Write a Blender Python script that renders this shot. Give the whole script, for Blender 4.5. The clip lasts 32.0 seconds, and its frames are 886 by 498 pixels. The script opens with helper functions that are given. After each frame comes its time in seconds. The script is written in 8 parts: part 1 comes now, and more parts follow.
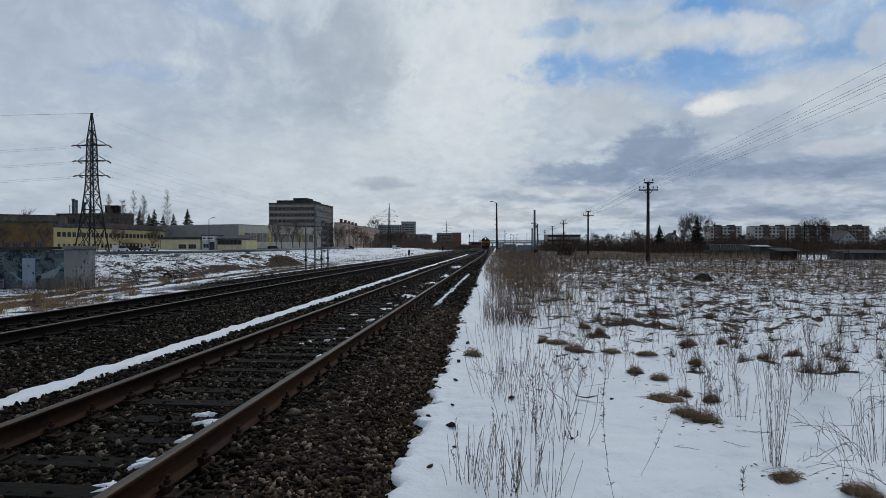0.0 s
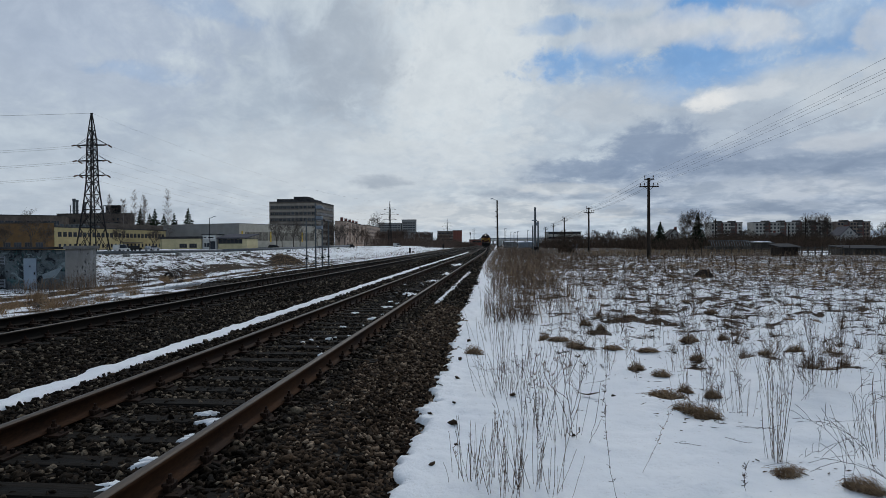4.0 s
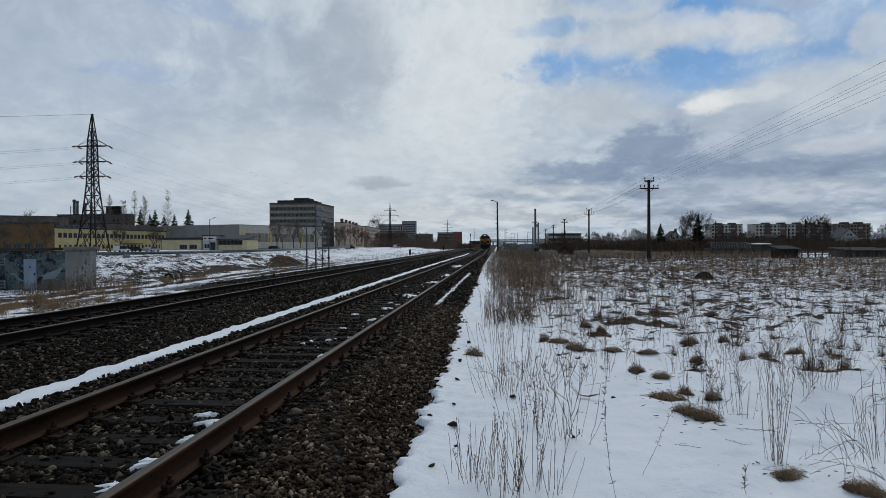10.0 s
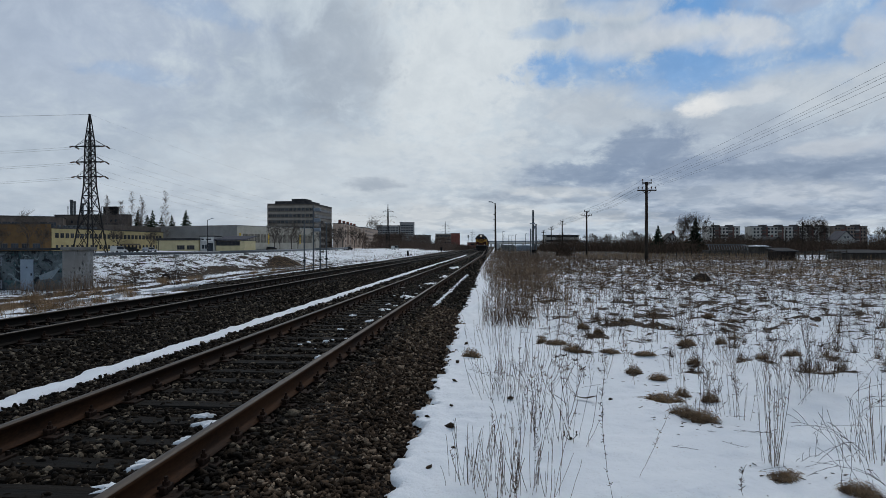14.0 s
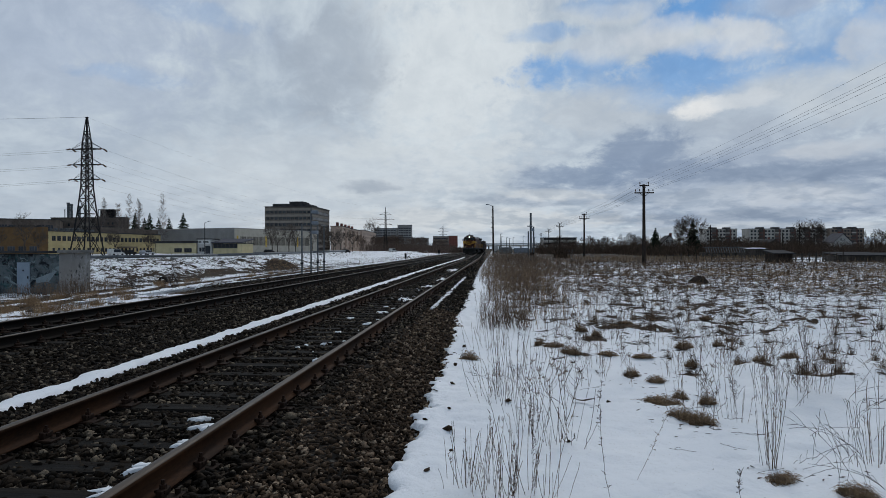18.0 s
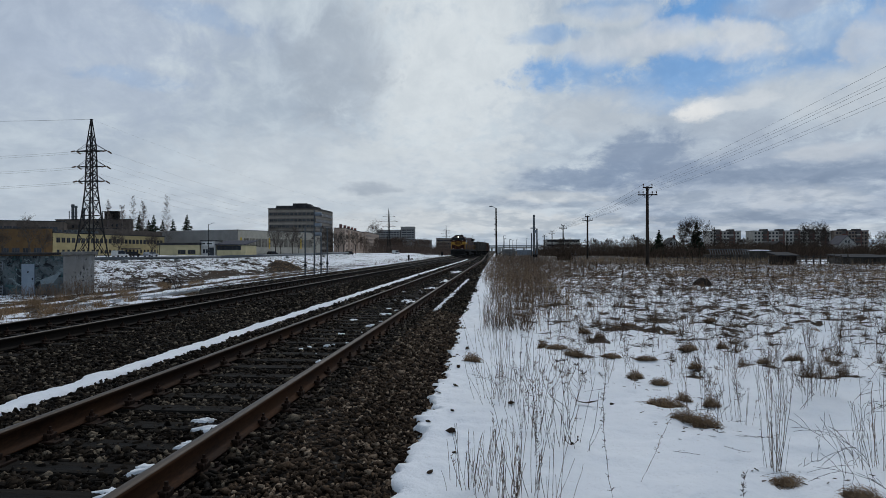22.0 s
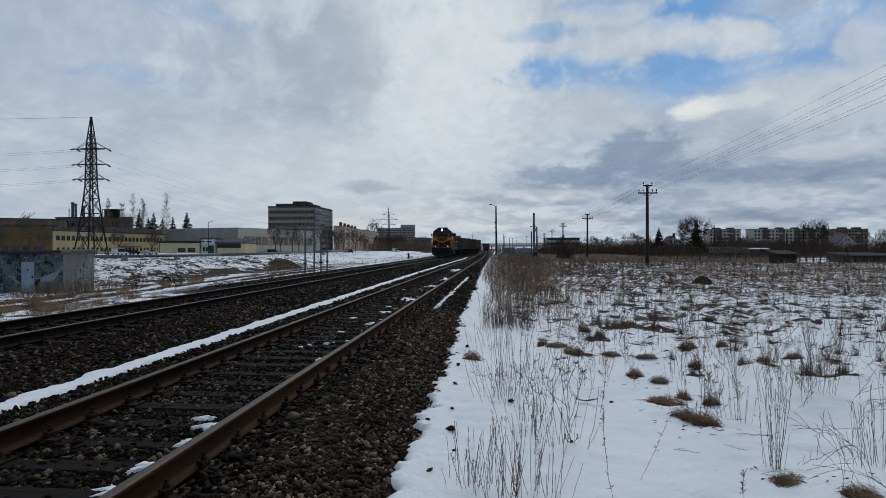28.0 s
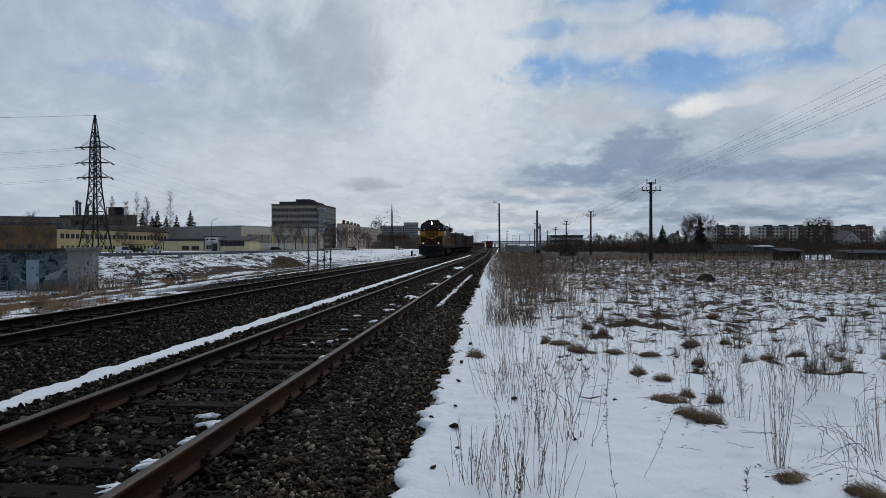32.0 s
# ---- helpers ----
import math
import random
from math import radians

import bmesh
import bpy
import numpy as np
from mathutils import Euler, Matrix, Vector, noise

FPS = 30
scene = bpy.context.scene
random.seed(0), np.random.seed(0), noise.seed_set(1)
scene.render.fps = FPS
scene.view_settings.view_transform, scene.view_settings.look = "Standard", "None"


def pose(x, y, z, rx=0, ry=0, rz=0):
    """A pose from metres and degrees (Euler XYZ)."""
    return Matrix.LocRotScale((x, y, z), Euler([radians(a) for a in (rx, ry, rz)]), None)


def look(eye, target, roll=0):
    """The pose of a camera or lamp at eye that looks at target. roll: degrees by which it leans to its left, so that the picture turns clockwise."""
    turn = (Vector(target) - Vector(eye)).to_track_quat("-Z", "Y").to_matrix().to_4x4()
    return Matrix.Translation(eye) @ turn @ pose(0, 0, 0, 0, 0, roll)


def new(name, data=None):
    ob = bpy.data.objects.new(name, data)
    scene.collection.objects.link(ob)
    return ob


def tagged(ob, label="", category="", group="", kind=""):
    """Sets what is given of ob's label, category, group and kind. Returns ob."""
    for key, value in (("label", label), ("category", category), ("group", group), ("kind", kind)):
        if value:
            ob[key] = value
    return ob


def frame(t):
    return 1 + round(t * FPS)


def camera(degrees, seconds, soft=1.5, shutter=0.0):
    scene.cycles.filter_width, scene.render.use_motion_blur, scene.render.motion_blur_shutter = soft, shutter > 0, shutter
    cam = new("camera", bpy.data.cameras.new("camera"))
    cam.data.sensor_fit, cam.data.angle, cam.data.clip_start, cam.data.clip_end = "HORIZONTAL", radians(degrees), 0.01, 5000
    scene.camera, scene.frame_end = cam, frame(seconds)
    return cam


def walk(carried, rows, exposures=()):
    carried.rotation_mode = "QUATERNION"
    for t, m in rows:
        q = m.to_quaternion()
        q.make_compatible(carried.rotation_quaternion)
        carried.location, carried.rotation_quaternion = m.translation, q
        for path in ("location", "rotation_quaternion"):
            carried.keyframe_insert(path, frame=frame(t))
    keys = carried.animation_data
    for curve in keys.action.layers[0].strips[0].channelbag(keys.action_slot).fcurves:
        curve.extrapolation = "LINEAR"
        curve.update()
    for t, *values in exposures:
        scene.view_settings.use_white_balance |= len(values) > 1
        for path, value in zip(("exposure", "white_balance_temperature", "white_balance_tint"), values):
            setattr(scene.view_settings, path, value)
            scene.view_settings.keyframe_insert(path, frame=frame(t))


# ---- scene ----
from collections import defaultdict
from itertools import product

# ---------------------------------------------------------------- camera
EYE = (0.0, 0.0, 1.35)          # metres above the rail tops, the tracks run along +y
cam = camera(71.55, 32.0, 0.35)
# seconds, turn to the left, tilt up, lean (degrees)
SWAY = (
    (0, 5.042, -0.316, 0.000),
    (0.5, 5.085, -0.290, -0.002),
    (1, 5.155, -0.226, 0.013),
    (1.5, 5.154, -0.207, -0.235),
    (2, 5.130, -0.300, -0.239),
    (2.5, 5.075, -0.377, -0.372),
    (3, 5.130, -0.441, -0.331),
    (3.5, 5.096, -0.519, -0.324),
    (5.5, 5.190, -0.519, -0.412),
    (6, 5.206, -0.469, -0.381),
    (6.5, 5.145, -0.453, -0.329),
    (7, 5.144, -0.395, -0.332),
    (7.5, 5.203, -0.393, -0.276),
    (8, 5.174, -0.363, -0.246),
    (8.5, 5.127, -0.420, -0.259),
    (9, 5.084, -0.395, -0.244),
    (9.5, 5.068, -0.384, -0.217),
    (10, 5.120, -0.383, -0.247),
    (10.5, 5.133, -0.382, -0.245),
    (11, 5.067, -0.324, -0.241),
    (11.5, 5.055, -0.260, -0.201),
    (12, 4.926, -0.265, -0.212),
    (12.5, 4.909, -0.310, -0.148),
    (13, 4.885, -0.247, -0.098),
    (13.5, 4.917, -0.232, -0.123),
    (14, 4.917, -0.262, -0.092),
    (14.5, 4.859, -0.192, -0.122),
    (16.5, 4.844, -0.173, -0.111),
    (17, 4.769, -0.152, -0.120),
    (17.5, 4.745, -0.043, -0.189),
    (18, 4.702, -0.021, -0.139),
    (18.5, 4.692, -0.057, -0.175),
    (19, 4.712, -0.008, -0.210),
    (19.5, 4.760, -0.009, -0.223),
    (20, 4.866, 0.021, -0.281),
    (20.5, 4.976, 0.089, -0.252),
    (21, 4.919, 0.119, -0.204),
    (21.5, 4.994, 0.152, -0.130),
    (22, 4.995, 0.156, -0.104),
    (22.5, 4.998, 0.116, -0.169),
    (23, 5.041, 0.138, -0.285),
    (23.5, 5.035, 0.124, -0.267),
    (24, 5.049, 0.105, -0.361),
    (24.5, 5.062, 0.090, -0.355),
    (25, 5.109, 0.024, -0.252),
    (25.5, 5.122, -0.058, -0.219),
    (27.5, 4.960, -0.003, -0.054),
    (28, 4.986, -0.021, -0.070),
    (28.5, 4.986, -0.082, -0.070),
    (29, 5.056, -0.155, -0.127),
    (29.5, 5.160, -0.223, -0.112),
    (30, 5.215, -0.196, -0.038),
    (30.5, 5.198, -0.165, -0.112),
    (31, 5.224, -0.149, -0.141),
    (31.5, 5.248, -0.184, -0.057),
    (32, 5.283, -0.236, -0.122),
)
walk(cam, [(t, pose(*EYE, 90 + tilt, 0, turn) @ pose(0, 0, 0, 0, 0, lean)) for t, turn, tilt, lean in SWAY])
scene.view_settings.exposure = 0.0

# ---------------------------------------------------------------- light
SUN_EL, SUN_AZ = 44.0, 8.0       # degrees, azimuth clockwise from +y
world = bpy.data.worlds.new("overcast_sky")
scene.world = world
world.use_nodes = True
wt = world.node_tree
wt.nodes.clear()


def wnode(kind, **props):
    n = wt.nodes.new(kind)
    for k, v in props.items():
        n.inputs[k].default_value = v
    return n


sky = wt.nodes.new("ShaderNodeTexSky")
sky.sky_type = "NISHITA"
sky.sun_disc = False
sky.sun_elevation, sky.sun_rotation = radians(SUN_EL), radians(SUN_AZ)
blue = wnode("ShaderNodeBackground", Strength=0.06)
cloud = wnode("ShaderNodeBackground", Color=(0.435, 0.54, 0.68, 1), Strength=0.64)
wcoord = wt.nodes.new("ShaderNodeTexCoord")
wnoise = wnode("ShaderNodeTexNoise", Scale=3.0, Detail=5.0)
wramp = wt.nodes.new("ShaderNodeMapRange")
wramp.inputs["From Min"].default_value, wramp.inputs["From Max"].default_value = 0.30, 0.48
wmix = wt.nodes.new("ShaderNodeMixShader")
wout = wt.nodes.new("ShaderNodeOutputWorld")
wt.links.new(sky.outputs[0], blue.inputs["Color"])
wt.links.new(wcoord.outputs["Generated"], wnoise.inputs["Vector"])
wt.links.new(wnoise.outputs["Fac"], wramp.inputs["Value"])
wt.links.new(wramp.outputs["Result"], wmix.inputs[0])
wt.links.new(blue.outputs[0], wmix.inputs[1])
wt.links.new(cloud.outputs[0], wmix.inputs[2])
wt.links.new(wmix.outputs[0], wout.inputs["Surface"])

sun = new("sun", bpy.data.lights.new("sun", "SUN"))
sun.data.energy, sun.data.angle, sun.data.color = 0.85, radians(14), (1.0, 0.975, 0.94)
d = Vector((math.sin(radians(SUN_AZ)) * math.cos(radians(SUN_EL)), math.cos(radians(SUN_AZ)) * math.cos(radians(SUN_EL)), math.sin(radians(SUN_EL))))
sun.matrix_world = look(d * 50, (0, 0, 0))

# ---------------------------------------------------------------- materials
class Nodes:
    """A small wrapper to write node trees in one line each."""

    def __init__(self, name):
        self.m = bpy.data.materials.new(name)
        self.m.use_nodes = True
        self.t = self.m.node_tree
        self.t.nodes.clear()
        self.out = self.t.nodes.new("ShaderNodeOutputMaterial")

    def put(self, sock, v):
        if isinstance(v, bpy.types.NodeSocket):
            self.t.links.new(v, sock)
        elif v is not None:
            if sock.type == "RGBA" and len(v) == 3:
                v = (*v, 1)
            sock.default_value = v

    def node(self, kind, ins=None, **props):
        n = self.t.nodes.new(kind)
        for k, v in props.items():
            if k == "operation":
                n.operation = v
            elif k == "data_type":
                n.data_type = v
            elif k == "feature":
                n.feature = v
            elif k == "blend_type":
                n.blend_type = v
        for k, v in (ins or {}).items():
            self.put(n.inputs[k], v)
        return n

    def math(self, op, a, b=0.0, c=0.0):
        n = self.node("ShaderNodeMath", {0: a, 1: b, 2: c}, operation=op)
        return n.outputs[0]

    def noise(self, vec, scale, detail=4.0, rough=0.55, distort=0.0):
        return self.node("ShaderNodeTexNoise", {"Vector": vec, "Scale": scale, "Detail": detail, "Roughness": rough, "Distortion": distort}).outputs["Fac"]

    def span(self, v, a, b, lo=0.0, hi=1.0):
        n = self.node("ShaderNodeMapRange", {"Value": v, "From Min": a, "From Max": b, "To Min": lo, "To Max": hi})
        n.interpolation_type = "SMOOTHSTEP"
        return n.outputs[0]

    def mix(self, f, a, b, kind="MIX"):
        n = self.node("ShaderNodeMix", data_type="RGBA", blend_type=kind)
        self.put(n.inputs[0], f)
        self.put(n.inputs[6], a)
        self.put(n.inputs[7], b)
        return n.outputs[2]

    def bump(self, height, strength, dist=0.01):
        return self.node("ShaderNodeBump", {"Height": height, "Strength": strength, "Distance": dist}).outputs[0]

    def coord(self, which="Object"):
        return self.t.nodes.new("ShaderNodeTexCoord").outputs[which]

    def stretch(self, vec, s):
        return self.node("ShaderNodeVectorMath", {0: vec, 1: s}, operation="MULTIPLY").outputs[0]

    def place(self):
        return self.t.nodes.new("ShaderNodeNewGeometry").outputs["Position"]

    def chance(self):
        return self.t.nodes.new("ShaderNodeObjectInfo").outputs["Random"]

    def island(self):
        return self.t.nodes.new("ShaderNodeNewGeometry").outputs["Random Per Island"]

    def attr(self, name):
        n = self.t.nodes.new("ShaderNodeAttribute")
        n.attribute_name = name
        return n.outputs["Fac"]

    def done(self, color, rough=0.7, metal=0.0, normal=None, **more):
        b = self.node("ShaderNodeBsdfPrincipled", {"Base Color": color, "Roughness": rough, "Metallic": metal})
        if normal is not None:
            self.put(b.inputs["Normal"], normal)
        for k, v in more.items():
            self.put(b.inputs[k.replace("_", " ")], v)
        self.t.links.new(b.outputs[0], self.out.inputs["Surface"])
        return self.m


def worn(name, c1, c2, scale=3.0, fine=40.0, rough=0.75, metal=0.0, bump=0.25, dist=0.004, stain=None, stain_at=0.62, vary=0.12, axes=(1, 1, 1), per_island=False, gloss=0.15):
    """A surface with two colours mixed by coarse noise, fine grain, stains and relief, varied from object to object."""
    n = Nodes(name)
    v = n.stretch(n.coord(), axes)
    coarse, grain = n.noise(v, scale, 5.0, 0.6), n.noise(v, fine, 3.0)
    f = n.math("ADD", n.math("MULTIPLY", coarse, 0.75), n.math("MULTIPLY", grain, 0.25))
    col = n.mix(n.span(f, 0.38, 0.62), c1, c2)
    if stain:
        col = n.mix(n.span(n.noise(v, scale * 0.6, 6.0, 0.65, 0.6), stain_at, stain_at + 0.1), col, stain)
    who = n.island() if per_island else n.chance()
    col = n.mix(1.0, col, n.mix(who, (1 - vary,) * 3, (1 + vary,) * 3), "MULTIPLY")
    return n.done(col, n.span(coarse, 0.3, 0.7, max(0.0, rough - 0.1), min(1.0, rough + 0.1)), metal, n.bump(f, bump, dist), Specular_IOR_Level=gloss)


def glow(name, color, strength):
    n = Nodes(name)
    e = n.node("ShaderNodeEmission", {"Color": color, "Strength": strength})
    n.t.links.new(e.outputs[0], n.out.inputs["Surface"])
    return n.m


def glassy(name, color, rough=0.08):
    n = Nodes(name)
    v = n.coord()
    col = n.mix(n.span(n.noise(v, 0.6), 0.35, 0.65), color, tuple(c * 1.8 for c in color))
    col = n.mix(1.0, col, n.mix(n.chance(), (0.6,) * 3, (1.5,) * 3), "MULTIPLY")
    return n.done(col, rough, 0.0, None, Specular_IOR_Level=0.3)


def ground_material():
    """Old snow that thins out to flattened dead grass and soil."""
    n = Nodes("snowy_ground")
    p = n.place()
    bare = n.attr("bare")
    mid, fine = n.noise(n.stretch(p, (1, 0.75, 1)), 2.4, 7.0, 0.66, 0.6), n.noise(p, 14.0, 4.0)
    m = n.math("ADD", bare, n.math("ADD", n.math("MULTIPLY", n.math("SUBTRACT", mid, 0.5), 2.0), n.math("MULTIPLY", n.math("SUBTRACT", fine, 0.5), 0.5)))
    cover = n.span(m, 0.46, 0.58)
    snow = n.mix(n.span(n.noise(p, 0.5, 4.0), 0.3, 0.7), (0.85, 0.875, 0.91), (0.91, 0.925, 0.945))
    snow = n.mix(n.span(n.noise(p, 45.0, 2.0), 0.62, 0.75, 0.0, 0.35), snow, (0.50, 0.46, 0.40))
    grass = n.mix(n.noise(p, 3.0, 6.0, 0.7), (0.012, 0.0078, 0.0048), (0.070, 0.045, 0.027))
    grass = n.mix(n.span(n.noise(n.stretch(p, (1, 0.25, 1)), 40.0, 3.0), 0.54, 0.74), grass, (0.17, 0.113, 0.066))
    grass = n.mix(n.span(n.noise(p, 1.1, 5.0), 0.5, 0.66), grass, (0.035, 0.028, 0.02))
    col = n.mix(cover, snow, grass)
    relief = n.math("SUBTRACT", n.math("ADD", n.math("MULTIPLY", n.noise(p, 3.5, 6.0), 0.6), n.math("MULTIPLY", fine, 0.4)), n.math("MULTIPLY", cover, 0.8))
    return n.done(col, n.span(cover, 0, 1, 0.55, 0.95), 0.0, n.bump(relief, 0.5, 0.06), Specular_IOR_Level=0.15)


def ballast_material():
    n = Nodes("ballast")
    p = n.place()
    vor = n.node("ShaderNodeTexVoronoi", {"Vector": n.node("ShaderNodeVectorMath", {0: p, 1: n.stretch(n.node("ShaderNodeTexNoise", {"Vector": p, "Scale": 20.0}).outputs["Color"], (0.03,) * 3)}, operation="ADD").outputs[0], "Scale": 19.0})
    sep = n.node("ShaderNodeSeparateColor", {"Color": vor.outputs["Color"]})
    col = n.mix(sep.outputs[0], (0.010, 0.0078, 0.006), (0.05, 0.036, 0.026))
    col = n.mix(n.span(sep.outputs[1], 0.86, 0.95), col, (0.12, 0.11, 0.095))
    col = n.mix(n.span(n.noise(p, 0.8, 4.0), 0.4, 0.7, 0.0, 0.6), col, (0.035, 0.026, 0.02))
    # near-black between the stones: shade of the gaps painted into the colour
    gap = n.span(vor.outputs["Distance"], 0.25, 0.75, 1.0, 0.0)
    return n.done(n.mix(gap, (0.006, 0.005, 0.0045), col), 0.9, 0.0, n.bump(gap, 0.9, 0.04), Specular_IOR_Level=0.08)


def stone_material(name, dark, light, pale):
    n = Nodes(name)
    who = n.island()
    col = n.mix(n.math("POWER", who, 1.6), dark, light)
    col = n.mix(n.span(who, 0.84, 0.96), col, pale)
    col = n.mix(n.span(n.noise(n.place(), 60.0, 4.0), 0.4, 0.65, 0.0, 0.5), col, tuple(c * 0.5 for c in dark))
    return n.done(col, 0.8, 0.0, n.bump(n.noise(n.place(), 90.0, 4.0), 0.4, 0.004), Specular_IOR_Level=0.08)


SKY = {
    "grey": (0.42, 0.50, 0.60), "white": (0.59, 0.67, 0.735),
    "veils": [  # colour, amount, azimuth, height, half widths, slant
        ((0.42, 0.50, 0.61), 0.4, 20, 10, 22, 10, 0.0), ((0.36, 0.435, 0.55), 0.95, 24, 5.0, 18, 5.2, 0.0),
        ((0.43, 0.51, 0.64), 0.75, -36, 17, 13, 8, 0.0),
        ((0.44, 0.52, 0.64), 0.6, -27, 20, 9, 3, -0.2),
        ((0.70, 0.76, 0.80), 0.95, -3, 17, 9, 12, 0.0),
        ((0.61, 0.67, 0.72), 0.6, -16, 3.5, 30, 4, 0.0),
        ((0.42, 0.485, 0.565), 0.75, -13.5, 16.5, 6, 5, 0.1),
        ((0.50, 0.575, 0.665), 0.4, -36, 6, 18, 8, 0.0), ((0.64, 0.70, 0.75), 0.55, -12, 7.5, 17, 4, 0.0),
        ((0.38, 0.44, 0.52), 0.6, -10.5, 5.9, 3.4, 0.8, 0.0), ((0.66, 0.72, 0.76), 0.6, -11.5, 9.6, 5, 1.0, 0.12),
    ],
    "gaps": [(28.5, 16.8, 7.5, 4.0, -0.05, 1.0), (21.6, 19.4, 7, 1.9, 0.0, 1.0), (7.8, 15.4, 6.5, 1.8, 0.05, 0.9), (5.5, 18.6, 4.5, 1.0, 0.1, 0.55),
             (15.9, 14.3, 5.6, 2.2, 0.0, 0.9), (20.5, 14.9, 6.2, 2.2, 0.0, 1.0), (12.5, 21.0, 5, 1.2, 0.0, 0.5), (27, 21.5, 9, 2.2, 0.0, 1.0),
             (-31, 14.0, 4, 0.8, 0.0, 0.3), (-26, 19.5, 5, 1.2, -0.1, 0.25)],
    "lit": [((0.60, 0.66, 0.735), 0.7, 10.2, 17.4, 4.6, 1.7, 0.06), ((0.64, 0.69, 0.75), 0.85, 16.8, 18.2, 3.9, 1.4, 0.02), ((0.65, 0.70, 0.755), 0.9, 21.3, 16.9, 4.6, 1.7, -0.10),
            ((0.64, 0.69, 0.74), 0.7, 11.8, 20.3, 4.6, 1.0, 0.0), ((0.58, 0.64, 0.70), 0.85, 25.5, 11.6, 9.5, 2.5, 0.05), ((0.57, 0.63, 0.69), 0.7, 10.5, 12.4, 6.6, 1.8, 0.0),
            ((0.50, 0.565, 0.645), 0.6, 20, 9.2, 9, 1.6, 0.0), ((0.42, 0.50, 0.63), 0.8, 26.5, 19.2, 4.5, 1.2, 0.0), ((0.56, 0.62, 0.70), 0.8, 31.5, 15.6, 2.4, 2.0, 0.3)],
    "bases": [((0.25, 0.33, 0.465), 0.8, 13.0, 8.5, 4.2, 2.6, 0.05), ((0.265, 0.345, 0.475), 0.8, 8.6, 6.6, 6.2, 1.3, 0.05), ((0.28, 0.355, 0.48), 0.8, 16.5, 6.7, 4.5, 1.0, 0.0),
              ((0.27, 0.345, 0.465), 0.85, 26, 6.0, 9.5, 0.8, 0.0), ((0.30, 0.37, 0.47), 0.65, 16.8, 4.7, 5.2, 0.7, 0.0), ((0.32, 0.385, 0.48), 0.6, 20, 2.9, 13, 0.5, 0.0), ((0.34, 0.405, 0.50), 0.5, 4, 4.4, 6, 0.6, 0.0)],
    "puffs": [((0.80, 0.82, 0.83), 1.0, 18.4, 11.9, 2.5, 1.05, 0.0), ((0.66, 0.71, 0.76), 0.8, 21.5, 12.1, 2.4, 0.8, 0.0), ((0.48, 0.55, 0.64), 0.7, 20.2, 4.2, 4.6, 1.1, 0.0), ((0.53, 0.59, 0.665), 0.7, 25.2, 4.2, 2.8, 0.9, 0.0), ((0.58, 0.635, 0.70), 0.7, 29, 4.2, 2.5, 0.9, 0.0),
              ((0.60, 0.65, 0.71), 0.75, 28.2, 7.7, 4, 1.0, 0.03), ((0.60, 0.65, 0.69), 0.6, 24, 1.7, 14, 0.6, 0.0), ((0.62, 0.66, 0.69), 0.7, -4, 2.6, 18, 1.2, 0.0), ((0.64, 0.68, 0.71), 0.6, 7, 5.0, 5, 0.5, 0.0)],
}


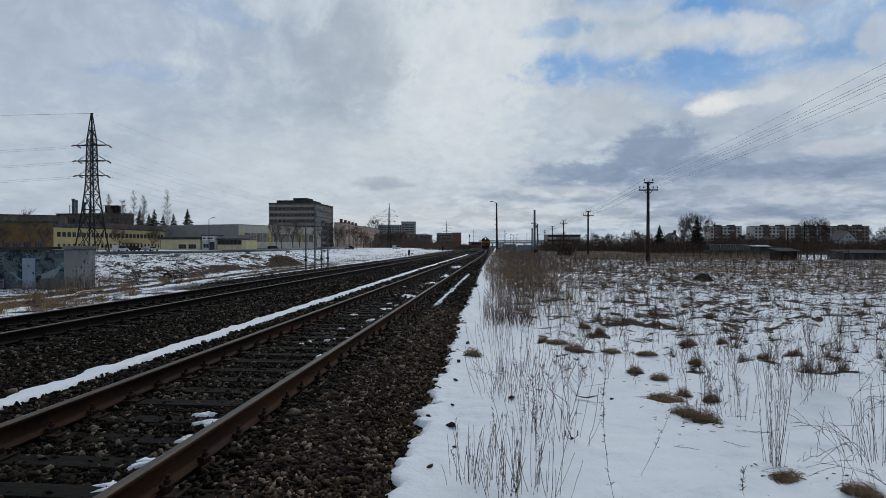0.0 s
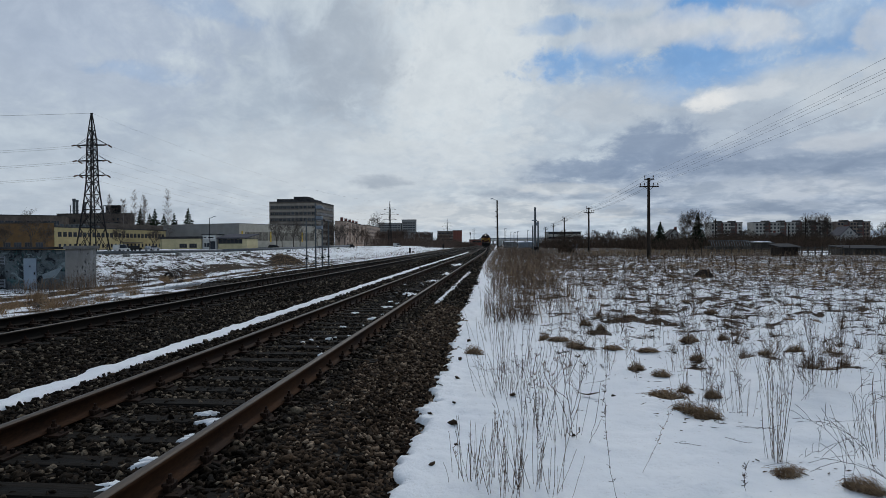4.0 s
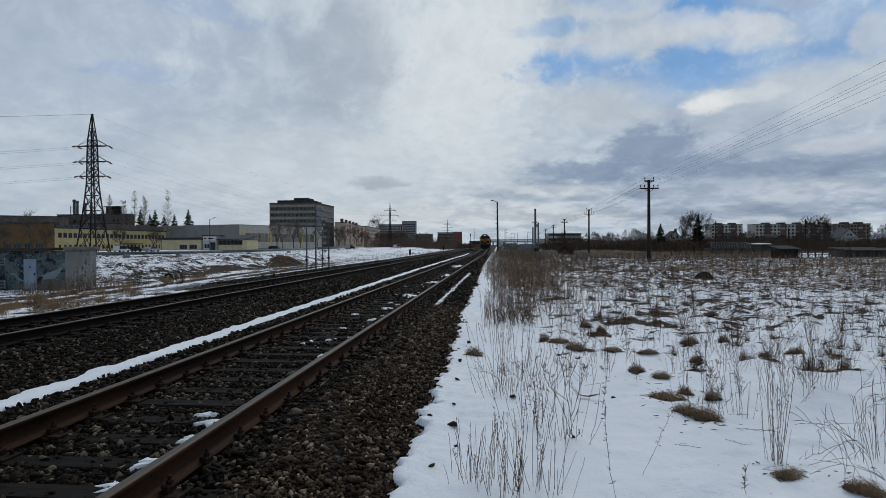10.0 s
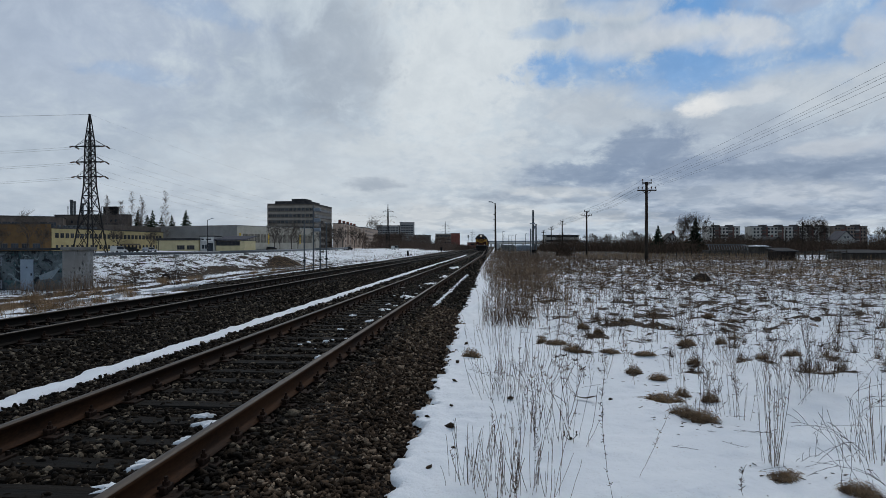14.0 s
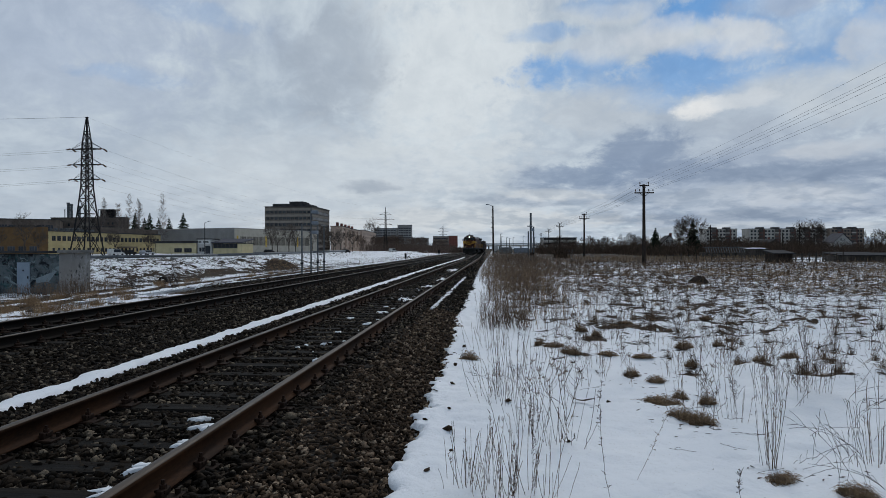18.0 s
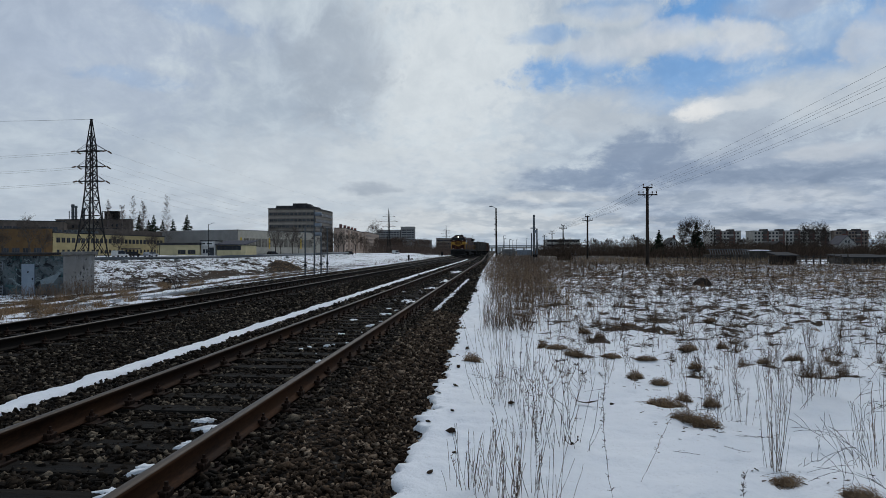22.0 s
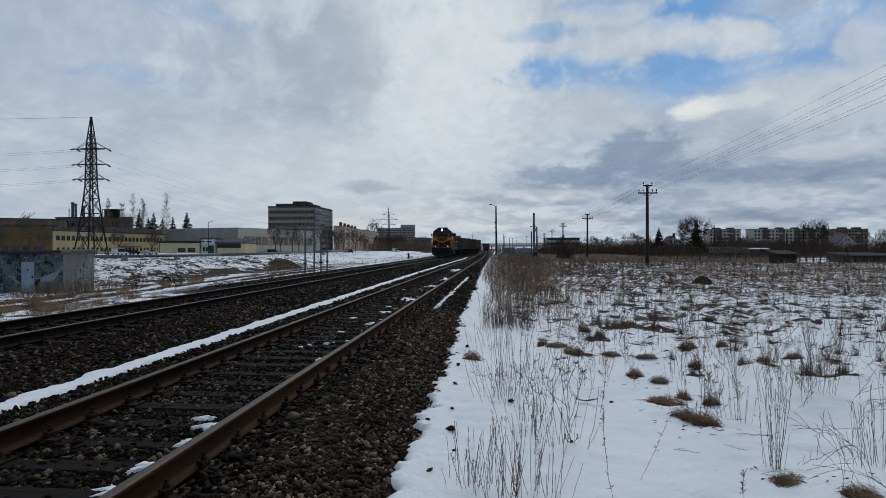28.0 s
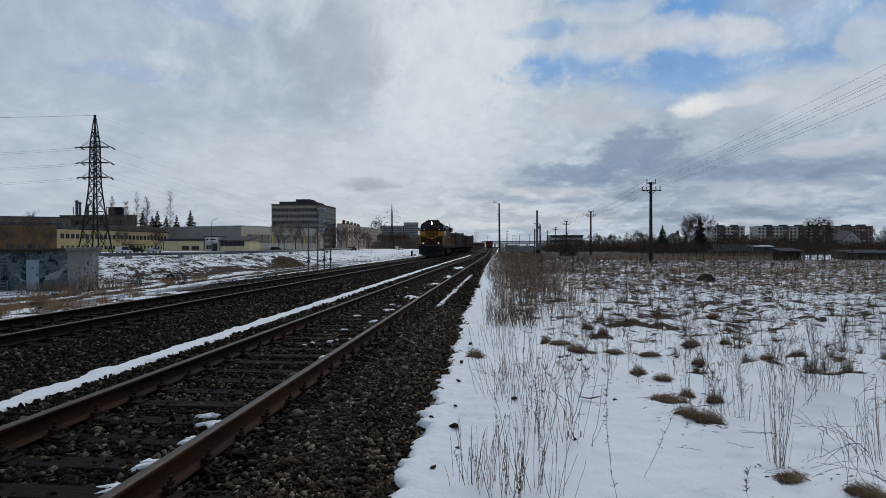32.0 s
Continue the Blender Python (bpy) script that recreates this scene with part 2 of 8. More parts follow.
def sky_material():
    """Layers of cloud with gaps of blue, laid out by azimuth and height above the horizon in degrees."""
    n = Nodes("cloud_layer")
    s = n.node("ShaderNodeSeparateXYZ", {0: n.coord()})
    x, y, z = s.outputs
    az = n.math("MULTIPLY", n.math("ARCTAN2", x, y), 57.2958)
    flat = n.math("SQRT", n.math("ADD", n.math("MULTIPLY", x, x), n.math("MULTIPLY", y, y)))
    el = n.math("MULTIPLY", n.math("ARCTAN2", z, flat), 57.2958)
    # cloud texture, flattened more and more towards the horizon
    depth = n.math("DIVIDE", 110.0, n.math("ADD", n.math("MAXIMUM", el, -1.0), 14.0))
    u = n.node("ShaderNodeCombineXYZ", {0: n.math("MULTIPLY", az, 0.11), 1: depth, 2: 3.7}).outputs[0]
    wv = n.node("ShaderNodeTexNoise", {"Vector": u, "Scale": 0.75, "Detail": 6.0, "Roughness": 0.55}).outputs["Color"]
    w = n.node("ShaderNodeSeparateColor", {"Color": wv})
    low = n.span(el, 1.0, 14.0, 0.42, 1.0)
    az = n.math("ADD", az, n.math("MULTIPLY", n.math("SUBTRACT", w.outputs[0], 0.5), 8.0))
    el2 = n.math("ADD", el, n.math("MULTIPLY", n.math("MULTIPLY", n.math("SUBTRACT", w.outputs[1], 0.5), 4.0), low))

    tex = n.noise(u, 1.0, 6.0, 0.52, 0.15)
    fine = n.noise(u, 2.8, 8.0, 0.62, 0.35)

    rough = n.math("ADD", n.math("SUBTRACT", fine, 0.5), n.math("MULTIPLY", n.math("SUBTRACT", n.noise(u, 6.5, 7.0, 0.62, 0.2), 0.5), 0.7))

    def blob(a0, e0, wa, we, slant=0.0):
        da = n.math("SUBTRACT", az, a0)
        de = n.math("SUBTRACT", n.math("SUBTRACT", el2, e0), n.math("MULTIPLY", da, slant))
        r = n.math("ADD", n.math("POWER", n.math("ABSOLUTE", n.math("DIVIDE", da, wa)), 2.0), n.math("POWER", n.math("ABSOLUTE", n.math("DIVIDE", de, we)), 2.0))
        return n.span(n.math("ADD", r, n.math("MULTIPLY", rough, 2.6)), 1.35, 0.1)

    shade = n.math("ADD", n.math("MULTIPLY", tex, 0.66), n.math("MULTIPLY", fine, 0.34))
    col = n.mix(n.span(shade, 0.28, 0.72), SKY["grey"], SKY["white"])
    for c, amount, *args in SKY["veils"]:
        col = n.mix(n.math("MULTIPLY", blob(*args), amount), col, c)
    blue = n.mix(n.span(el, 8.0, 22.0), (0.29, 0.465, 0.73), (0.155, 0.355, 0.69))
    for *args, amount in SKY["gaps"]:
        hole = n.math("MULTIPLY", blob(*args), n.span(tex, 0.66, 0.42, 0.45, 1.0))
        col = n.mix(n.math("MULTIPLY", hole, amount), col, blue)
    for c, amount, *args in SKY["lit"]:
        f = n.math("MULTIPLY", blob(*args), n.span(tex, 0.36, 0.55, 0.3, 1.0))
        col = n.mix(n.math("MULTIPLY", f, amount), col, c)
    for c, amount, *args in SKY["bases"] + SKY["puffs"]:
        col = n.mix(n.math("MULTIPLY", blob(*args), amount), col, c)
    col = n.mix(1.0, col, n.mix(n.span(fine, 0.3, 0.7), (0.92, 0.93, 0.945), (1.06, 1.055, 1.05)), "MULTIPLY")
    near = n.math("MULTIPLY", n.span(el, 9.0, 3.0), n.span(az, -14.0, 4.0, 0.35, 1.0))
    col = n.mix(near, col, n.mix(1.0, col, n.mix(n.span(n.noise(u, 3.6, 6.0, 0.55, 0.3), 0.38, 0.62), (0.80, 0.83, 0.87), (1.12, 1.10, 1.08)), "MULTIPLY"))
    e = n.node("ShaderNodeEmission", {"Color": col, "Strength": 0.93})
    n.t.links.new(e.outputs[0], n.out.inputs["Surface"])
    return n.m


M = {
    "snow": None, "ground": ground_material(), "ballast": ballast_material(), "sky": sky_material(),
    "stones": stone_material("crushed_stone", (0.014, 0.0088, 0.0056), (0.15, 0.098, 0.062), (0.34, 0.255, 0.18)),
    "oily_stones": stone_material("oil_stained_stone", (0.0038, 0.0027, 0.0018), (0.050, 0.035, 0.023), (0.20, 0.16, 0.115)),
    "rail_rust": worn("rusty_rail", (0.020, 0.0085, 0.0038), (0.060, 0.026, 0.0108), 2.0, 60, 0.8, 0.2, 0.4, axes=(1, 0.3, 1)),
    "rail_grime": worn("grimy_rail", (0.006, 0.0044, 0.0033), (0.018, 0.0128, 0.0092), 2.0, 60, 0.85, 0.1, 0.4, axes=(1, 0.3, 1)),
    "rail_head_dull": worn("dull_rail_head", (0.06, 0.049, 0.04), (0.10, 0.083, 0.068), 1.0, 50, 0.5, 0.4, 0.1, axes=(1, 0.15, 1)),
    "rail_top": worn("polished_rail_head", (0.046, 0.036, 0.029), (0.088, 0.070, 0.057), 1.0, 50, 0.5, 0.4, 0.1, axes=(1, 0.15, 1)),
    "sleeper": worn("tarred_sleeper", (0.004, 0.0035, 0.003), (0.017, 0.0135, 0.0105), 4.0, 30, 0.9, 0, 0.9, 0.02, axes=(0.3, 3, 3)),
    "iron": worn("rusty_iron", (0.018, 0.011, 0.008), (0.045, 0.024, 0.016), 8, 60, 0.75, 0.3, 0.4),
    "weed": worn("dry_stems", (0.125, 0.085, 0.058), (0.25, 0.176, 0.124), 2, 20, 0.9, 0, 0.1, vary=0.45, per_island=True),
    "straw": worn("dead_straw", (0.24, 0.155, 0.088), (0.41, 0.28, 0.165), 2, 20, 0.9, 0, 0.1, vary=0.35, per_island=True),
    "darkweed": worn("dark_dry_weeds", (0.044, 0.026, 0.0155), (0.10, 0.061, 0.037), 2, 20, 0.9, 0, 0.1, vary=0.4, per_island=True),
    "bark": worn("dark_bark", (0.052, 0.042, 0.035), (0.12, 0.097, 0.08), 2, 15, 0.9, 0, 0.5, 0.02, axes=(1, 1, 0.3), per_island=True),
    "twig": worn("winter_twigs", (0.035, 0.026, 0.021), (0.075, 0.055, 0.044), 1, 10, 0.9, 0, 0.1, vary=0.3, per_island=True),
    "redtwig": worn("reddish_twigs", (0.085, 0.060, 0.047), (0.16, 0.115, 0.09), 0.5, 10, 0.9, 0, 0.1, vary=0.3, per_island=True),
    "birchtwig": worn("birch_twigs", (0.11, 0.09, 0.08), (0.19, 0.16, 0.145), 1, 10, 0.9, 0, 0.1, vary=0.3, per_island=True),
    "birch": worn("birch_bark", (0.16, 0.14, 0.125), (0.42, 0.40, 0.37), 3, 20, 0.85, 0, 0.2, vary=0.2),
    "needle": worn("fir_needles", (0.012, 0.022, 0.014), (0.035, 0.05, 0.028), 1, 12, 0.9, 0, 0.2, vary=0.35, per_island=True),
    "steel_dark": worn("weathered_lattice_steel", (0.012, 0.012, 0.013), (0.034, 0.032, 0.032), 1.5, 25, 0.65, 0.3, 0.2),
    "scrub": worn("brown_scrub_twigs", (0.058, 0.040, 0.029), (0.145, 0.10, 0.072), 1, 10, 0.9, 0, 0.1, vary=0.35, per_island=True),
    "galv_old": worn("dull_galvanised_steel", (0.085, 0.095, 0.105), (0.16, 0.175, 0.185), 1.5, 40, 0.6, 0.4, 0.15, vary=0.08),
    "galv": worn("galvanised_steel", (0.22, 0.25, 0.29), (0.33, 0.37, 0.41), 1.5, 40, 0.5, 0.5, 0.15, vary=0.08),
    "pole_wood": worn("weathered_pole_wood", (0.022, 0.017, 0.014), (0.065, 0.05, 0.04), 3, 40, 0.85, 0, 0.5, 0.01, axes=(3, 3, 0.2)),
    "concrete": worn("old_concrete", (0.16, 0.16, 0.155), (0.30, 0.295, 0.285), 1.2, 30, 0.9, 0, 0.4, stain=(0.09, 0.085, 0.08)),
    "porcelain": worn("insulator_porcelain", (0.10, 0.06, 0.045), (0.16, 0.10, 0.075), 5, 40, 0.25, 0, 0.1),
    "glass": glassy("window_glass", (0.022, 0.026, 0.032)),
    "wire": worn("old_wire", (0.06, 0.065, 0.07), (0.11, 0.115, 0.12), 1, 10, 0.5, 0.6, 0.1),
}

# ---------------------------------------------------------------- mesh helpers
def part(name, bm, material, parent=None, label=""):
    """Link a bmesh (or ready mesh data) as one mesh object under a thing or a part."""
    if isinstance(bm, bmesh.types.BMesh):
        data = bpy.data.meshes.new(name)
        bm.normal_update()
        bm.to_mesh(data)
        bm.free()
    else:
        data = bm
    if material is not None and not data.materials:
        data.materials.append(material)
    ob = new(name, data)
    ob.parent = parent
    if label:
        ob["label"] = label
    return ob


def thing(name, m=None, label="", category="", group="", kind=""):
    ob = new(name)
    ob.empty_display_size = 0.2
    if m is not None:
        ob.matrix_basis = m
    return tagged(ob, label, category, group, kind)


def again(ob, m, parent=None):
    """Another object on the same mesh data."""
    o = new(ob.name.split(".")[0], ob.data)
    o.parent = parent or ob.parent
    o.matrix_basis = m
    for k in ("label",):
        if k in ob:
            o[k] = ob[k]
    return o


def box(bm, x0, x1, y0, y1, z0, z1, bevel=0.0, m=None):
    q = Matrix.Translation(((x0 + x1) / 2, (y0 + y1) / 2, (z0 + z1) / 2)) @ Matrix.Diagonal((x1 - x0, y1 - y0, z1 - z0, 1))
    vs = bmesh.ops.create_cube(bm, size=1.0, matrix=(m @ q) if m is not None else q)["verts"]
    if bevel:
        es = list({e for v in vs for e in v.link_edges})
        bmesh.ops.bevel(bm, geom=es, offset=bevel, segments=1, affect="EDGES", clamp_overlap=True)
    return bm


def boxes(*specs, bevel=0.0):
    bm = bmesh.new()
    for s in specs:
        box(bm, *s, bevel=bevel)
    return bm


def rod(bm, p, q, r0, r1=None, n=6):
    """A tapered rod between two points."""
    p, q = Vector(p), Vector(q)
    r1 = r0 if r1 is None else r1
    d = q - p
    m = Matrix.Translation((p + q) / 2) @ d.to_track_quat("Z", "Y").to_matrix().to_4x4()
    bmesh.ops.create_cone(bm, cap_ends=True, segments=n, radius1=r0, radius2=r1, depth=d.length, matrix=m)
    return bm


def prism(bm, outline, y0, y1, axis="y"):
    """Extrude a closed outline (pairs) along an axis."""
    def at(a, b, t):
        return (a, t, b) if axis == "y" else ((t, a, b) if axis == "x" else (a, b, t))
    lo, hi = [bm.verts.new(at(a, b, y0)) for a, b in outline], [bm.verts.new(at(a, b, y1)) for a, b in outline]
    n = len(outline)
    for i in range(n):
        bm.faces.new((lo[i], lo[(i + 1) % n], hi[(i + 1) % n], hi[i]))
    bm.faces.new(lo[::-1])
    bm.faces.new(hi)
    bmesh.ops.recalc_face_normals(bm, faces=bm.faces[:])
    return bm


def mesh_of(name, verts, faces, material, smooth=False):
    """Mesh data from arrays; faces all of one size."""
    verts, faces = np.asarray(verts, np.float32), np.asarray(faces, np.int32)
    me = bpy.data.meshes.new(name)
    k = faces.shape[1]
    me.vertices.add(len(verts))
    me.vertices.foreach_set("co", verts.ravel())
    me.loops.add(faces.size)
    me.loops.foreach_set("vertex_index", faces.ravel())
    me.polygons.add(len(faces))
    me.polygons.foreach_set("loop_start", np.arange(0, faces.size, k, dtype=np.int32))
    if smooth:
        me.polygons.foreach_set("use_smooth", np.ones(len(faces), bool))
    me.update(calc_edges=True)
    me.materials.append(material)
    return me


def stems(name, roots, tips, r, material, sag=0.12, seed=1, ends=0.35):
    """Many thin three-sided stems, each bent once, as one mesh."""
    g = np.random.default_rng(seed)
    roots, tips = np.asarray(roots, float), np.asarray(tips, float)
    n = len(roots)
    r = np.broadcast_to(np.asarray(r, float), (n,))
    length = np.linalg.norm(tips - roots, axis=1)
    mid = (roots + tips) / 2 + g.normal(0, 1, (n, 3)) * (length * sag)[:, None] * np.array((1, 1, 0.3))
    rings = []
    d = tips - roots
    d /= np.maximum(length, 1e-6)[:, None]
    a = np.cross(d, np.where(np.abs(d[:, 2:3]) > 0.9, np.array([[1.0, 0, 0]]), np.array([[0, 0, 1.0]])))
    a /= np.linalg.norm(a, axis=1)[:, None]
    b = np.cross(d, a)
    for c, k in ((roots, 1.0), (mid, 0.8), (tips, ends)):
        for j in range(3):
            w = 2 * math.pi * j / 3
            rings.append(c + (a * math.cos(w) + b * math.sin(w)) * (r * k)[:, None])
    verts = np.stack(rings, 1).reshape(-1, 3)
    base = (np.arange(n) * 9)[:, None]
    quads = [(i + j, i + (j + 1) % 3, i + 3 + (j + 1) % 3, i + 3 + j) for i in (0, 3) for j in range(3)]
    faces = (base[:, None, :] + np.array(quads)[None]).reshape(-1, 4)
    return mesh_of(name, verts, faces, material)


# ---------------------------------------------------------------- the lie of the land
RAIL_X = (-2.93, -8.44)          # centre lines of the two tracks
GAUGE = 1.52 / 2 + 0.037


def drift(y):
    """Both lines bear off to the left far away."""
    return -0.012 * max(0.0, y - 95.0)


def bend(a, b, t):
    t = min(1.0, max(0.0, (t - a) / (b - a)))
    return t * t * (3 - 2 * t)


def shoulder(y):
    """How far the edge of the ballast draws in towards the rail along the line."""
    return 0.22 * bend(8, 18, y) + 0.38 * bend(22, 60, y)


def land(x, y):
    """Height of the ground."""
    n1 = noise.noise((x * 0.35, y * 0.25, 0.0))
    n2 = noise.noise((x * 1.6, y * 1.2, 5.0))
    xs = x - drift(y)
    if xs > -1.9:
        edge = 0.035 * noise.noise((x * 2.2, y * 2.2, 9.0)) + 0.03 * noise.noise((x * 6.0, y * 6.0, 2.0))
        return -0.33 + 0.05 * n1 + 0.025 * n2 + edge + 0.10 * bend(0, 6, x) * n2 - 0.34 * bend(-0.70, -0.86, xs + shoulder(y) + 0.12 * noise.noise((3.0, y * 1.9, 0)) + 0.08 * noise.noise((8.0, y * 5.5, 0)) + 0.09 * noise.noise((x * 6, y * 13, 0)) + 0.06 * noise.noise((x * 15, y * 26, 0)))
    if xs > -10.6:
        return -0.66
    z = float(np.interp(xs, (-27.0, -22.0, -19.0, -15.5, -11.5, -10.6), (-1.36, -1.15, -0.92, -0.80, -0.72, -0.66)))
    rise = bend(-24, -33, x + 0.06 * (y - 50) + 0.45 * max(0.0, 52 - y))
    z += rise * (1.10 + 0.25 * n1)
    z += (0.07 * n2 + 0.08 * n1) * bend(-11.5, -14, xs)
    z += 0.30 * rise * noise.noise((x * 1.1, y * 0.55, 12.0)) + 0.16 * rise * n2
    z += (1.1 + 0.5 * n2 + 0.35 * noise.noise((x * 2.3, y * 1.9, 1.0))) * math.exp(-((x + 28.2) / 1.6) ** 4 - ((y - 80) / 3.0) ** 2)
    return z


TUSSOCKS = ((1.79, 8.3), (2.05, 8.05), (2.09, 7.15), (1.81, 6.87), (1.95, 6.03), (1.83, 6.25), (1.92, 11.85), (1.74, 9.65), (3.98, 9.66), (4.4, 9.6), (3.84, 10.94), (2.08, 4.65), (6.46, 13.22), (6.1, 13.6), (0.79, 10.85), (1.0, 10.57), (-0.40, 9.36),
            (2.4, 4.3), (1.7, 12.3), (2.9, 14.0), (4.8, 14.5), (1.2, 9.9), (2.3, 6.9), (2.2, 9.4), (2.75, 8.9), (3.1, 10.4))


def clump_spots():
    g = random.Random(17)
    out = []
    while len(out) < 240:
        y = 8.5 + 34 * g.random() ** 1.4
        x = g.uniform(0.75, 2.5 + y * 0.75)
        if 0.35 + 0.9 * noise.noise((x * 0.3, y * 0.25, 6.0)) > g.uniform(0, 0.8) and (y > 11 or x > 2.3):
            out.append((x, y, g.uniform(0.6, 1.15)))
    return out


CLUMPS = clump_spots()


def verge(x, y):
    """Distance across the left-hand verge, whose worn path bears away from the tracks."""
    return x + 0.15 * (min(60.0, max(15.0, y)) - 24.6)


def bareness(x, y):
    """How much of the snow is gone, 0 to 1."""
    n1 = noise.noise((x * 0.22, y * 0.16, 3.0))
    n2 = noise.noise((x * 0.9, y * 0.6, 8.0))
    if x > -1.2:
        near = 0.0 + 0.15 * bend(6, 9.5, y) + 0.16 * bend(9, 24, y) + 0.10 * bend(26, 50, y) + 0.05 * bend(2.0, 4.0, x)
        b = near + 0.12 * bend(8, 13, y) + 0.16 * n1 + 0.13 * n2
        b -= 0.5 * bend(0.6, -0.4, x)
        b += 0.12 * bend(0.1, 0.8, x) * bend(2.6, 1.9, x) * bend(15, 19, y) * bend(46, 38, y)
        if y < 16:
            for tx, ty in TUSSOCKS:
                b += 0.46 * math.exp(-((x - tx - 0.02) ** 2 * 60 + (y - ty + 0.05) ** 2 * 130))
        b += 0.2 * bend(70, 82, y)
        b -= 0.45 * bend(0.455, 0.47, x / max(y, 1.0)) * bend(0.54, 0.525, x / max(y, 1.0)) * bend(74, 80, y) * bend(118, 108, y)
        return b
    if x > -11:
        return 0.8
    n3 = noise.noise((x * 0.28, y * 0.75, 2.0))
    n4 = noise.noise((x * 0.8, y * 1.9, 7.0))
    b = 0.52 + 0.30 * n1 + 0.30 * n2 + 0.38 * n3 + 0.25 * n4 - 0.03 * bend(-22, -26, x)
    u = verge(x, y)
    b += 0.75 * bend(-13.6, -12.2, x - drift(y)) + 0.62 * bend(-16.0, -15.3, u) * bend(25, 31, y) * bend(75, 52, y)
    b += -0.25 * math.exp(-((u + 16.9) / 0.45) ** 2) * bend(75, 55, y) + 0.5 * math.exp(-((u + 18.6) / 0.8) ** 2) * bend(95, 75, y) - 0.5 * math.exp(-((u + 20.4) / 0.7) ** 2) * bend(75, 55, y)
    b += 0.42 * math.exp(-((u + 22.6) / 1.3) ** 2) * bend(95, 70, y)
    b += 1.0 * math.exp(-((x + 28.2) / 1.8) ** 2 - ((y - 80) / 3.5) ** 2)
    b += 0.6 * bend(-16.9, -16.0, x + 0.026 * (y - 63)) * bend(48, 60, y)
    if y > 100:
        b -= 0.2 * bend(100, 130, y)
    return b


def steps(*spans):
    """Grid lines: (from, to, step) spans in order."""
    out = []
    for a, b, s in spans:
        k = max(1, round((b - a) / s))
        out += [a + (b - a) * i / k for i in range(k)]
    return out + [spans[-1][1]]


def make_ground():
    xs = steps((-2600, -400, 200), (-400, -120, 20), (-120, -40, 2), (-40, -12, 0.35), (-12, -1.7, 2.5), (-1.7, -0.2, 0.035), (-0.2, 3.0, 0.07), (3.0, 8, 0.16), (8, 20, 0.4), (20, 60, 2), (60, 200, 10), (200, 2600, 200))
    ys = steps((-300, -20, 40), (-20, 2, 2), (2, 8, 0.045), (8, 12, 0.09), (12, 18, 0.16), (18, 40, 0.4), (40, 120, 1.0), (120, 400, 12), (400, 3000, 260))
    verts = [(x, y, land(x, y)) for y in ys for x in xs]
    nx = len(xs)
    i = np.arange((len(ys) - 1) * nx).reshape(-1, nx)[:, :-1].ravel()
    me = mesh_of("ground", verts, np.stack([i, i + 1, i + nx + 1, i + nx], 1), M["ground"], smooth=True)
    at = me.attributes.new("bare", "FLOAT", "POINT")
    cover = np.array([bareness(x, y) for x, y, _ in verts], np.float32)
    vx, vy = np.array([v[0] for v in verts]), np.array([v[1] for v in verts])
    for cx, cy, k in CLUMPS:
        cover += 0.36 * np.exp(-((vx - cx) ** 2 * 14 + (vy - cy + 0.1) ** 2 * 45) / (k * k))
    at.data.foreach_set("value", cover)
    ob = new("ground", me)
    tagged(ob, "patchy old snow over flattened dead grass and soil", "ground", kind="structure")


make_ground()


def make_sky():
    """A far shell of cloud over the view, which the wind carries along."""
    azs, els = np.radians(np.linspace(-62, 52, 40)), np.radians(np.linspace(-1.0, 33, 16))
    R = 2700.0
    verts = [(R * math.sin(a) * math.cos(e), R * math.cos(a) * math.cos(e), R * math.sin(e)) for e in els for a in azs]
    nx = len(azs)
    i = np.arange((len(els) - 1) * nx).reshape(-1, nx)[:, :-1].ravel()
    ob = new("cloudy_sky_backdrop", mesh_of("cloudy_sky_backdrop", verts, np.stack([i, i + 1, i + nx + 1, i + nx], 1), M["sky"], smooth=True))
    return tagged(ob, "drifting grey and white clouds with gaps of blue", "sky", kind="structure")


sky_shell = make_sky()


# ---------------------------------------------------------------- ballast and tracks
def line_x(track, y):
    """Centre line of a track; 2 is the crossover that leads from the first to the second."""
    if track < 2:
        return RAIL_X[track] + drift(y)
    t = bend(112, 186, y)
    return (1 - t) * line_x(1, y) + t * line_x(0, y)


# cross section of the ballast: distance across the line and height
BED = [(-0.25, -0.62), (-0.55, -0.395), (-0.80, -0.35), (-1.0, -0.30), (-1.30, -0.215), (-1.9, -0.20), (-2.2, -0.215), (-2.93, -0.225), (-3.9, -0.215), (-4.5, -0.23), (-5.6, -0.25), (-6.9, -0.22), (-7.5, -0.235), (-8.44, -0.25), (-9.4, -0.235), (-10.3, -0.25), (-11.2, -0.62), (-12.9, -0.69), (-13.8, -1.2)]


def make_ballast():
    ys = steps((-12, 60, 1.0), (60, 420, 6))
    verts = []
    for y in ys:
        wide = 2.8 * bend(24, 33, y)
        for x, z in BED:
            x, z = (x - wide, z + 0.02 * bend(24, 33, y)) if x < -12 else (x, z)
            verts.append((x + drift(y) - (shoulder(y) * bend(-2.0, -1.2, x)), y, z + 0.03 * noise.noise((x * 3, y * 1.5, 4.0))))
    nx = len(BED)
    i = np.arange((len(ys) - 1) * nx).reshape(-1, nx)[:, :-1].ravel()
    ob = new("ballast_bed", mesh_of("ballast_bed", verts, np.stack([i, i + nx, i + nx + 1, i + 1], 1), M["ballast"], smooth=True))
    tagged(ob, "dark crushed-stone ballast bed under two tracks", "ballast", kind="structure")


make_ballast()

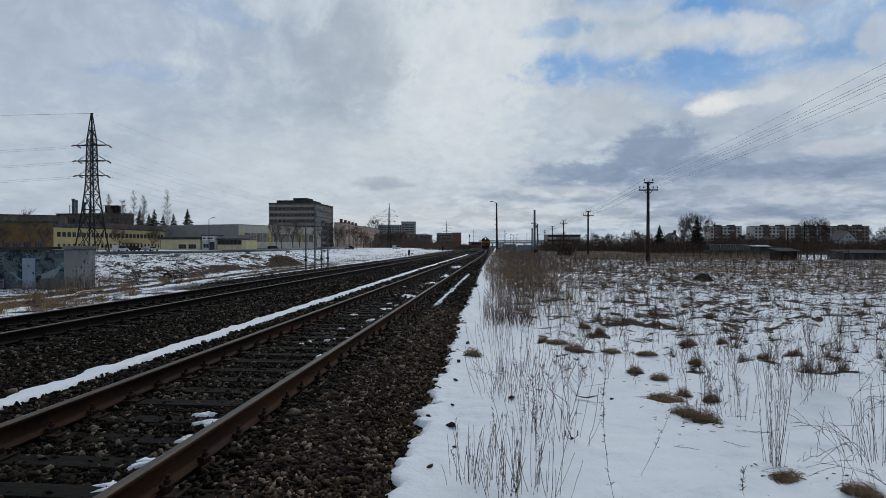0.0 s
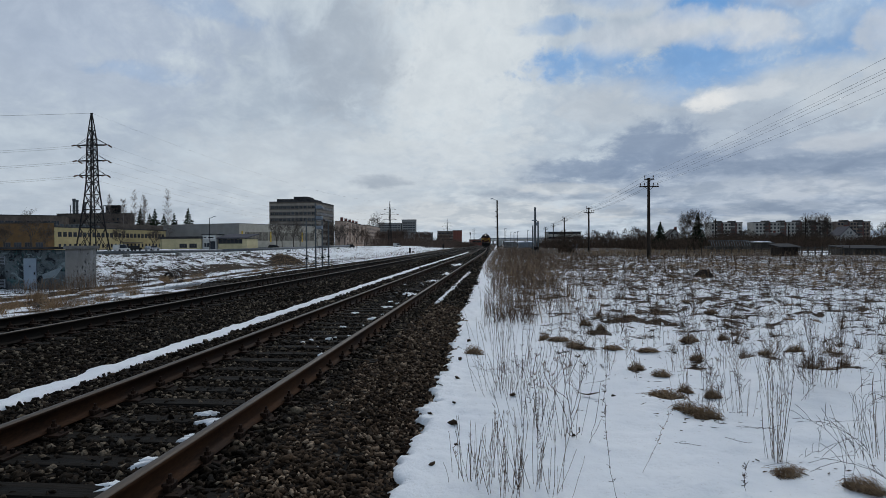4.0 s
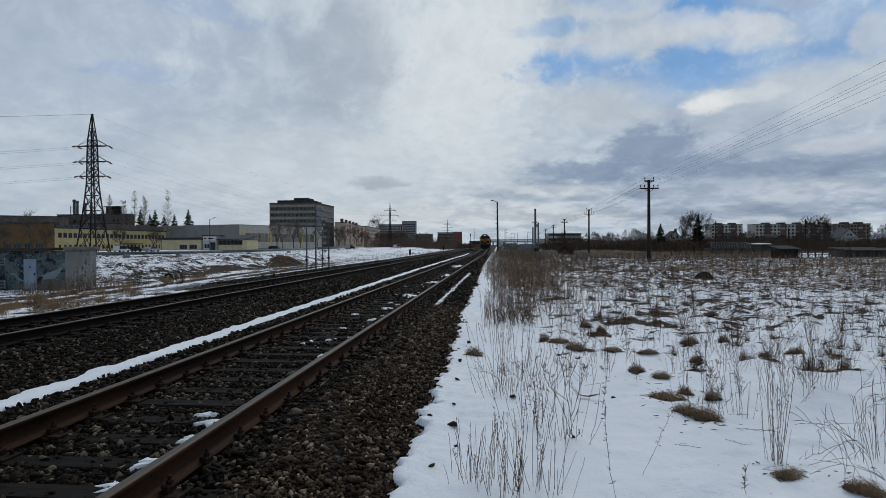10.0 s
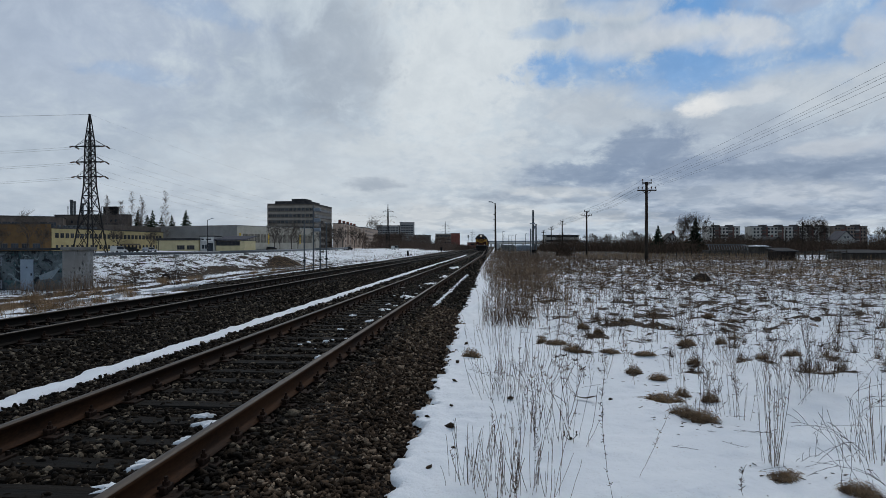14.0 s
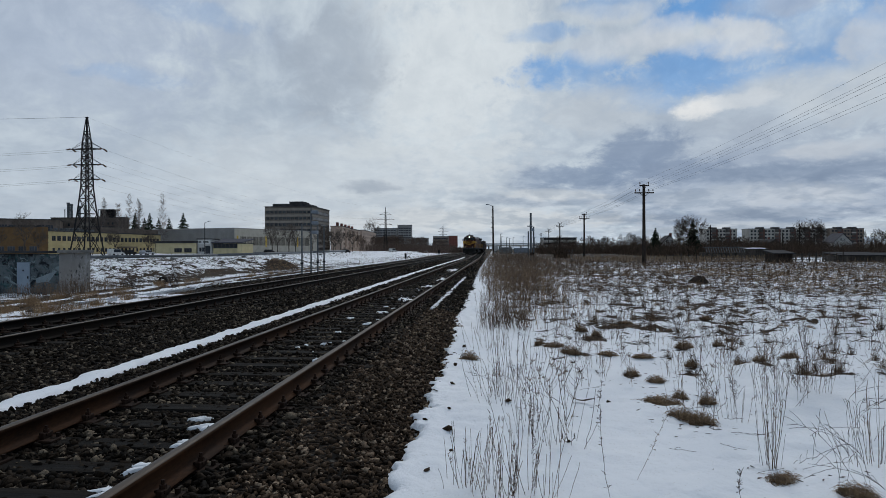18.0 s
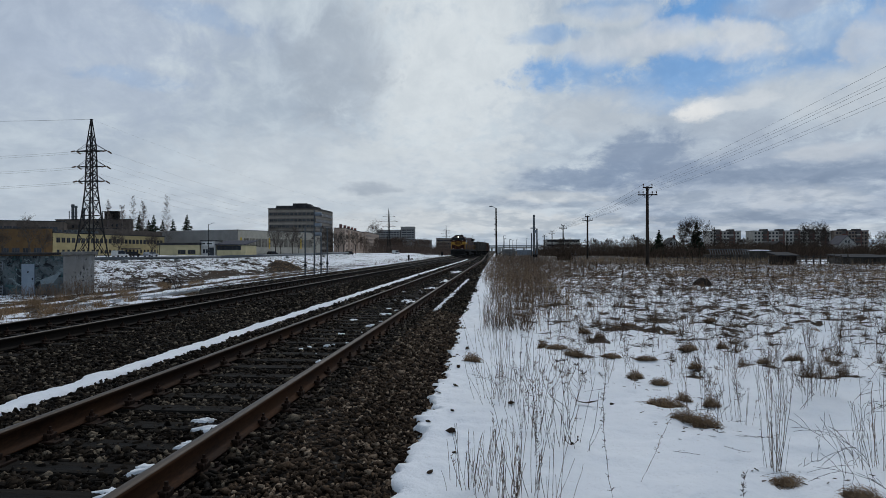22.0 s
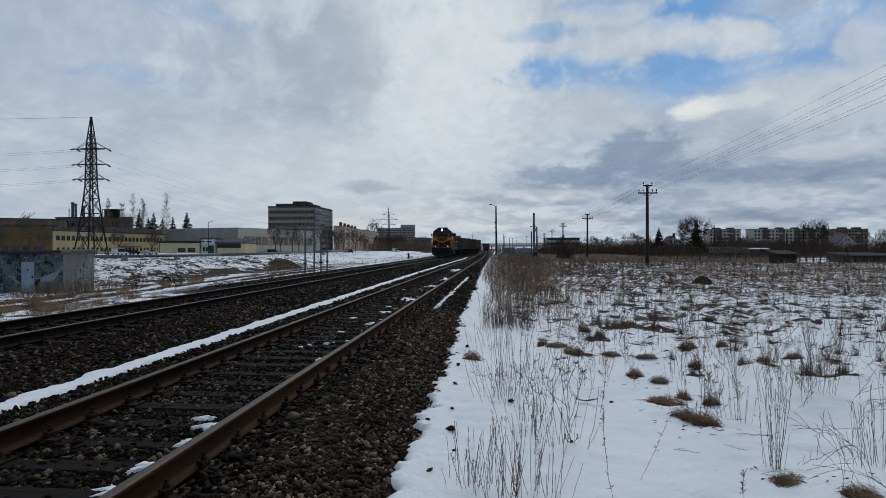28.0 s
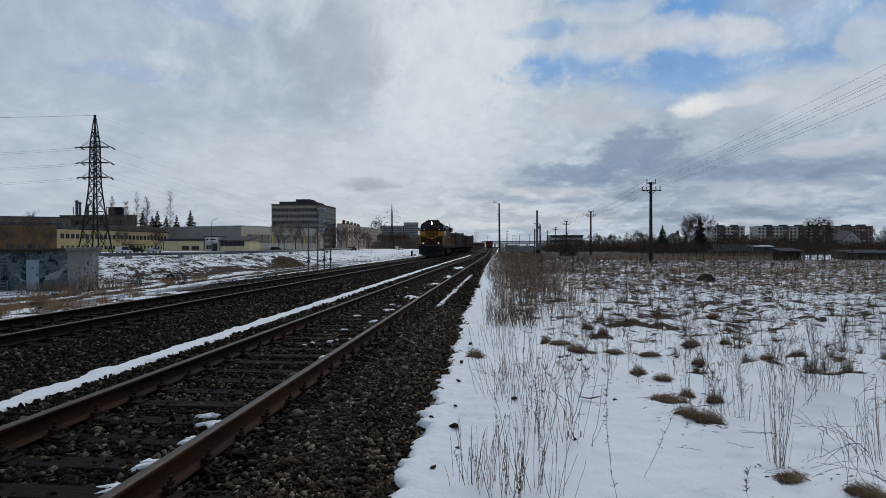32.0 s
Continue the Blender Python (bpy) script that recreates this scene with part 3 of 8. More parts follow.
RAIL_PROFILE = [(-0.075, -0.18), (0.075, -0.18), (0.075, -0.168), (0.03, -0.155), (0.010, -0.14), (0.010, -0.045), (0.036, -0.034), (0.037, -0.008), (0.028, 0.0), (-0.028, 0.0), (-0.037, -0.008), (-0.036, -0.034), (-0.010, -0.045), (-0.010, -0.14), (-0.03, -0.155), (-0.075, -0.168)]


def sweep(profile, ys, xc, z=0.0):
    k = len(profile)
    verts = [(xc(y) + px, y, pz + z) for y in ys for px, pz in profile]
    faces = [(i * k + j, i * k + (j + 1) % k, (i + 1) * k + (j + 1) % k, (i + 1) * k + j) for i in range(len(ys) - 1) for j in range(k)]
    return verts, faces


def rail(parent, track, side, y0, y1):
    ys = steps((y0, y1, 6.0))
    v, f = sweep(RAIL_PROFILE, ys, lambda y: line_x(track, y) + side * GAUGE)
    me = mesh_of("rail", v, f, M["rail_rust" if track == 0 else "rail_grime"])
    me.materials.append(M["rail_top" if track == 0 else "rail_head_dull"])
    k = len(RAIL_PROFILE)
    idx = np.zeros(len(f), np.int32)
    idx[[i for i in range(len(f)) if i % k in (7, 8, 9)]] = 1
    me.polygons.foreach_set("material_index", idx)
    part("rail", me, None, parent, "rusty rail with a worn shiny head")


def sleeper_mesh():
    bm = bmesh.new()
    box(bm, -1.35, 1.35, -0.115, 0.115, -0.36, -0.19, bevel=0.018)
    rng = random.Random(4)
    for v in bm.verts:
        v.co += Vector((rng.uniform(-0.012, 0.012), rng.uniform(-0.008, 0.008), rng.uniform(-0.006, 0.003)))
    me = bpy.data.meshes.new("sleeper")
    bm.to_mesh(me)
    bm.free()
    me.materials.append(M["sleeper"])
    return me


def fastening_mesh():
    """Ribbed base plate with two clips, bolts and nuts."""
    bm = bmesh.new()
    box(bm, -0.19, 0.19, -0.09, 0.09, -0.195, -0.172, bevel=0.004)
    for s in (-1, 1):
        box(bm, s * 0.085 - 0.02, s * 0.085 + 0.02, -0.055, 0.055, -0.172, -0.125, bevel=0.004)
        box(bm, s * 0.075 - 0.035, s * 0.075 + 0.035, -0.028, 0.028, -0.15, -0.128, bevel=0.004)
        rod(bm, (s * 0.085, 0, -0.15), (s * 0.085, 0, -0.072), 0.012, n=6)
        rod(bm, (s * 0.085, 0, -0.128), (s * 0.085, 0, -0.1), 0.022, n=6)
        rod(bm, (s * 0.155, 0.045, -0.175), (s * 0.155, 0.045, -0.14), 0.016, n=6)
    me = bpy.data.meshes.new("fastening")
    bm.normal_update()
    bm.to_mesh(me)
    bm.free()
    me.materials.append(M["iron"])
    return me


SLEEPER, FASTENING = sleeper_mesh(), fastening_mesh()
SPACING = 0.5435


def make_track(track, y0, y1, count, first, label):
    root = thing("railway_track", None, label, "railway track", kind="structure")
    for side in (-1, 1):
        rail(root, track, side, y0, y1)
    rng = random.Random(10 + track)
    for i in range(count):
        y = first + i * SPACING
        s = part("sleeper", SLEEPER, None, root)
        s.matrix_basis = pose(line_x(track, y) + rng.uniform(-0.03, 0.03), y, rng.uniform(-0.012, 0.006), 0, 0, rng.uniform(-0.9, 0.9))
        if i < 110:
            for side in (-1, 1):
                f = part("fastening", FASTENING, None, s)
                f.matrix_basis = pose(side * GAUGE, 0, 0)
    # the far sleepers
    bm = bmesh.new()
    y = first + count * SPACING
    while y < min(y1, 300):
        x = line_x(track, y)
        box(bm, x - 1.35, x + 1.35, y - 0.115, y + 0.115, -0.36, -0.165)
        y += SPACING
    tagged(part("far_sleepers", bm, M["sleeper"], root, "row of dark sleepers far along the track"), kind="stuff")
    return root


make_track(0, -9, 420, 246, 2.0 - 16 * SPACING, "rusty railway track with dark wooden sleepers and bolted clips")
make_track(1, -9, 420, 246, 3.2 - 16 * SPACING, "second railway track with rusty rails and dark sleepers")
crossover = thing("crossover_track", None, "crossover between the two railway tracks", "railway track", kind="structure")
for s in (-1, 1):
    rail(crossover, 2, s, 112, 186)


def strip_of_snow(name, label, xl, xr, y0, y1, z, seed, parent=None, res=0.06, thick=0.07, wave=0.10):
    """A low ridge of old snow with ragged edges, between two curves."""
    ys = steps((y0, min(y1, 20), res), (min(y1, 20), y1, 0.5)) if y1 > 20 else steps((y0, y1, res))
    us = np.linspace(0, 1, 9)
    verts = []
    for y in ys:
        a = xl(y) + wave * noise.noise((seed, y * 1.7, 0)) + 0.07 * noise.noise((seed, y * 6.5, 3)) + 0.04 * noise.noise((seed, y * 17, 6))
        b = xr(y) + wave * noise.noise((seed + 7, y * 1.7, 0)) + 0.07 * noise.noise((seed + 7, y * 6.5, 3)) + 0.04 * noise.noise((seed + 7, y * 17, 6))
        for u in us:
            x = a + (b - a) * u
            h = thick * (1 - (2 * u - 1) ** 6) * (0.8 + 0.5 * noise.noise((x * 3, y * 2, seed))) - 0.05
            verts.append((x, y, z + h))
    nx = len(us)
    i = np.arange((len(ys) - 1) * nx).reshape(-1, nx)[:, :-1].ravel()
    return new(name, mesh_of(name, verts, np.stack([i, i + 1, i + nx + 1, i + nx], 1), M["snow"], smooth=True))


def snow_material():
    n = Nodes("old_snow")
    p = n.place()
    col = n.mix(n.span(n.noise(p, 2.0, 5.0), 0.35, 0.65), (0.85, 0.875, 0.91), (0.91, 0.925, 0.945))
    col = n.mix(n.span(n.noise(p, 38.0, 3.0), 0.64, 0.74, 0.0, 0.5), col, (0.30, 0.27, 0.24))
    return n.done(col, 0.6, 0.0, n.bump(n.noise(p, 9.0, 6.0), 0.35, 0.03), Specular_IOR_Level=0.2)


M["snow"] = snow_material()

# ---------------------------------------------------------------- snow lying on the ballast
tagged(strip_of_snow("snow_ridge", "", lambda y: -5.05 - 0.008 * min(34, max(0, y - 6)) + drift(y), lambda y: -4.70 - 0.008 * min(34, max(0, y - 6)) + drift(y), -8.0, 110, -0.19, 3.0, thick=0.07, wave=0.045),
       "long narrow ridge of old snow between the two tracks", "snow", kind="structure")


def snow_patch(x, y, z, sx, sy, seed, turn=0.0, thick=0.05):
    """A small flat patch of leftover snow with a lobed, ragged outline."""
    rings, n = 5, 40
    bm = bmesh.new()
    grid = [[bm.verts.new((0, 0, thick))] * n]
    for r in range(1, rings + 1):
        row = []
        for j in range(n):
            a = 2 * math.pi * j / n
            c, s = math.cos(a), math.sin(a)
            k = (r / rings) * (0.8 + 0.9 * noise.noise((c * 1.4 + seed, s * 1.4, 0)) + 0.75 * noise.noise((c * 4.0, s * 4.0 + seed, 4)))
            row.append(bm.verts.new((sx * k * c, sy * k * s, thick * (1 - (r / rings) ** 4) * (0.8 + 0.5 * noise.noise((c * 3 * k, s * 3 * k, seed))) - (min(0.05, thick) if r == rings else 0))))
        grid.append(row)
    for j in range(n):
        bm.faces.new((grid[0][0], grid[1][j], grid[1][(j + 1) % n]))
        for r in range(1, rings):
            bm.faces.new((grid[r][j], grid[r + 1][j], grid[r + 1][(j + 1) % n], grid[r][(j + 1) % n]))
    for f in bm.faces:
        f.smooth = True
    ob = part("snow_patch", bm, M["snow"])
    ob.matrix_basis = pose(x, y, z, 0, 0, turn)
    return tagged(ob, "small patch of leftover snow beside a rail", "snow", "snow patches on the ballast")


# ---------------------------------------------------------------- trees
def fir_data(name, height, seed):
    """Whorls of drooping boughs made of small needle sprays."""
    g = np.random.default_rng(seed)
    roots, tips, radii = [(0, 0, -0.2)], [(0, 0, height)], [height * 0.012]
    z = height * 0.08
    while z < height:
        reach = (height - z) * 0.34 * g.uniform(0.75, 1.15) + 0.15
        for _ in range(9):
            a = g.uniform(0, 2 * math.pi)
            zz = z + height * g.uniform(-0.02, 0.04)
            far = reach * g.uniform(0.55, 1.15)
            tip = np.array((math.cos(a) * far, math.sin(a) * far, zz - far * g.uniform(0.0, 0.55)))
            root = np.array((0, 0, zz))
            for t in np.linspace(0.25, 1.0, 6):
                p = root + (tip - root) * t
                for s in (-1, 1):
                    b = a + s * g.uniform(0.5, 1.0)
                    k = reach * 0.34 * (1.2 - 0.6 * t)
                    roots.append(p)
                    tips.append(p + np.array((math.cos(b) * k, math.sin(b) * k, -k * 0.45)))
                    radii.append(0.006 * height + 0.03)
        z += height * 0.028
    return stems(name, roots, tips, radii, M["needle"], 0.06, seed, 0.25)


def crown_tree_data(height, width, seed, clear=0.24, fine=0.03, limbs=7, levels=6, up=0.04, material="bark", bole="bark", low=0.47, start=0.20, fork=0.42):
    """A leafless tree whose limbs fork again and again inside a domed crown."""
    g = random.Random(seed)
    mid = Vector((0, 0, height * (1 - low)))
    rows = []

    def inside(q):
        v = q - mid
        return (v.x / (width / 2)) ** 2 + (v.y / (width / 2)) ** 2 + (v.z / (height * low)) ** 2 < g.uniform(0.85, 1.15)

    def grow(p, d, length, r, level):
        q = p + d * length
        if not inside(q):
            length *= 0.4
            level = 0
            q = p + d * length
        bow = p.lerp(q, 0.5) + Vector((g.gauss(0, 0.05), g.gauss(0, 0.05), g.gauss(-0.03, 0.03))) * length
        rows.append((p, bow, r))
        rows.append((bow, q, r * 0.85))
        if level <= 0:
            return
        for k in range(3 if g.random() < 0.55 else 2):
            side = Vector((g.gauss(0, 1), g.gauss(0, 1), g.gauss(0, 1)))
            side = (side - d * side.dot(d)).normalized()
            out = (q - mid).normalized()
            nd = (d + side * g.uniform(0.5, 1.2) * fork * 2 + out * 0.12 + Vector((0, 0, up))).normalized()
            at = q if k == 0 else p.lerp(q, g.uniform(0.35, 1.0))
            grow(at, nd, length * g.uniform(0.66, 0.90), max(r * 0.6, fine), level - 1)

    top = Vector((g.uniform(-0.02, 0.02) * height, 0, height * (clear + 0.16)))
    for i in range(limbs):
        a = 2 * math.pi * (i + g.uniform(0, 0.7)) / limbs
        lift = g.uniform(0.35, 1.5)
        d = Vector((math.cos(a) * width / height, math.sin(a) * width / height, lift)).normalized()
        grow(Vector((0, 0, height * clear)).lerp(top, g.random()), d, height * start * g.uniform(0.8, 1.15), height * 0.0085, levels - 1)
    trunk = [(Vector((0, 0, -0.3)), Vector((0, 0, height * clear)), height * 0.020), (Vector((0, 0, height * clear)), top, height * 0.016)]
    return [(name, stems(name, [a for a, _, _ in r], [b for _, b, _ in r], [c for _, _, c in r], M[m], 0.02, seed, 0.75)) for name, r, m in (("trunk", trunk, bole), ("crown", rows, material))]


def birch_data(height, seed):
    """A slender tree: one leading stem with many steep thin branches and hanging twigs."""
    g = random.Random(seed)
    stem, rows = [], []
    p = Vector((0, 0, -0.3))
    n = 12
    for k in range(n):
        q = p + Vector((g.gauss(0, 0.03), g.gauss(0, 0.03), 1)) * height / n
        stem.append((p, q, height * 0.0062 * (1 - k / n * 0.85)))
        if k >= 2:
            for _ in range(5):
                a, t = g.uniform(0, 6.283), g.random()
                f = (k + t) / n
                length = height * 0.21 * (1.25 - f) * g.uniform(0.6, 1.2) * (0.5 + min(1.0, (k - 1) / 3) * 0.5)
                b = p.lerp(q, t)
                e = b + Vector((math.cos(a) * 0.62, math.sin(a) * 0.62, 1.0)).normalized() * length
                rows.append((b, e, 0.034))
                for _ in range(11):
                    c = b.lerp(e, g.uniform(0.25, 1.0))
                    h = Vector((math.cos(a) * 0.4 + g.gauss(0, 0.5), math.sin(a) * 0.4 + g.gauss(0, 0.5), g.uniform(-0.25, 0.9))).normalized() * length * g.uniform(0.2, 0.45)
                    rows.append((c, c + h, 0.022))
                    if g.random() < 0.6:
                        rows.append((c + h, c + h + Vector((g.gauss(0, 0.2), g.gauss(0, 0.2), -g.uniform(0.3, 0.9))), 0.017))
        p = q
    return [(name, stems(name, [a for a, _, _ in r], [b for _, b, _ in r], [c for _, _, c in r], M[m], 0.05, seed, 0.6)) for name, r, m in (("trunk", stem, "birch"), ("crown", rows, "birchtwig"))]


def planted(data_list, spots, name, label, category, group):
    """Each spot: x, y, ground height, scale by choice of mesh, turn."""
    out = []
    for i, (x, y, k) in enumerate(spots):
        root = thing(name, pose(x, y, land(x, y), 0, 0, (i * 77) % 360), label, category, group)
        for pname, data in data_list[k % len(data_list)]:
            part(pname, data, None, root)
        out.append(root)
    return out


BARE = [crown_tree_data(h, w, s, 0.22, 0.018, 7, 7, 0.14, "bark", "bark", 0.44, 0.19, 0.40) for h, w, s in ((8, 4.6, 1), (10, 5.6, 2), (12, 6.4, 3))]
GARDEN = [crown_tree_data(10.4, 8.2, 5, 0.2, 0.018, 9, 8), crown_tree_data(7.6, 7.0, 6, 0.16, 0.019, 9, 7), crown_tree_data(5.6, 5.0, 7, 0.14, 0.017, 9, 7)]
BIRCH = [birch_data(h, s) for h, s in ((22, 11), (23, 12), (20, 13))]
FIR = [[("crown", fir_data("crown", h, s))] for h, s in ((15, 21), (17.5, 22), (6.5, 23), (8.2, 24))]
RED = [crown_tree_data(h, w, s, 0.2, 0.05, 7, 6, 0.16, "redtwig", "bark", 0.44, 0.20, 0.40) for h, w, s in ((12.5, 6, 31), (13.5, 7, 32), (11, 5.5, 33))]


# ---------------------------------------------------------------- buildings
def window_data(w, h, bars=1, sill=True):
    """Frame, sill and pane of a window, origin at the middle of its foot, outside towards -y."""
    b = 0.08
    xs, zs = [-w / 2], [0, b, h - b, h]
    for i in range(bars + 1):
        c = -w / 2 + w * (i + 1) / (bars + 1)
        a0 = -w / 2 + w * i / (bars + 1)
        xs += [a0 + (b if i == 0 else b / 2), c - (b if i == bars else b / 2)]
    xs += [w / 2]
    bm = bmesh.new()
    grid = {(i, j, k): bm.verts.new((x, y, z)) for i, x in enumerate(xs) for j, z in enumerate(zs) for k, y in enumerate((-0.05, 0.06))}
    solid = {(i, j) for i in range(len(xs) - 1) for j in range(3) if j != 1 or i % 2 == 0}
    for i, j in solid:
        bm.faces.new((grid[i, j, 0], grid[i + 1, j, 0], grid[i + 1, j + 1, 0], grid[i, j + 1, 0]))
        bm.faces.new((grid[i, j, 1], grid[i, j + 1, 1], grid[i + 1, j + 1, 1], grid[i + 1, j, 1]))
        for di, dj, p, q in ((-1, 0, (i, j), (i, j + 1)), (1, 0, (i + 1, j), (i + 1, j + 1)), (0, -1, (i, j), (i + 1, j)), (0, 1, (i, j + 1), (i + 1, j + 1))):
            if (i + di, j + dj) not in solid:
                bm.faces.new((grid[*p, 0], grid[*q, 0], grid[*q, 1], grid[*p, 1]))
    bmesh.ops.recalc_face_normals(bm, faces=bm.faces[:])
    fr = bpy.data.meshes.new("window")
    bm.to_mesh(fr)
    bm.free()
    bm = boxes((-w / 2 + b, w / 2 - b, -0.02, 0.02, b, h - b))
    pn = bpy.data.meshes.new("pane")
    bm.to_mesh(pn)
    bm.free()
    pn.materials.append(M["glass"])
    return fr, pn


def facade_pose(a, b, z):
    return pose(a[0], a[1], z, 0, 0, math.degrees(math.atan2(b[1] - a[1], b[0] - a[0])))


def wall_box(parent, w, depth, h, material, label=""):
    return part("wall", boxes((0, w, 0, depth, -1.5, h)), material, parent, label)


def window_rows(parent, w, rows, x0, x1, count, win, material, side="front", depth=0.0):
    """Rows of windows on the front (y = 0) or on the right end (x = w) of a block."""
    fr, pn = win
    if not fr.materials:
        fr.materials.append(material)
    for z in rows:
        for i in range(count):
            t = x0 + (x1 - x0) * (i + 0.5) / count
            m = pose(t, -0.01, z) if side == "front" else (pose(w + 0.01, t, z, 0, 0, 90) if side == "right" else pose(-0.01, t, z, 0, 0, -90))
            ob = part("window", fr, None, parent)
            ob.matrix_basis = m
            part("pane", pn, None, ob)


def block(name, label, a, b, z0, height, depth, wall, roof, category="building", group="", roof_h=0.35, over=0.25):
    root = thing(name, facade_pose(a, b, z0), label, category, group)
    w = math.dist(a, b)
    wall_box(root, w, depth, height, wall)
    part("roof", boxes((-over, w + over, -over, depth + over, height + 0.004, height + roof_h), bevel=0.05), roof, root, "dark flat roof edge")
    return root, w


M.update({
    "yellow": worn("pale_yellow_render", (0.44, 0.35, 0.175), (0.53, 0.43, 0.225), 0.5, 12, 0.85, 0, 0.15, stain=(0.36, 0.30, 0.18)),
    "pale_yellow": worn("cream_yellow_render", (0.53, 0.455, 0.27), (0.62, 0.535, 0.325), 0.5, 12, 0.85, 0, 0.15, stain=(0.40, 0.35, 0.24)),
    "orange": worn("ochre_render", (0.125, 0.073, 0.034), (0.175, 0.105, 0.048), 0.5, 12, 0.85, 0, 0.15, stain=(0.25, 0.14, 0.06)),
    "cream": worn("cream_panels", (0.42, 0.385, 0.32), (0.51, 0.47, 0.395), 0.4, 10, 0.8, 0, 0.15, stain=(0.36, 0.33, 0.28)),
    "grey_sheet": worn("grey_sheet_metal", (0.27, 0.265, 0.26), (0.34, 0.335, 0.325), 0.3, 10, 0.55, 0.3, 0.15),
    "brown": worn("brown_cladding", (0.10, 0.082, 0.07), (0.16, 0.132, 0.112), 0.5, 10, 0.8, 0, 0.15),
    "roofing": worn("bitumen_roof", (0.03, 0.03, 0.032), (0.07, 0.068, 0.07), 0.5, 10, 0.9, 0, 0.2),
    "office": worn("grey_brick_office", (0.095, 0.082, 0.07), (0.14, 0.122, 0.105), 0.5, 10, 0.85, 0, 0.2),
    "office_band": worn("office_spandrel", (0.20, 0.178, 0.15), (0.27, 0.24, 0.205), 0.5, 10, 0.85, 0, 0.2),
    "pink": worn("pinkish_brick", (0.40, 0.30, 0.24), (0.50, 0.385, 0.31), 0.4, 10, 0.85, 0, 0.2, stain=(0.32, 0.24, 0.2)),
    "redbrick": worn("red_brick", (0.17, 0.065, 0.052), (0.235, 0.095, 0.075), 0.4, 10, 0.85, 0, 0.2),
    "panel": worn("pale_concrete_panels", (0.49, 0.465, 0.42), (0.61, 0.58, 0.53), 0.3, 8, 0.9, 0, 0.2, stain=(0.27, 0.25, 0.22)),
    "balcony_red": worn("red_brown_panels", (0.15, 0.085, 0.072), (0.21, 0.125, 0.105), 0.4, 8, 0.9, 0, 0.2),
    "panel_tan": worn("tan_panels", (0.27, 0.215, 0.175), (0.36, 0.29, 0.24), 0.3, 8, 0.9, 0, 0.2, stain=(0.2, 0.16, 0.13)),
    "panel_dark": worn("dark_balcony_fronts", (0.10, 0.09, 0.085), (0.17, 0.155, 0.145), 0.4, 8, 0.85, 0, 0.2),
    "white": worn("white_paint", (0.66, 0.66, 0.64), (0.78, 0.78, 0.76), 0.8, 20, 0.6, 0, 0.1),
    "housewall": worn("off_white_render", (0.48, 0.47, 0.45), (0.58, 0.57, 0.54), 0.5, 12, 0.85, 0, 0.15),
    "slate": worn("grey_slate_roof", (0.05, 0.05, 0.064), (0.085, 0.085, 0.10), 0.6, 14, 0.8, 0, 0.25),
    "board": worn("weathered_boards", (0.06, 0.052, 0.045), (0.13, 0.115, 0.10), 2, 20, 0.9, 0, 0.4, axes=(1, 1, 0.2)),
    "yellowpaint": worn("yellow_panels", (0.55, 0.36, 0.05), (0.65, 0.44, 0.08), 0.6, 12, 0.7, 0, 0.1),
})

W15, W10, W20 = window_data(1.5, 1.5), window_data(1.0, 1.3, 0), window_data(2.6, 1.5, 2)


def yellow_office():
    root, w = block("office_building", "long two-storey pale yellow building with dark windows", (-131.0, 171.4), (-128.9, 229.0), -0.6, 7.4, 14, M["yellow"], M["roofing"])
    window_rows(root, w, (4.6,), 1, w - 1, 26, W15, M["brown"])
    window_rows(root, w, (1.2,), 1, w - 1, 26, W10, M["brown"])
    part("attic", boxes((w * 0.42, w - 0.3, 0.8, 6.5, 7.76, 9.4), bevel=0.04), M["brown"], root, "dark brown attic storey with a flat roof")
    for i in range(9):
        x = 2.0 + i * 2.3
        part("roof_vent", boxes((x, x + 0.8, 1.0, 1.8, 7.76, 8.5), bevel=0.03), M["galv_old"], root)
    part("canopy", boxes((w * 0.54, w * 0.68, -2.5, -0.01, 2.6, 3.0), bevel=0.05), M["brown"], root)
    part("plinth", boxes((0, w, -0.12, -0.012, -1.2, 0.6)), M["concrete"], root)


def ochre_wing():
    root, w = block("ochre_building", "ochre rendered wing with a flat roof", (-163, 172.0), (-131.2, 169.0), -0.6, 8.6, 2.2, M["orange"], M["roofing"])
    window_rows(root, w, (1.5,), 16, w - 1, 4, W20, M["brown"])
    part("end_panel", boxes((0, 8, -0.05, -0.002, 0, 8.4)), M["yellow"], root, "pale yellow end panel")
    root, w = block("factory_block", "brown factory block with a flat roof and a row of windows", (-191, 211), (-168, 226), -0.6, 13.4, 20, M["brown"], M["roofing"])
    window_rows(root, w, (10.0,), 2, w - 2, 8, W20, M["brown"])


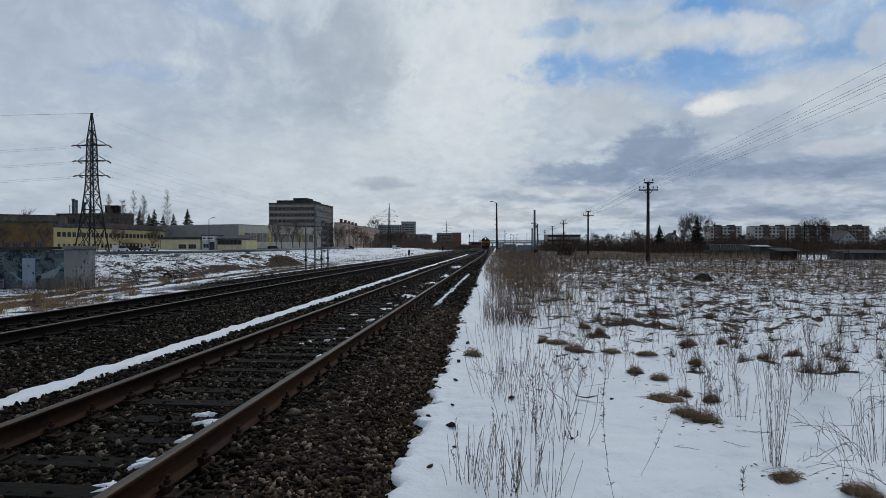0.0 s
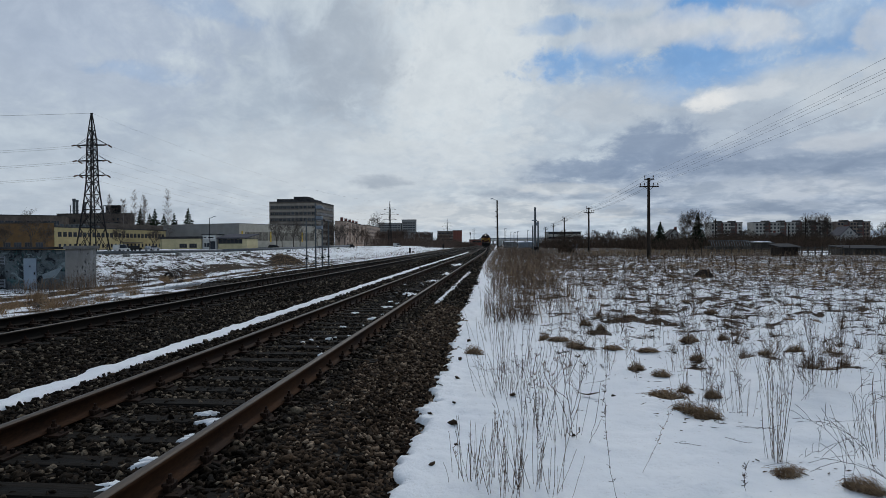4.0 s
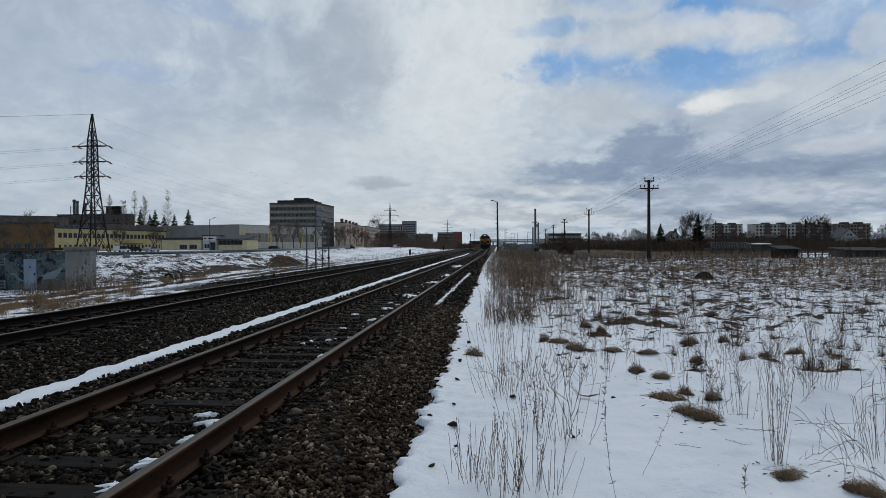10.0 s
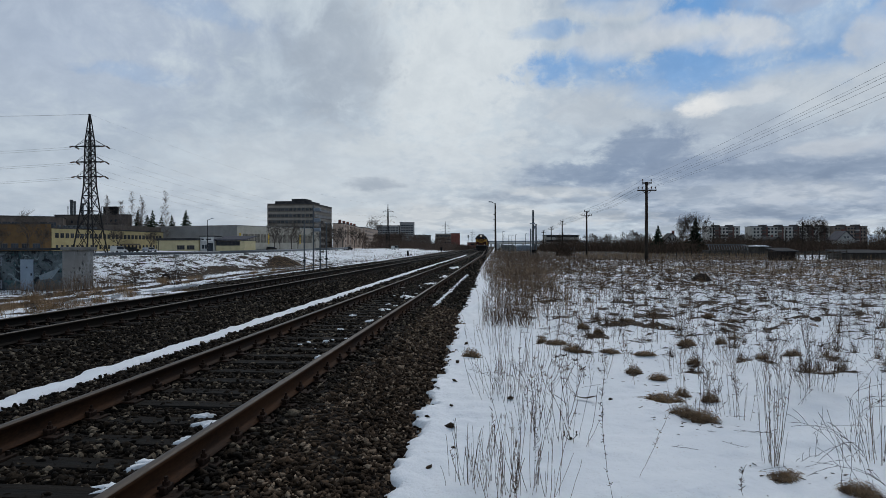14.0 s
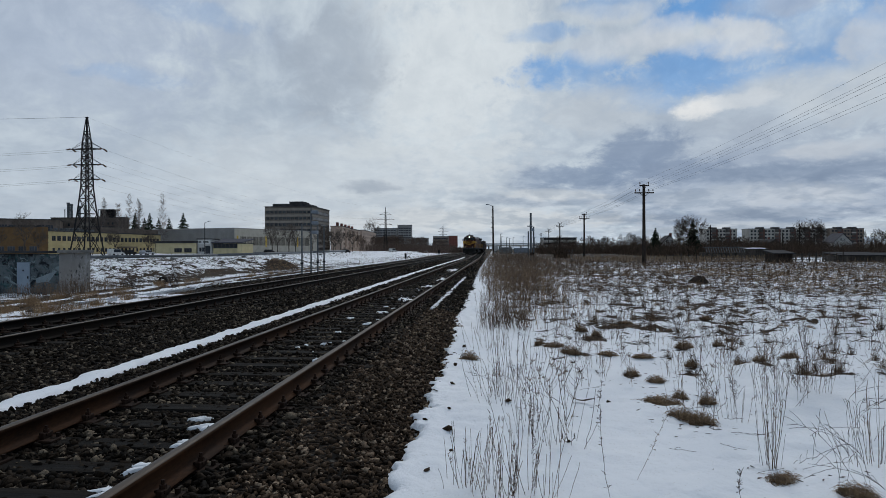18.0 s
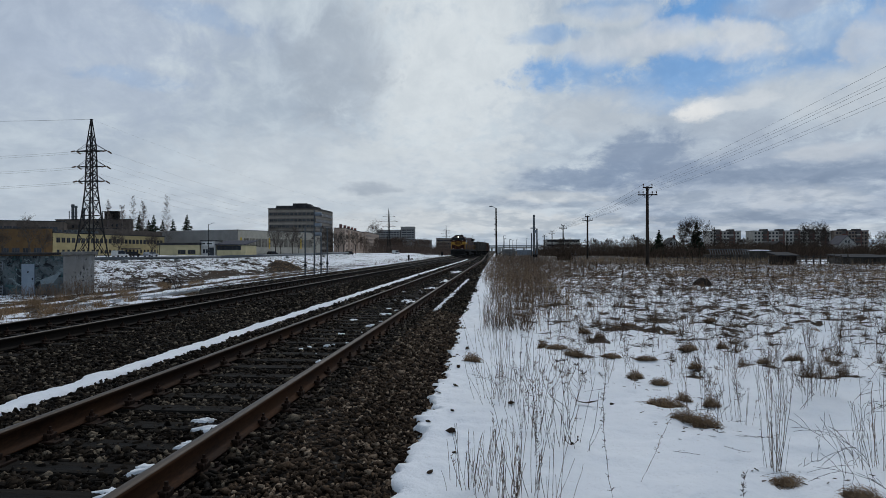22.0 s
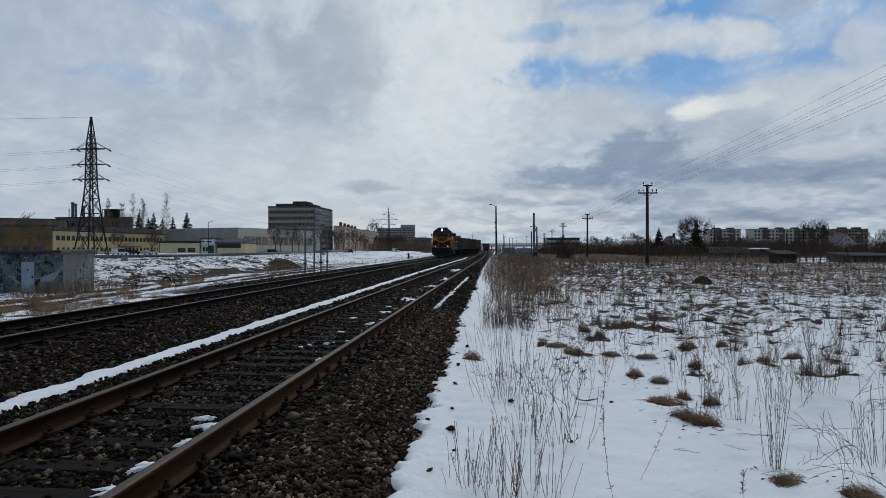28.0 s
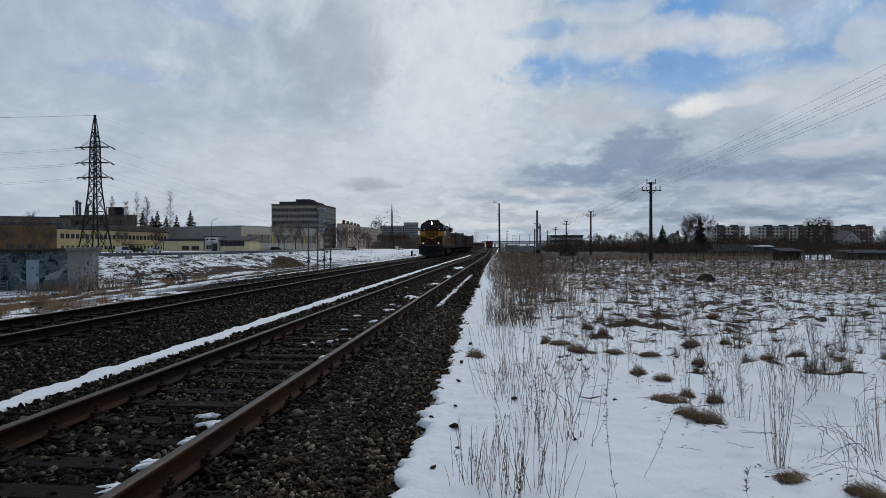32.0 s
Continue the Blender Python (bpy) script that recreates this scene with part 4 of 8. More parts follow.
def boiler_house():
    root, w = block("boiler_house", "dark boiler house with metal flues and a roof tank", (-186, 245), (-154.5, 245), -0.6, 15.2, 5, M["brown"], M["roofing"])
    for x, h, r in ((3.9, 19.2, 0.16), (5.5, 22.0, 0.55), (6.9, 21.4, 0.5), (10.4, 20.6, 0.55), (13.2, 20.9, 0.5)):
        bm = bmesh.new()
        rod(bm, (x, 3, 15), (x, 3, h), r, n=12)
        rod(bm, (x, 3, h - 0.9), (x, 3, h), r * 1.25, n=12)
        for z in (16.8, 18.4):
            rod(bm, (x, 3, z), (x, 3, z + 0.2), r * 1.2, n=12)
        part("flue", bm, M["galv_old"], root, "grey metal flue")
    for x in (21.0, 23.3, 25.6):
        bm = bmesh.new()
        rod(bm, (x, 3, 15.4), (x, 3, 18.9), 1.05, n=12)
        part("tank", bm, M["steel_dark"], root, "dark cylindrical roof tank")
    for z in (15.9, 18.7):
        part("tank_frame", boxes((19.7, 26.9, 1.6, 1.8, z, z + 0.25)), M["steel_dark"], root)
    for x in (19.8, 22.1, 24.4, 26.7):
        part("tank_post", boxes((x - 0.1, x + 0.1, 1.55, 1.75, 15.5, 18.95)), M["steel_dark"], root)
    part("annex", boxes((8, 15, -4, -0.01, -1, 11.0)), M["concrete"], root, "pale concrete annex")
    part("annex", boxes((15.2, 20, -3, -0.01, -1, 13.2)), M["office_band"], root, "grey annex")
    window_rows(root, w, (11.8,), 1, 12, 4, W10, M["office_band"])
    window_rows(root, w, (12.2,), 22, w - 1, 4, W10, M["office_band"])
    root, w = block("boiler_annex", "dark low plant building beside the boiler house", (-166, 236), (-152, 236), -0.6, 11.0, 4, M["office"], M["roofing"])
    window_rows(root, w, (8.4,), 1, w - 1, 5, W10, M["office_band"])


def halls():
    root, w = block("white_hall", "cream hall with tall window bands, yellow panels, grey end", (-98.6, 227.5), (-81.5, 279), -0.6, 9.9, 42, M["cream"], M["grey_sheet"], roof_h=0.3)
    part("end_cladding", boxes((-0.12, -0.003, 0, 42, -1, 9.85)), M["grey_sheet"], root, "plain grey sheet-metal end wall")
    big = window_data(3.3, 3.6, 3)
    big[1].materials.clear()
    big[1].materials.append(glassy("pale_hall_glass", (0.12, 0.105, 0.085), 0.35))
    window_rows(root, w, (3.4,), 3, w - 6, 13, big, M["cream"])
    for x in (1.2, w * 0.33, w * 0.72):
        part("panel", boxes((x, x + 0.9, -0.06, -0.002, 2.9, 7.2)), M["yellowpaint"], root, "yellow panel")
    part("plinth", boxes((0, w, -0.1, -0.003, -1.2, 0.9)), M["concrete"], root)
    root, w = block("low_shop", "low pale yellow building with a dark flat roof", (-117.6, 205), (-103.4, 206.5), -0.6, 4.1, 10, M["pale_yellow"], M["roofing"], roof_h=0.8, over=0.5)
    window_rows(root, w, (0.9,), w * 0.45, w - 1, 2, W20, M["brown"])
    part("downpipe", boxes((0.4, 0.55, -0.12, -0.01, -0.4, 4.0)), M["steel_dark"], root)
    root, w = block("entrance_block", "small white entrance block with a sign and dark door", (-103.2, 207.2), (-98.2, 207.2), -0.6, 5.4, 6, M["housewall"], M["roofing"])
    sign = part("sign", boxes((0.3, 4.6, -0.3, -0.01, 3.9, 5.1), bevel=0.03), M["white"], root, "white sign board")
    for i, (a, b) in enumerate(((0.6, 1.6), (2.2, 4.2))):
        part("sign_bar", boxes((a, b, -0.32, -0.302, 4.3, 4.75)), M["steel_dark"], sign, "dark bar of writing")
    part("door", boxes((2.9, 4.7, -0.06, -0.004, 0.0, 3.2), bevel=0.01), M["glass"], root, "dark glazed door")
    for x in (0.7, 1.7):
        part("shop_window", boxes((x, x + 0.8, -0.05, -0.004, 1.2, 2.6), bevel=0.01), M["glass"], root)
    root, w = block("workshop", "low workshop with dark window band and pale yellow panels", (-98.0, 208.2), (-87.6, 208.2), -0.6, 3.9, 10, M["pale_yellow"], M["roofing"], roof_h=0.2)
    bm = bmesh.new()
    prism(bm, [(-0.9, 4.15), (10.2, 5.6), (10.2, 5.85), (-0.9, 4.45)], -0.5, w + 0.5, "x")
    part("sloping_roof", bm, M["slate"], root, "grey sloping sheet roof")
    part("window_band", boxes((0.2, w - 1.6, -0.06, -0.004, 2.3, 3.85)), M["glass"], root, "dark strip of glazing")
    for i in range(7):
        x = 0.2 + (w - 1.8) * i / 6
        part("mullion", boxes((x - 0.05, x + 0.05, -0.1, -0.062, 2.3, 3.85)), M["brown"], root)
    for i in range(4):
        x = 0.2 + (w - 1.8) * i / 4
        part("panel", boxes((x + 0.05, x + (w - 1.8) / 4 - 0.05, -0.08, -0.004, 0.1, 2.2), bevel=0.02), M["pale_yellow"], root)


def office_tower():
    root, w = block("office_tower", "seven-storey grey-brown office block with window bands", (-127.6, 335), (-100.6, 335), -0.6, 25.6, 36, M["office"], M["roofing"])
    for s in range(7):
        z = 1.0 + s * 3.45
        part("spandrel", boxes((-0.06, w + 0.06, -0.06, 35.06, z + 1.9, z + 3.1)), M["office_band"], root)
    window_rows(root, w, [1.1 + s * 3.45 for s in range(7)], 0.6, w - 0.6, 11, window_data(2.0, 1.7, 1, False), M["office_band"])
    window_rows(root, w, [1.1 + s * 3.45 for s in range(7)], 0.8, 34.5, 12, window_data(2.4, 1.7, 1, False), M["office_band"], "right")
    part("penthouse", boxes((3, 23, 4, 24, 25.96, 27.6), bevel=0.05), M["roofing"], root, "dark roof storey")
    part("lift_house", boxes((12, 20, 6, 18, 27.61, 29.0), bevel=0.05), M["roofing"], root)


def pink_block():
    root, w = block("apartment_building", "pinkish brick five-storey apartment block with chimneys", (-92.5, 366), (-99.5, 460), -0.6, 15.5, 6.8, M["pink"], M["roofing"])
    root.matrix_basis = facade_pose((-90.5, 362), (-99.5, 452), -0.6)
    # long side towards the tracks
    window_rows(root, w, [1.5 + 2.9 * s for s in range(5)], 2, w - 2, 16, W15, M["white"], "front")
    for i in range(5):
        part("chimney", boxes((6 + i * 17, 8.5 + i * 17, 3, 4.5, 15.9, 18.2), bevel=0.05), M["redbrick"], root)
    for i in range(4):
        part("balcony", boxes((12 + i * 20, 15.4 + i * 20, -1.2, -0.01, 3.2, 14.4), bevel=0.03), M["pink"], root)


def far_blocks():
    root, w = block("apartment_building", "brownish apartment block behind bare trees", (-101.5, 470), (-107.5, 556), -0.6, 16.5, 8, M["pink"], M["roofing"])
    window_rows(root, w, [1.5 + 2.9 * s for s in range(5)], 2, w - 2, 14, W15, M["white"], "front")
    for a, b, h, n, fl in (((-148.4, 755), (-120, 757), 28, 8, 9), ((-119, 757.5), (-101.5, 759), 32, 5, 10)):
        root, w = block("apartment_building", "distant nine-storey grey apartment block", a, b, -1, h, 14, M["concrete"], M["roofing"])
        window_rows(root, w, [1.2 + s * 2.9 for s in range(fl)], 1, w - 1, n, W20, M["panel_dark"])
    root, w = block("flat_block", "low grey block behind the trees", (-101, 690), (-76, 720), -1, 15, 14, M["concrete"], M["roofing"])
    root, w = block("factory_building", "grey factory building with window bands", (-62.2, 632), (-46.0, 633), -1, 15, 20, M["office_band"], M["roofing"])
    window_rows(root, w, [2 + s * 3.4 for s in range(4)], 0.5, w - 0.5, 6, W20, M["office"])
    root, w = block("brick_building", "windowless red brick building", (-45.9, 633), (-37.0, 634), -1, 15.5, 20, M["redbrick"], M["roofing"])
    # right-hand estate
    for a, b, n, wall, text in (((171, 515), (196.3, 515), 9, "panel", "pale six-storey panel apartment block with red-brown balconies"), ((197.5, 560), (213, 560), 6, "office_band", "greyish apartment block set back between pale ones"),
                                ((205.3, 515), (246, 516), 14, "panel", "pale six-storey panel apartment block with red-brown balconies"), ((247, 522), (269, 522), 8, "panel", "pale panel apartment block partly behind a tree"), ((269.5, 518), (296, 519), 10, "panel_tan", "tan panel apartment block with dark balconies")):
        root, w = block("apartment_building", text, a, b, -1, 17.7, 13, M[wall], M["roofing"], "building", "panel blocks on the estate")
        window_rows(root, w, [1.5 + 2.75 * s for s in range(6)], 1, w - 1, n, W15, M["panel_dark"])
        for k in range(3 if w > 35 else 2):
            x = w * ((0.20 + 0.30 * k) if w > 35 else (0.22 + 0.42 * k))
            part("lift_housing", boxes((x - 0.6, x + 4.2, 0.5, 6, 18.06, 19.2), bevel=0.05), M["panel_dark"], root, "dark lift housing")
            part("loggia", boxes((x, x + 3.0, -0.5, -0.004, 0.4, 17.6)), M["panel_dark"], root, "dark column of loggias")
            part("brick_strip", boxes((x + 3.2, x + 4.6, -0.08, -0.004, 0.4, 17.6)), M["balcony_red"], root, "red-brown brick strip")
            for s in range(6):
                part("balcony", boxes((x - 0.1, x + 3.1, -1.0, -0.504, 0.3 + s * 2.75, 1.25 + s * 2.75), bevel=0.03), M["balcony_red"] if (s + k) % 3 else M["panel"], root)
    root, w = block("warehouse", "long low red brick warehouse far along the line", (-21, 500), (-12.8, 501), -1, 5.2, 30, M["redbrick"], M["roofing"])
    window_rows(root, w, (3.0,), 0.5, w - 0.5, 3, W20, M["brown"])
    root, w = block("long_building", "low far-off grey building with window rows", (32.3, 405), (54.0, 406), -1, 9.2, 16, M["panel"], M["roofing"])
    window_rows(root, w, (1.5, 4.8, 8.0), 1, w - 1, 12, W20, M["panel_dark"])


def gable_house(label, x, y, w, depth, eave, ridge, turn, wall, roof, wins=True):
    root = thing("house", pose(x, y, -0.4, 0, 0, turn), label, "house", "houses by the gardens")
    bm = bmesh.new()
    prism(bm, [(-w / 2, -0.5), (w / 2, -0.5), (w / 2, eave), (0, ridge), (-w / 2, eave)], 0, depth)
    part("wall", bm, wall, root)
    for s in (-1, 1):
        bm = bmesh.new()
        t, o = 0.22, 0.45
        ux, uz = s * w / 2, eave - ridge
        k = 1 + o / (w / 2)
        prism(bm, [(0, ridge + 0.01), (ux * k, ridge + uz * k + 0.01), (ux * k, ridge + uz * k + t), (0, ridge + t)], -0.4, depth + 0.4)
        part("roof", bm, roof, root, "grey pitched roof slope")
    part("chimney", boxes((0.8, 1.5, depth * 0.5, depth * 0.5 + 0.7, ridge - 0.8, ridge + 1.0), bevel=0.03), M["redbrick"], root)
    if wins:
        fr, pn = window_data(1.0, 1.3, 1)
        fr.materials.append(M["white"])
        for px, pz in ((-w * 0.28, 1.2), (0, 1.2), (w * 0.28, 1.2), (-0.7, eave + 0.5), (0.7, eave + 0.5)):
            ob = part("window", fr, None, root)
            ob.matrix_basis = pose(px, -0.01, pz)
            part("pane", pn, None, ob)
    return root


for f in (yellow_office, ochre_wing, boiler_house, halls, office_tower, pink_block, far_blocks):
    f()
gable_house("off-white gabled house with a grey roof", 157.5, 292, 8.0, 8, 4.4, 8.2, 4, M["housewall"], M["slate"])
gable_house("small off-white cottage with a dark roof", 55.0, 198, 6.0, 6.5, 2.7, 5.6, -2, M["housewall"], M["roofing"])
gable_house("dark-roofed cottage among the gardens", 116, 265, 9, 8, 2.6, 5.2, 20, M["board"], M["roofing"], False)
gable_house("cottage with a grey roof behind bushes", 193, 300, 9, 8, 2.6, 5.4, -30, M["housewall"], M["slate"], False)

# ---------------------------------------------------------------- pylons, poles, wires
def lattice(bm, corners, r):
    """Legs and cross bracing of a tapering square tower through levels of (half width, height)."""
    for (a, z0), (b, z1) in zip(corners, corners[1:]):
        for sx, sy in ((1, 1), (-1, 1), (-1, -1), (1, -1)):
            rod(bm, (sx * a, sy * a, z0), (sx * b, sy * b, z1), r, r, 4)
        for (ax, ay), (bx, by) in (((1, 1), (-1, 1)), ((-1, 1), (-1, -1)), ((-1, -1), (1, -1)), ((1, -1), (1, 1))):
            rod(bm, (ax * a, ay * a, z0), (bx * b, by * b, z1), r * 0.55, r * 0.55, 4)
            rod(bm, (bx * a, by * a, z0), (ax * b, ay * b, z1), r * 0.55, r * 0.55, 4)
            rod(bm, (ax * b, ay * b, z1), (bx * b, by * b, z1), r * 0.5, r * 0.5, 4)


def pylon(x, y, z, turn, scale, label, r=0.14, arms=((23.6, 3.6), (20.2, 3.4), (17.0, 3.2)), slim=1.0):
    """An anchor tower; scale 1 is 30 m high."""
    root = thing("power_pylon", pose(x, y, z, 0, 0, turn), label, "pylon", "power pylons")
    k = scale
    bm = bmesh.new()
    lattice(bm, [(2.5 * k * slim, -0.5), (1.75 * k * slim, 5.5 * k), (1.35 * k * slim, 9.5 * k), (1.05 * k * slim, 12.8 * k), (0.85 * k * slim, 15.4 * k)], r)
    part("tower_base", bm, M["steel_dark"], root)
    bm = bmesh.new()
    lv = [(0.85 * k, 15.4 * k), (0.82 * k, 17.0 * k), (0.78 * k, 18.6 * k), (0.75 * k, 20.2 * k), (0.72 * k, 21.9 * k), (0.68 * k, 23.6 * k), (0.64 * k, 24.9 * k)]
    lattice(bm, [(a * slim, b) for a, b in lv], r)
    part("tower_shaft", bm, M["steel_dark"], root)
    bm = bmesh.new()
    lattice(bm, [(0.64 * k * slim, 24.9 * k), (0.40 * k * slim, 27.4 * k), (0.06 * k * slim, 30.6 * k)], r * 0.8)
    box(bm, -0.3 * k, 0.3 * k, -0.12 * k, 0.12 * k, 30.4 * k, 30.6 * k)
    part("tower_peak", bm, M["steel_dark"], root)
    for h, reach in arms:
        for s in (-1, 1):
            bm = bmesh.new()
            tip = (s * reach * k, 0, h * k)
            for sy in (-1, 1):
                rod(bm, (s * 0.7 * k * slim, sy * 0.7 * k * slim, h * k), tip, r * 0.8, r * 0.6, 4)
                rod(bm, (s * 0.66 * k * slim, sy * 0.6 * k * slim, (h + 1.6) * k), tip, r * 0.3, r * 0.3, 4)
            rod(bm, (s * 1.5 * k, -0.5 * k * slim, h * k), (s * 2.3 * k, 0.3 * k * slim, h * k), r * 0.5, r * 0.5, 4)
            part("crossarm", bm, M["steel_dark"], root)
            bm = bmesh.new()
            for sy in (-1, 1):
                for j in range(7):
                    p = Vector(tip) + Vector((0.0, sy * (0.35 + j * 0.17) * k, -0.05 * j * k))
                    rod(bm, p, p + Vector((0, sy * 0.10 * k, -0.03 * k)), 0.17 * k, 0.13 * k, 8)
            part("insulator", bm, M["porcelain"], root)
    return root


def wire(a, b, sag, r, name="power_line", label="thin sagging power line", group="power lines"):
    n = 26
    a, b = Vector(a), Vector(b)
    pts = [a.lerp(b, i / n) - Vector((0, 0, sag * 4 * (i / n) * (1 - i / n))) for i in range(n + 1)]
    verts, faces = [], []
    for p in pts:
        for j in range(3):
            w = 2 * math.pi * j / 3
            d = (b - a).normalized()
            u = d.cross(Vector((0, 0, 1))).normalized()
            verts.append(p + u * math.cos(w) * r + Vector((0, 0, 1)) * math.sin(w) * r)
    for i in range(n):
        for j in range(3):
            faces.append((i * 3 + j, i * 3 + (j + 1) % 3, i * 3 + 3 + (j + 1) % 3, i * 3 + 3 + j))
    ob = new(name, mesh_of(name, [tuple(v) for v in verts], faces, M["wire"]))
    return tagged(ob, label, "wire", group)


PYLONS = [(-88.4, 127.4, -0.3, 0, 1.0), (-69.5, 393, -0.5, -8, 0.95), (-53.5, 651, -0.5, -4, 0.92), (-39, 1010, -0.5, 0, 0.95)]
for i, (x, y, z, turn, k) in enumerate(PYLONS):
    if i == 0:
        pylon(x, y, z, turn, k, "dark steel lattice power pylon with three pairs of arms", 0.15)
    else:
        pylon(x, y, z, turn, k, "slim far power pylon with three pairs of arms", 0.10, ((25.5, 3.6), (22.0, 5.6), (18.5, 4.2)), 0.57)
PREV = (-210, 105, -0.3)
for h, reach in ((23.6, 3.6), (20.2, 3.4), (17.0, 3.2)):
    for s in (-1, 1):
        ca, sa = 1.0, 0.0
        tip = (-88.4 + s * reach * ca, 127.4 + s * reach * sa, h - 0.35)
        wire((PREV[0], PREV[1] + s * reach, h - 0.3), tip, 3.0, 0.020)
        wire(tip, (-69.5 + s * reach, 393, (h - 0.4) * 0.95), 6.0, 0.013)
wire((PREV[0], PREV[1], 30.4), (-88.4, 127.4, 30.3), 1.6, 0.03)
wire((-88.4, 127.4, 30.3), (-69.5, 393, 28.3), 4.5, 0.010)


def telegraph_pole(x, y, z, h):
    root = thing("telegraph_pole", pose(x, y, z), "dark wooden telegraph pole with two crossarms and insulators", "pole", "telegraph poles in the field")
    bm = bmesh.new()
    rod(bm, (0, 0, -0.4), (0, 0, h), 0.19, 0.13, 12)
    part("post", bm, M["pole_wood"], root)
    for zz, half, pins in ((h - 0.12, 0.48, (-0.42, 0.42)), (h - 0.86, 0.95, (-0.86, -0.45, 0.45, 0.86))):
        bm = boxes((-half, half, -0.22, -0.12, zz - 0.06, zz + 0.06), bevel=0.01)
        for s in (-1, 1):
            rod(bm, (s * half * 0.5, -0.17, zz), (0, -0.15, zz - 0.4), 0.025, n=4)
        arm = part("crossarm", bm, M["pole_wood"], root)
        for px in pins:
            bm = bmesh.new()
            rod(bm, (px, -0.17, zz), (px, -0.17, zz + 0.22), 0.018, n=5)
            rod(bm, (px, -0.17, zz + 0.18), (px, -0.17, zz + 0.38), 0.065, 0.04, 8)
            part("insulator", bm, M["porcelain"], arm)
    return root


POLES = [(14.6, 13.4, -0.35, 8.5), (15.15, 63.6, -0.30, 8.1), (16.5, 114, -0.30, 8.0), (17.2, 162, -0.3, 8.2), (18.8, 212, -0.3, 8.2), (20, 262, -0.3, 8.2)]
for p in POLES:
    telegraph_pole(*p)
for p, q in zip(POLES, POLES[1:]):
    for dz, pins in ((-0.12, (-0.42, 0.42)), (-0.86, (-0.86, -0.45, 0.45, 0.86))):
        for px in pins:
            wire((p[0] + px, p[1] - 0.17, p[2] + p[3] + dz + 0.34), (q[0] + px, q[1] - 0.17, q[2] + q[3] + dz + 0.34), 0.28, 0.0065 if q[1] < 100 else 0.012, "telephone_wire", "thin bare telephone wire", "telephone wires")

# lamp post beside the first track
root = thing("lamp_post", pose(-0.05, 140.5, -0.3), "tall dark lamp post with a small head and side brackets", "lamp post")
bm = bmesh.new()
rod(bm, (0, 0, -0.4), (-0.1, 0, 11.4), 0.24, 0.15, 10)
part("post", bm, M["pole_wood"], root)
bm = bmesh.new()
rod(bm, (-0.1, 0, 11.3), (-1.0, -0.2, 11.7), 0.05, n=6)
part("bracket", bm, M["steel_dark"], root)
part("lamp_head", boxes((-1.6, -0.9, -0.4, 0.0, 11.62, 11.82), bevel=0.05), M["galv"], root)
for z in (5.2, 6.4, 7.6, 8.8):
    part("side_bracket", boxes((-0.5, -0.1, -0.08, 0.08, z, z + 0.12)), M["steel_dark"], root)

# group of galvanised masts in the reeds
root = thing("signal_mast", pose(4.83, 80.7, -0.3), "grey steel mast with small boxes, between two shorter posts", "mast")
bm = bmesh.new()
rod(bm, (0, 0, -0.4), (0, 0, 6.3), 0.16, 0.13, 10)
part("post", bm, M["galv_old"], root)
part("bracket", boxes((-0.45, 0.25, -0.3, 0.1, 4.5, 4.62), (0.05, 0.35, -0.4, 0.0, 3.9, 4.3), bevel=0.02), M["galv"], root, "grey bracket with signal boxes")
part("cabinet", boxes((-0.15, 0.45, -0.3, -0.21, 0.75, 1.15), bevel=0.03), M["steel_dark"], root, "dark equipment box")
for dx, h in ((-0.32, 3.9), (0.36, 4.5)):
    o = thing("steel_post", pose(4.83 + dx, 80.5, -0.3), "plain grey steel post", "post", "steel posts")
    bm = bmesh.new()
    rod(bm, (0, 0, -0.4), (0, 0, h), 0.10, 0.09, 8)
    part("post", bm, M["galv_old"], o)

# row of posts on the shoulder of the second track
for i, (x, y, h, head) in enumerate(((-16.14, 50.8, 4.3, 0), (-15.38, 50.9, 5.6, 1), (-15.38, 52.9, 4.15, 0), (-15.38, 54.9, 4.2, 0))):
    z = land(x, y)
    o = thing("steel_post", pose(x, y, z), "tall grey steel post with floodlights" if head else "plain grey steel post", "post", "steel posts")
    bm = bmesh.new()
    rod(bm, (0, 0, -0.5), (0, 0, h), 0.075, 0.06, 8)
    part("post", bm, M["galv_old"], o)
    part("foot", boxes((-0.2, 0.2, -0.2, 0.2, -0.4, 0.12), bevel=0.02), M["concrete"], o)
    if head:
        for zz in (3.4, 4.2, 5.1):
            part("floodlight", boxes((0.08, 0.62, -0.2, 0.15, zz, zz + 0.3), bevel=0.05), M["galv"], o)
    else:
        part("collar", boxes((-0.11, 0.11, -0.11, 0.11, 0.9, 1.05)), M["steel_dark"], o)

# insulated heating pipe on low supports
def heat_pipe():
    root = thing("heating_pipe", None, "thick grey insulated heating pipe on low supports", "pipe", kind="structure")
    pts = [(-62, 46), (-48.9, 71.0), (-42.5, 91.6), (-44.0, 146.7), (-48.2, 196.5)]
    for (ax, ay), (bx, by) in zip(pts, pts[1:]):
        bm = bmesh.new()
        rod(bm, (ax, ay, 0.44 + 0.003 * max(0, ay - 91)), (bx, by, 0.44 + 0.003 * max(0, by - 91)), 0.2 + 0.0012 * max(0, ay - 71), n=14)
        for f in bm.faces:
            f.smooth = len(f.verts) == 4
        part("pipe_section", bm, M["galv_old"], root)
        for t in (0.2, 0.6):
            x, y = ax + (bx - ax) * t, ay + (by - ay) * t
            part("support", boxes((x - 0.3, x + 0.3, y - 0.3, y + 0.3, land(x, y) - 0.3, 0.2)), M["concrete"], root)


heat_pipe()


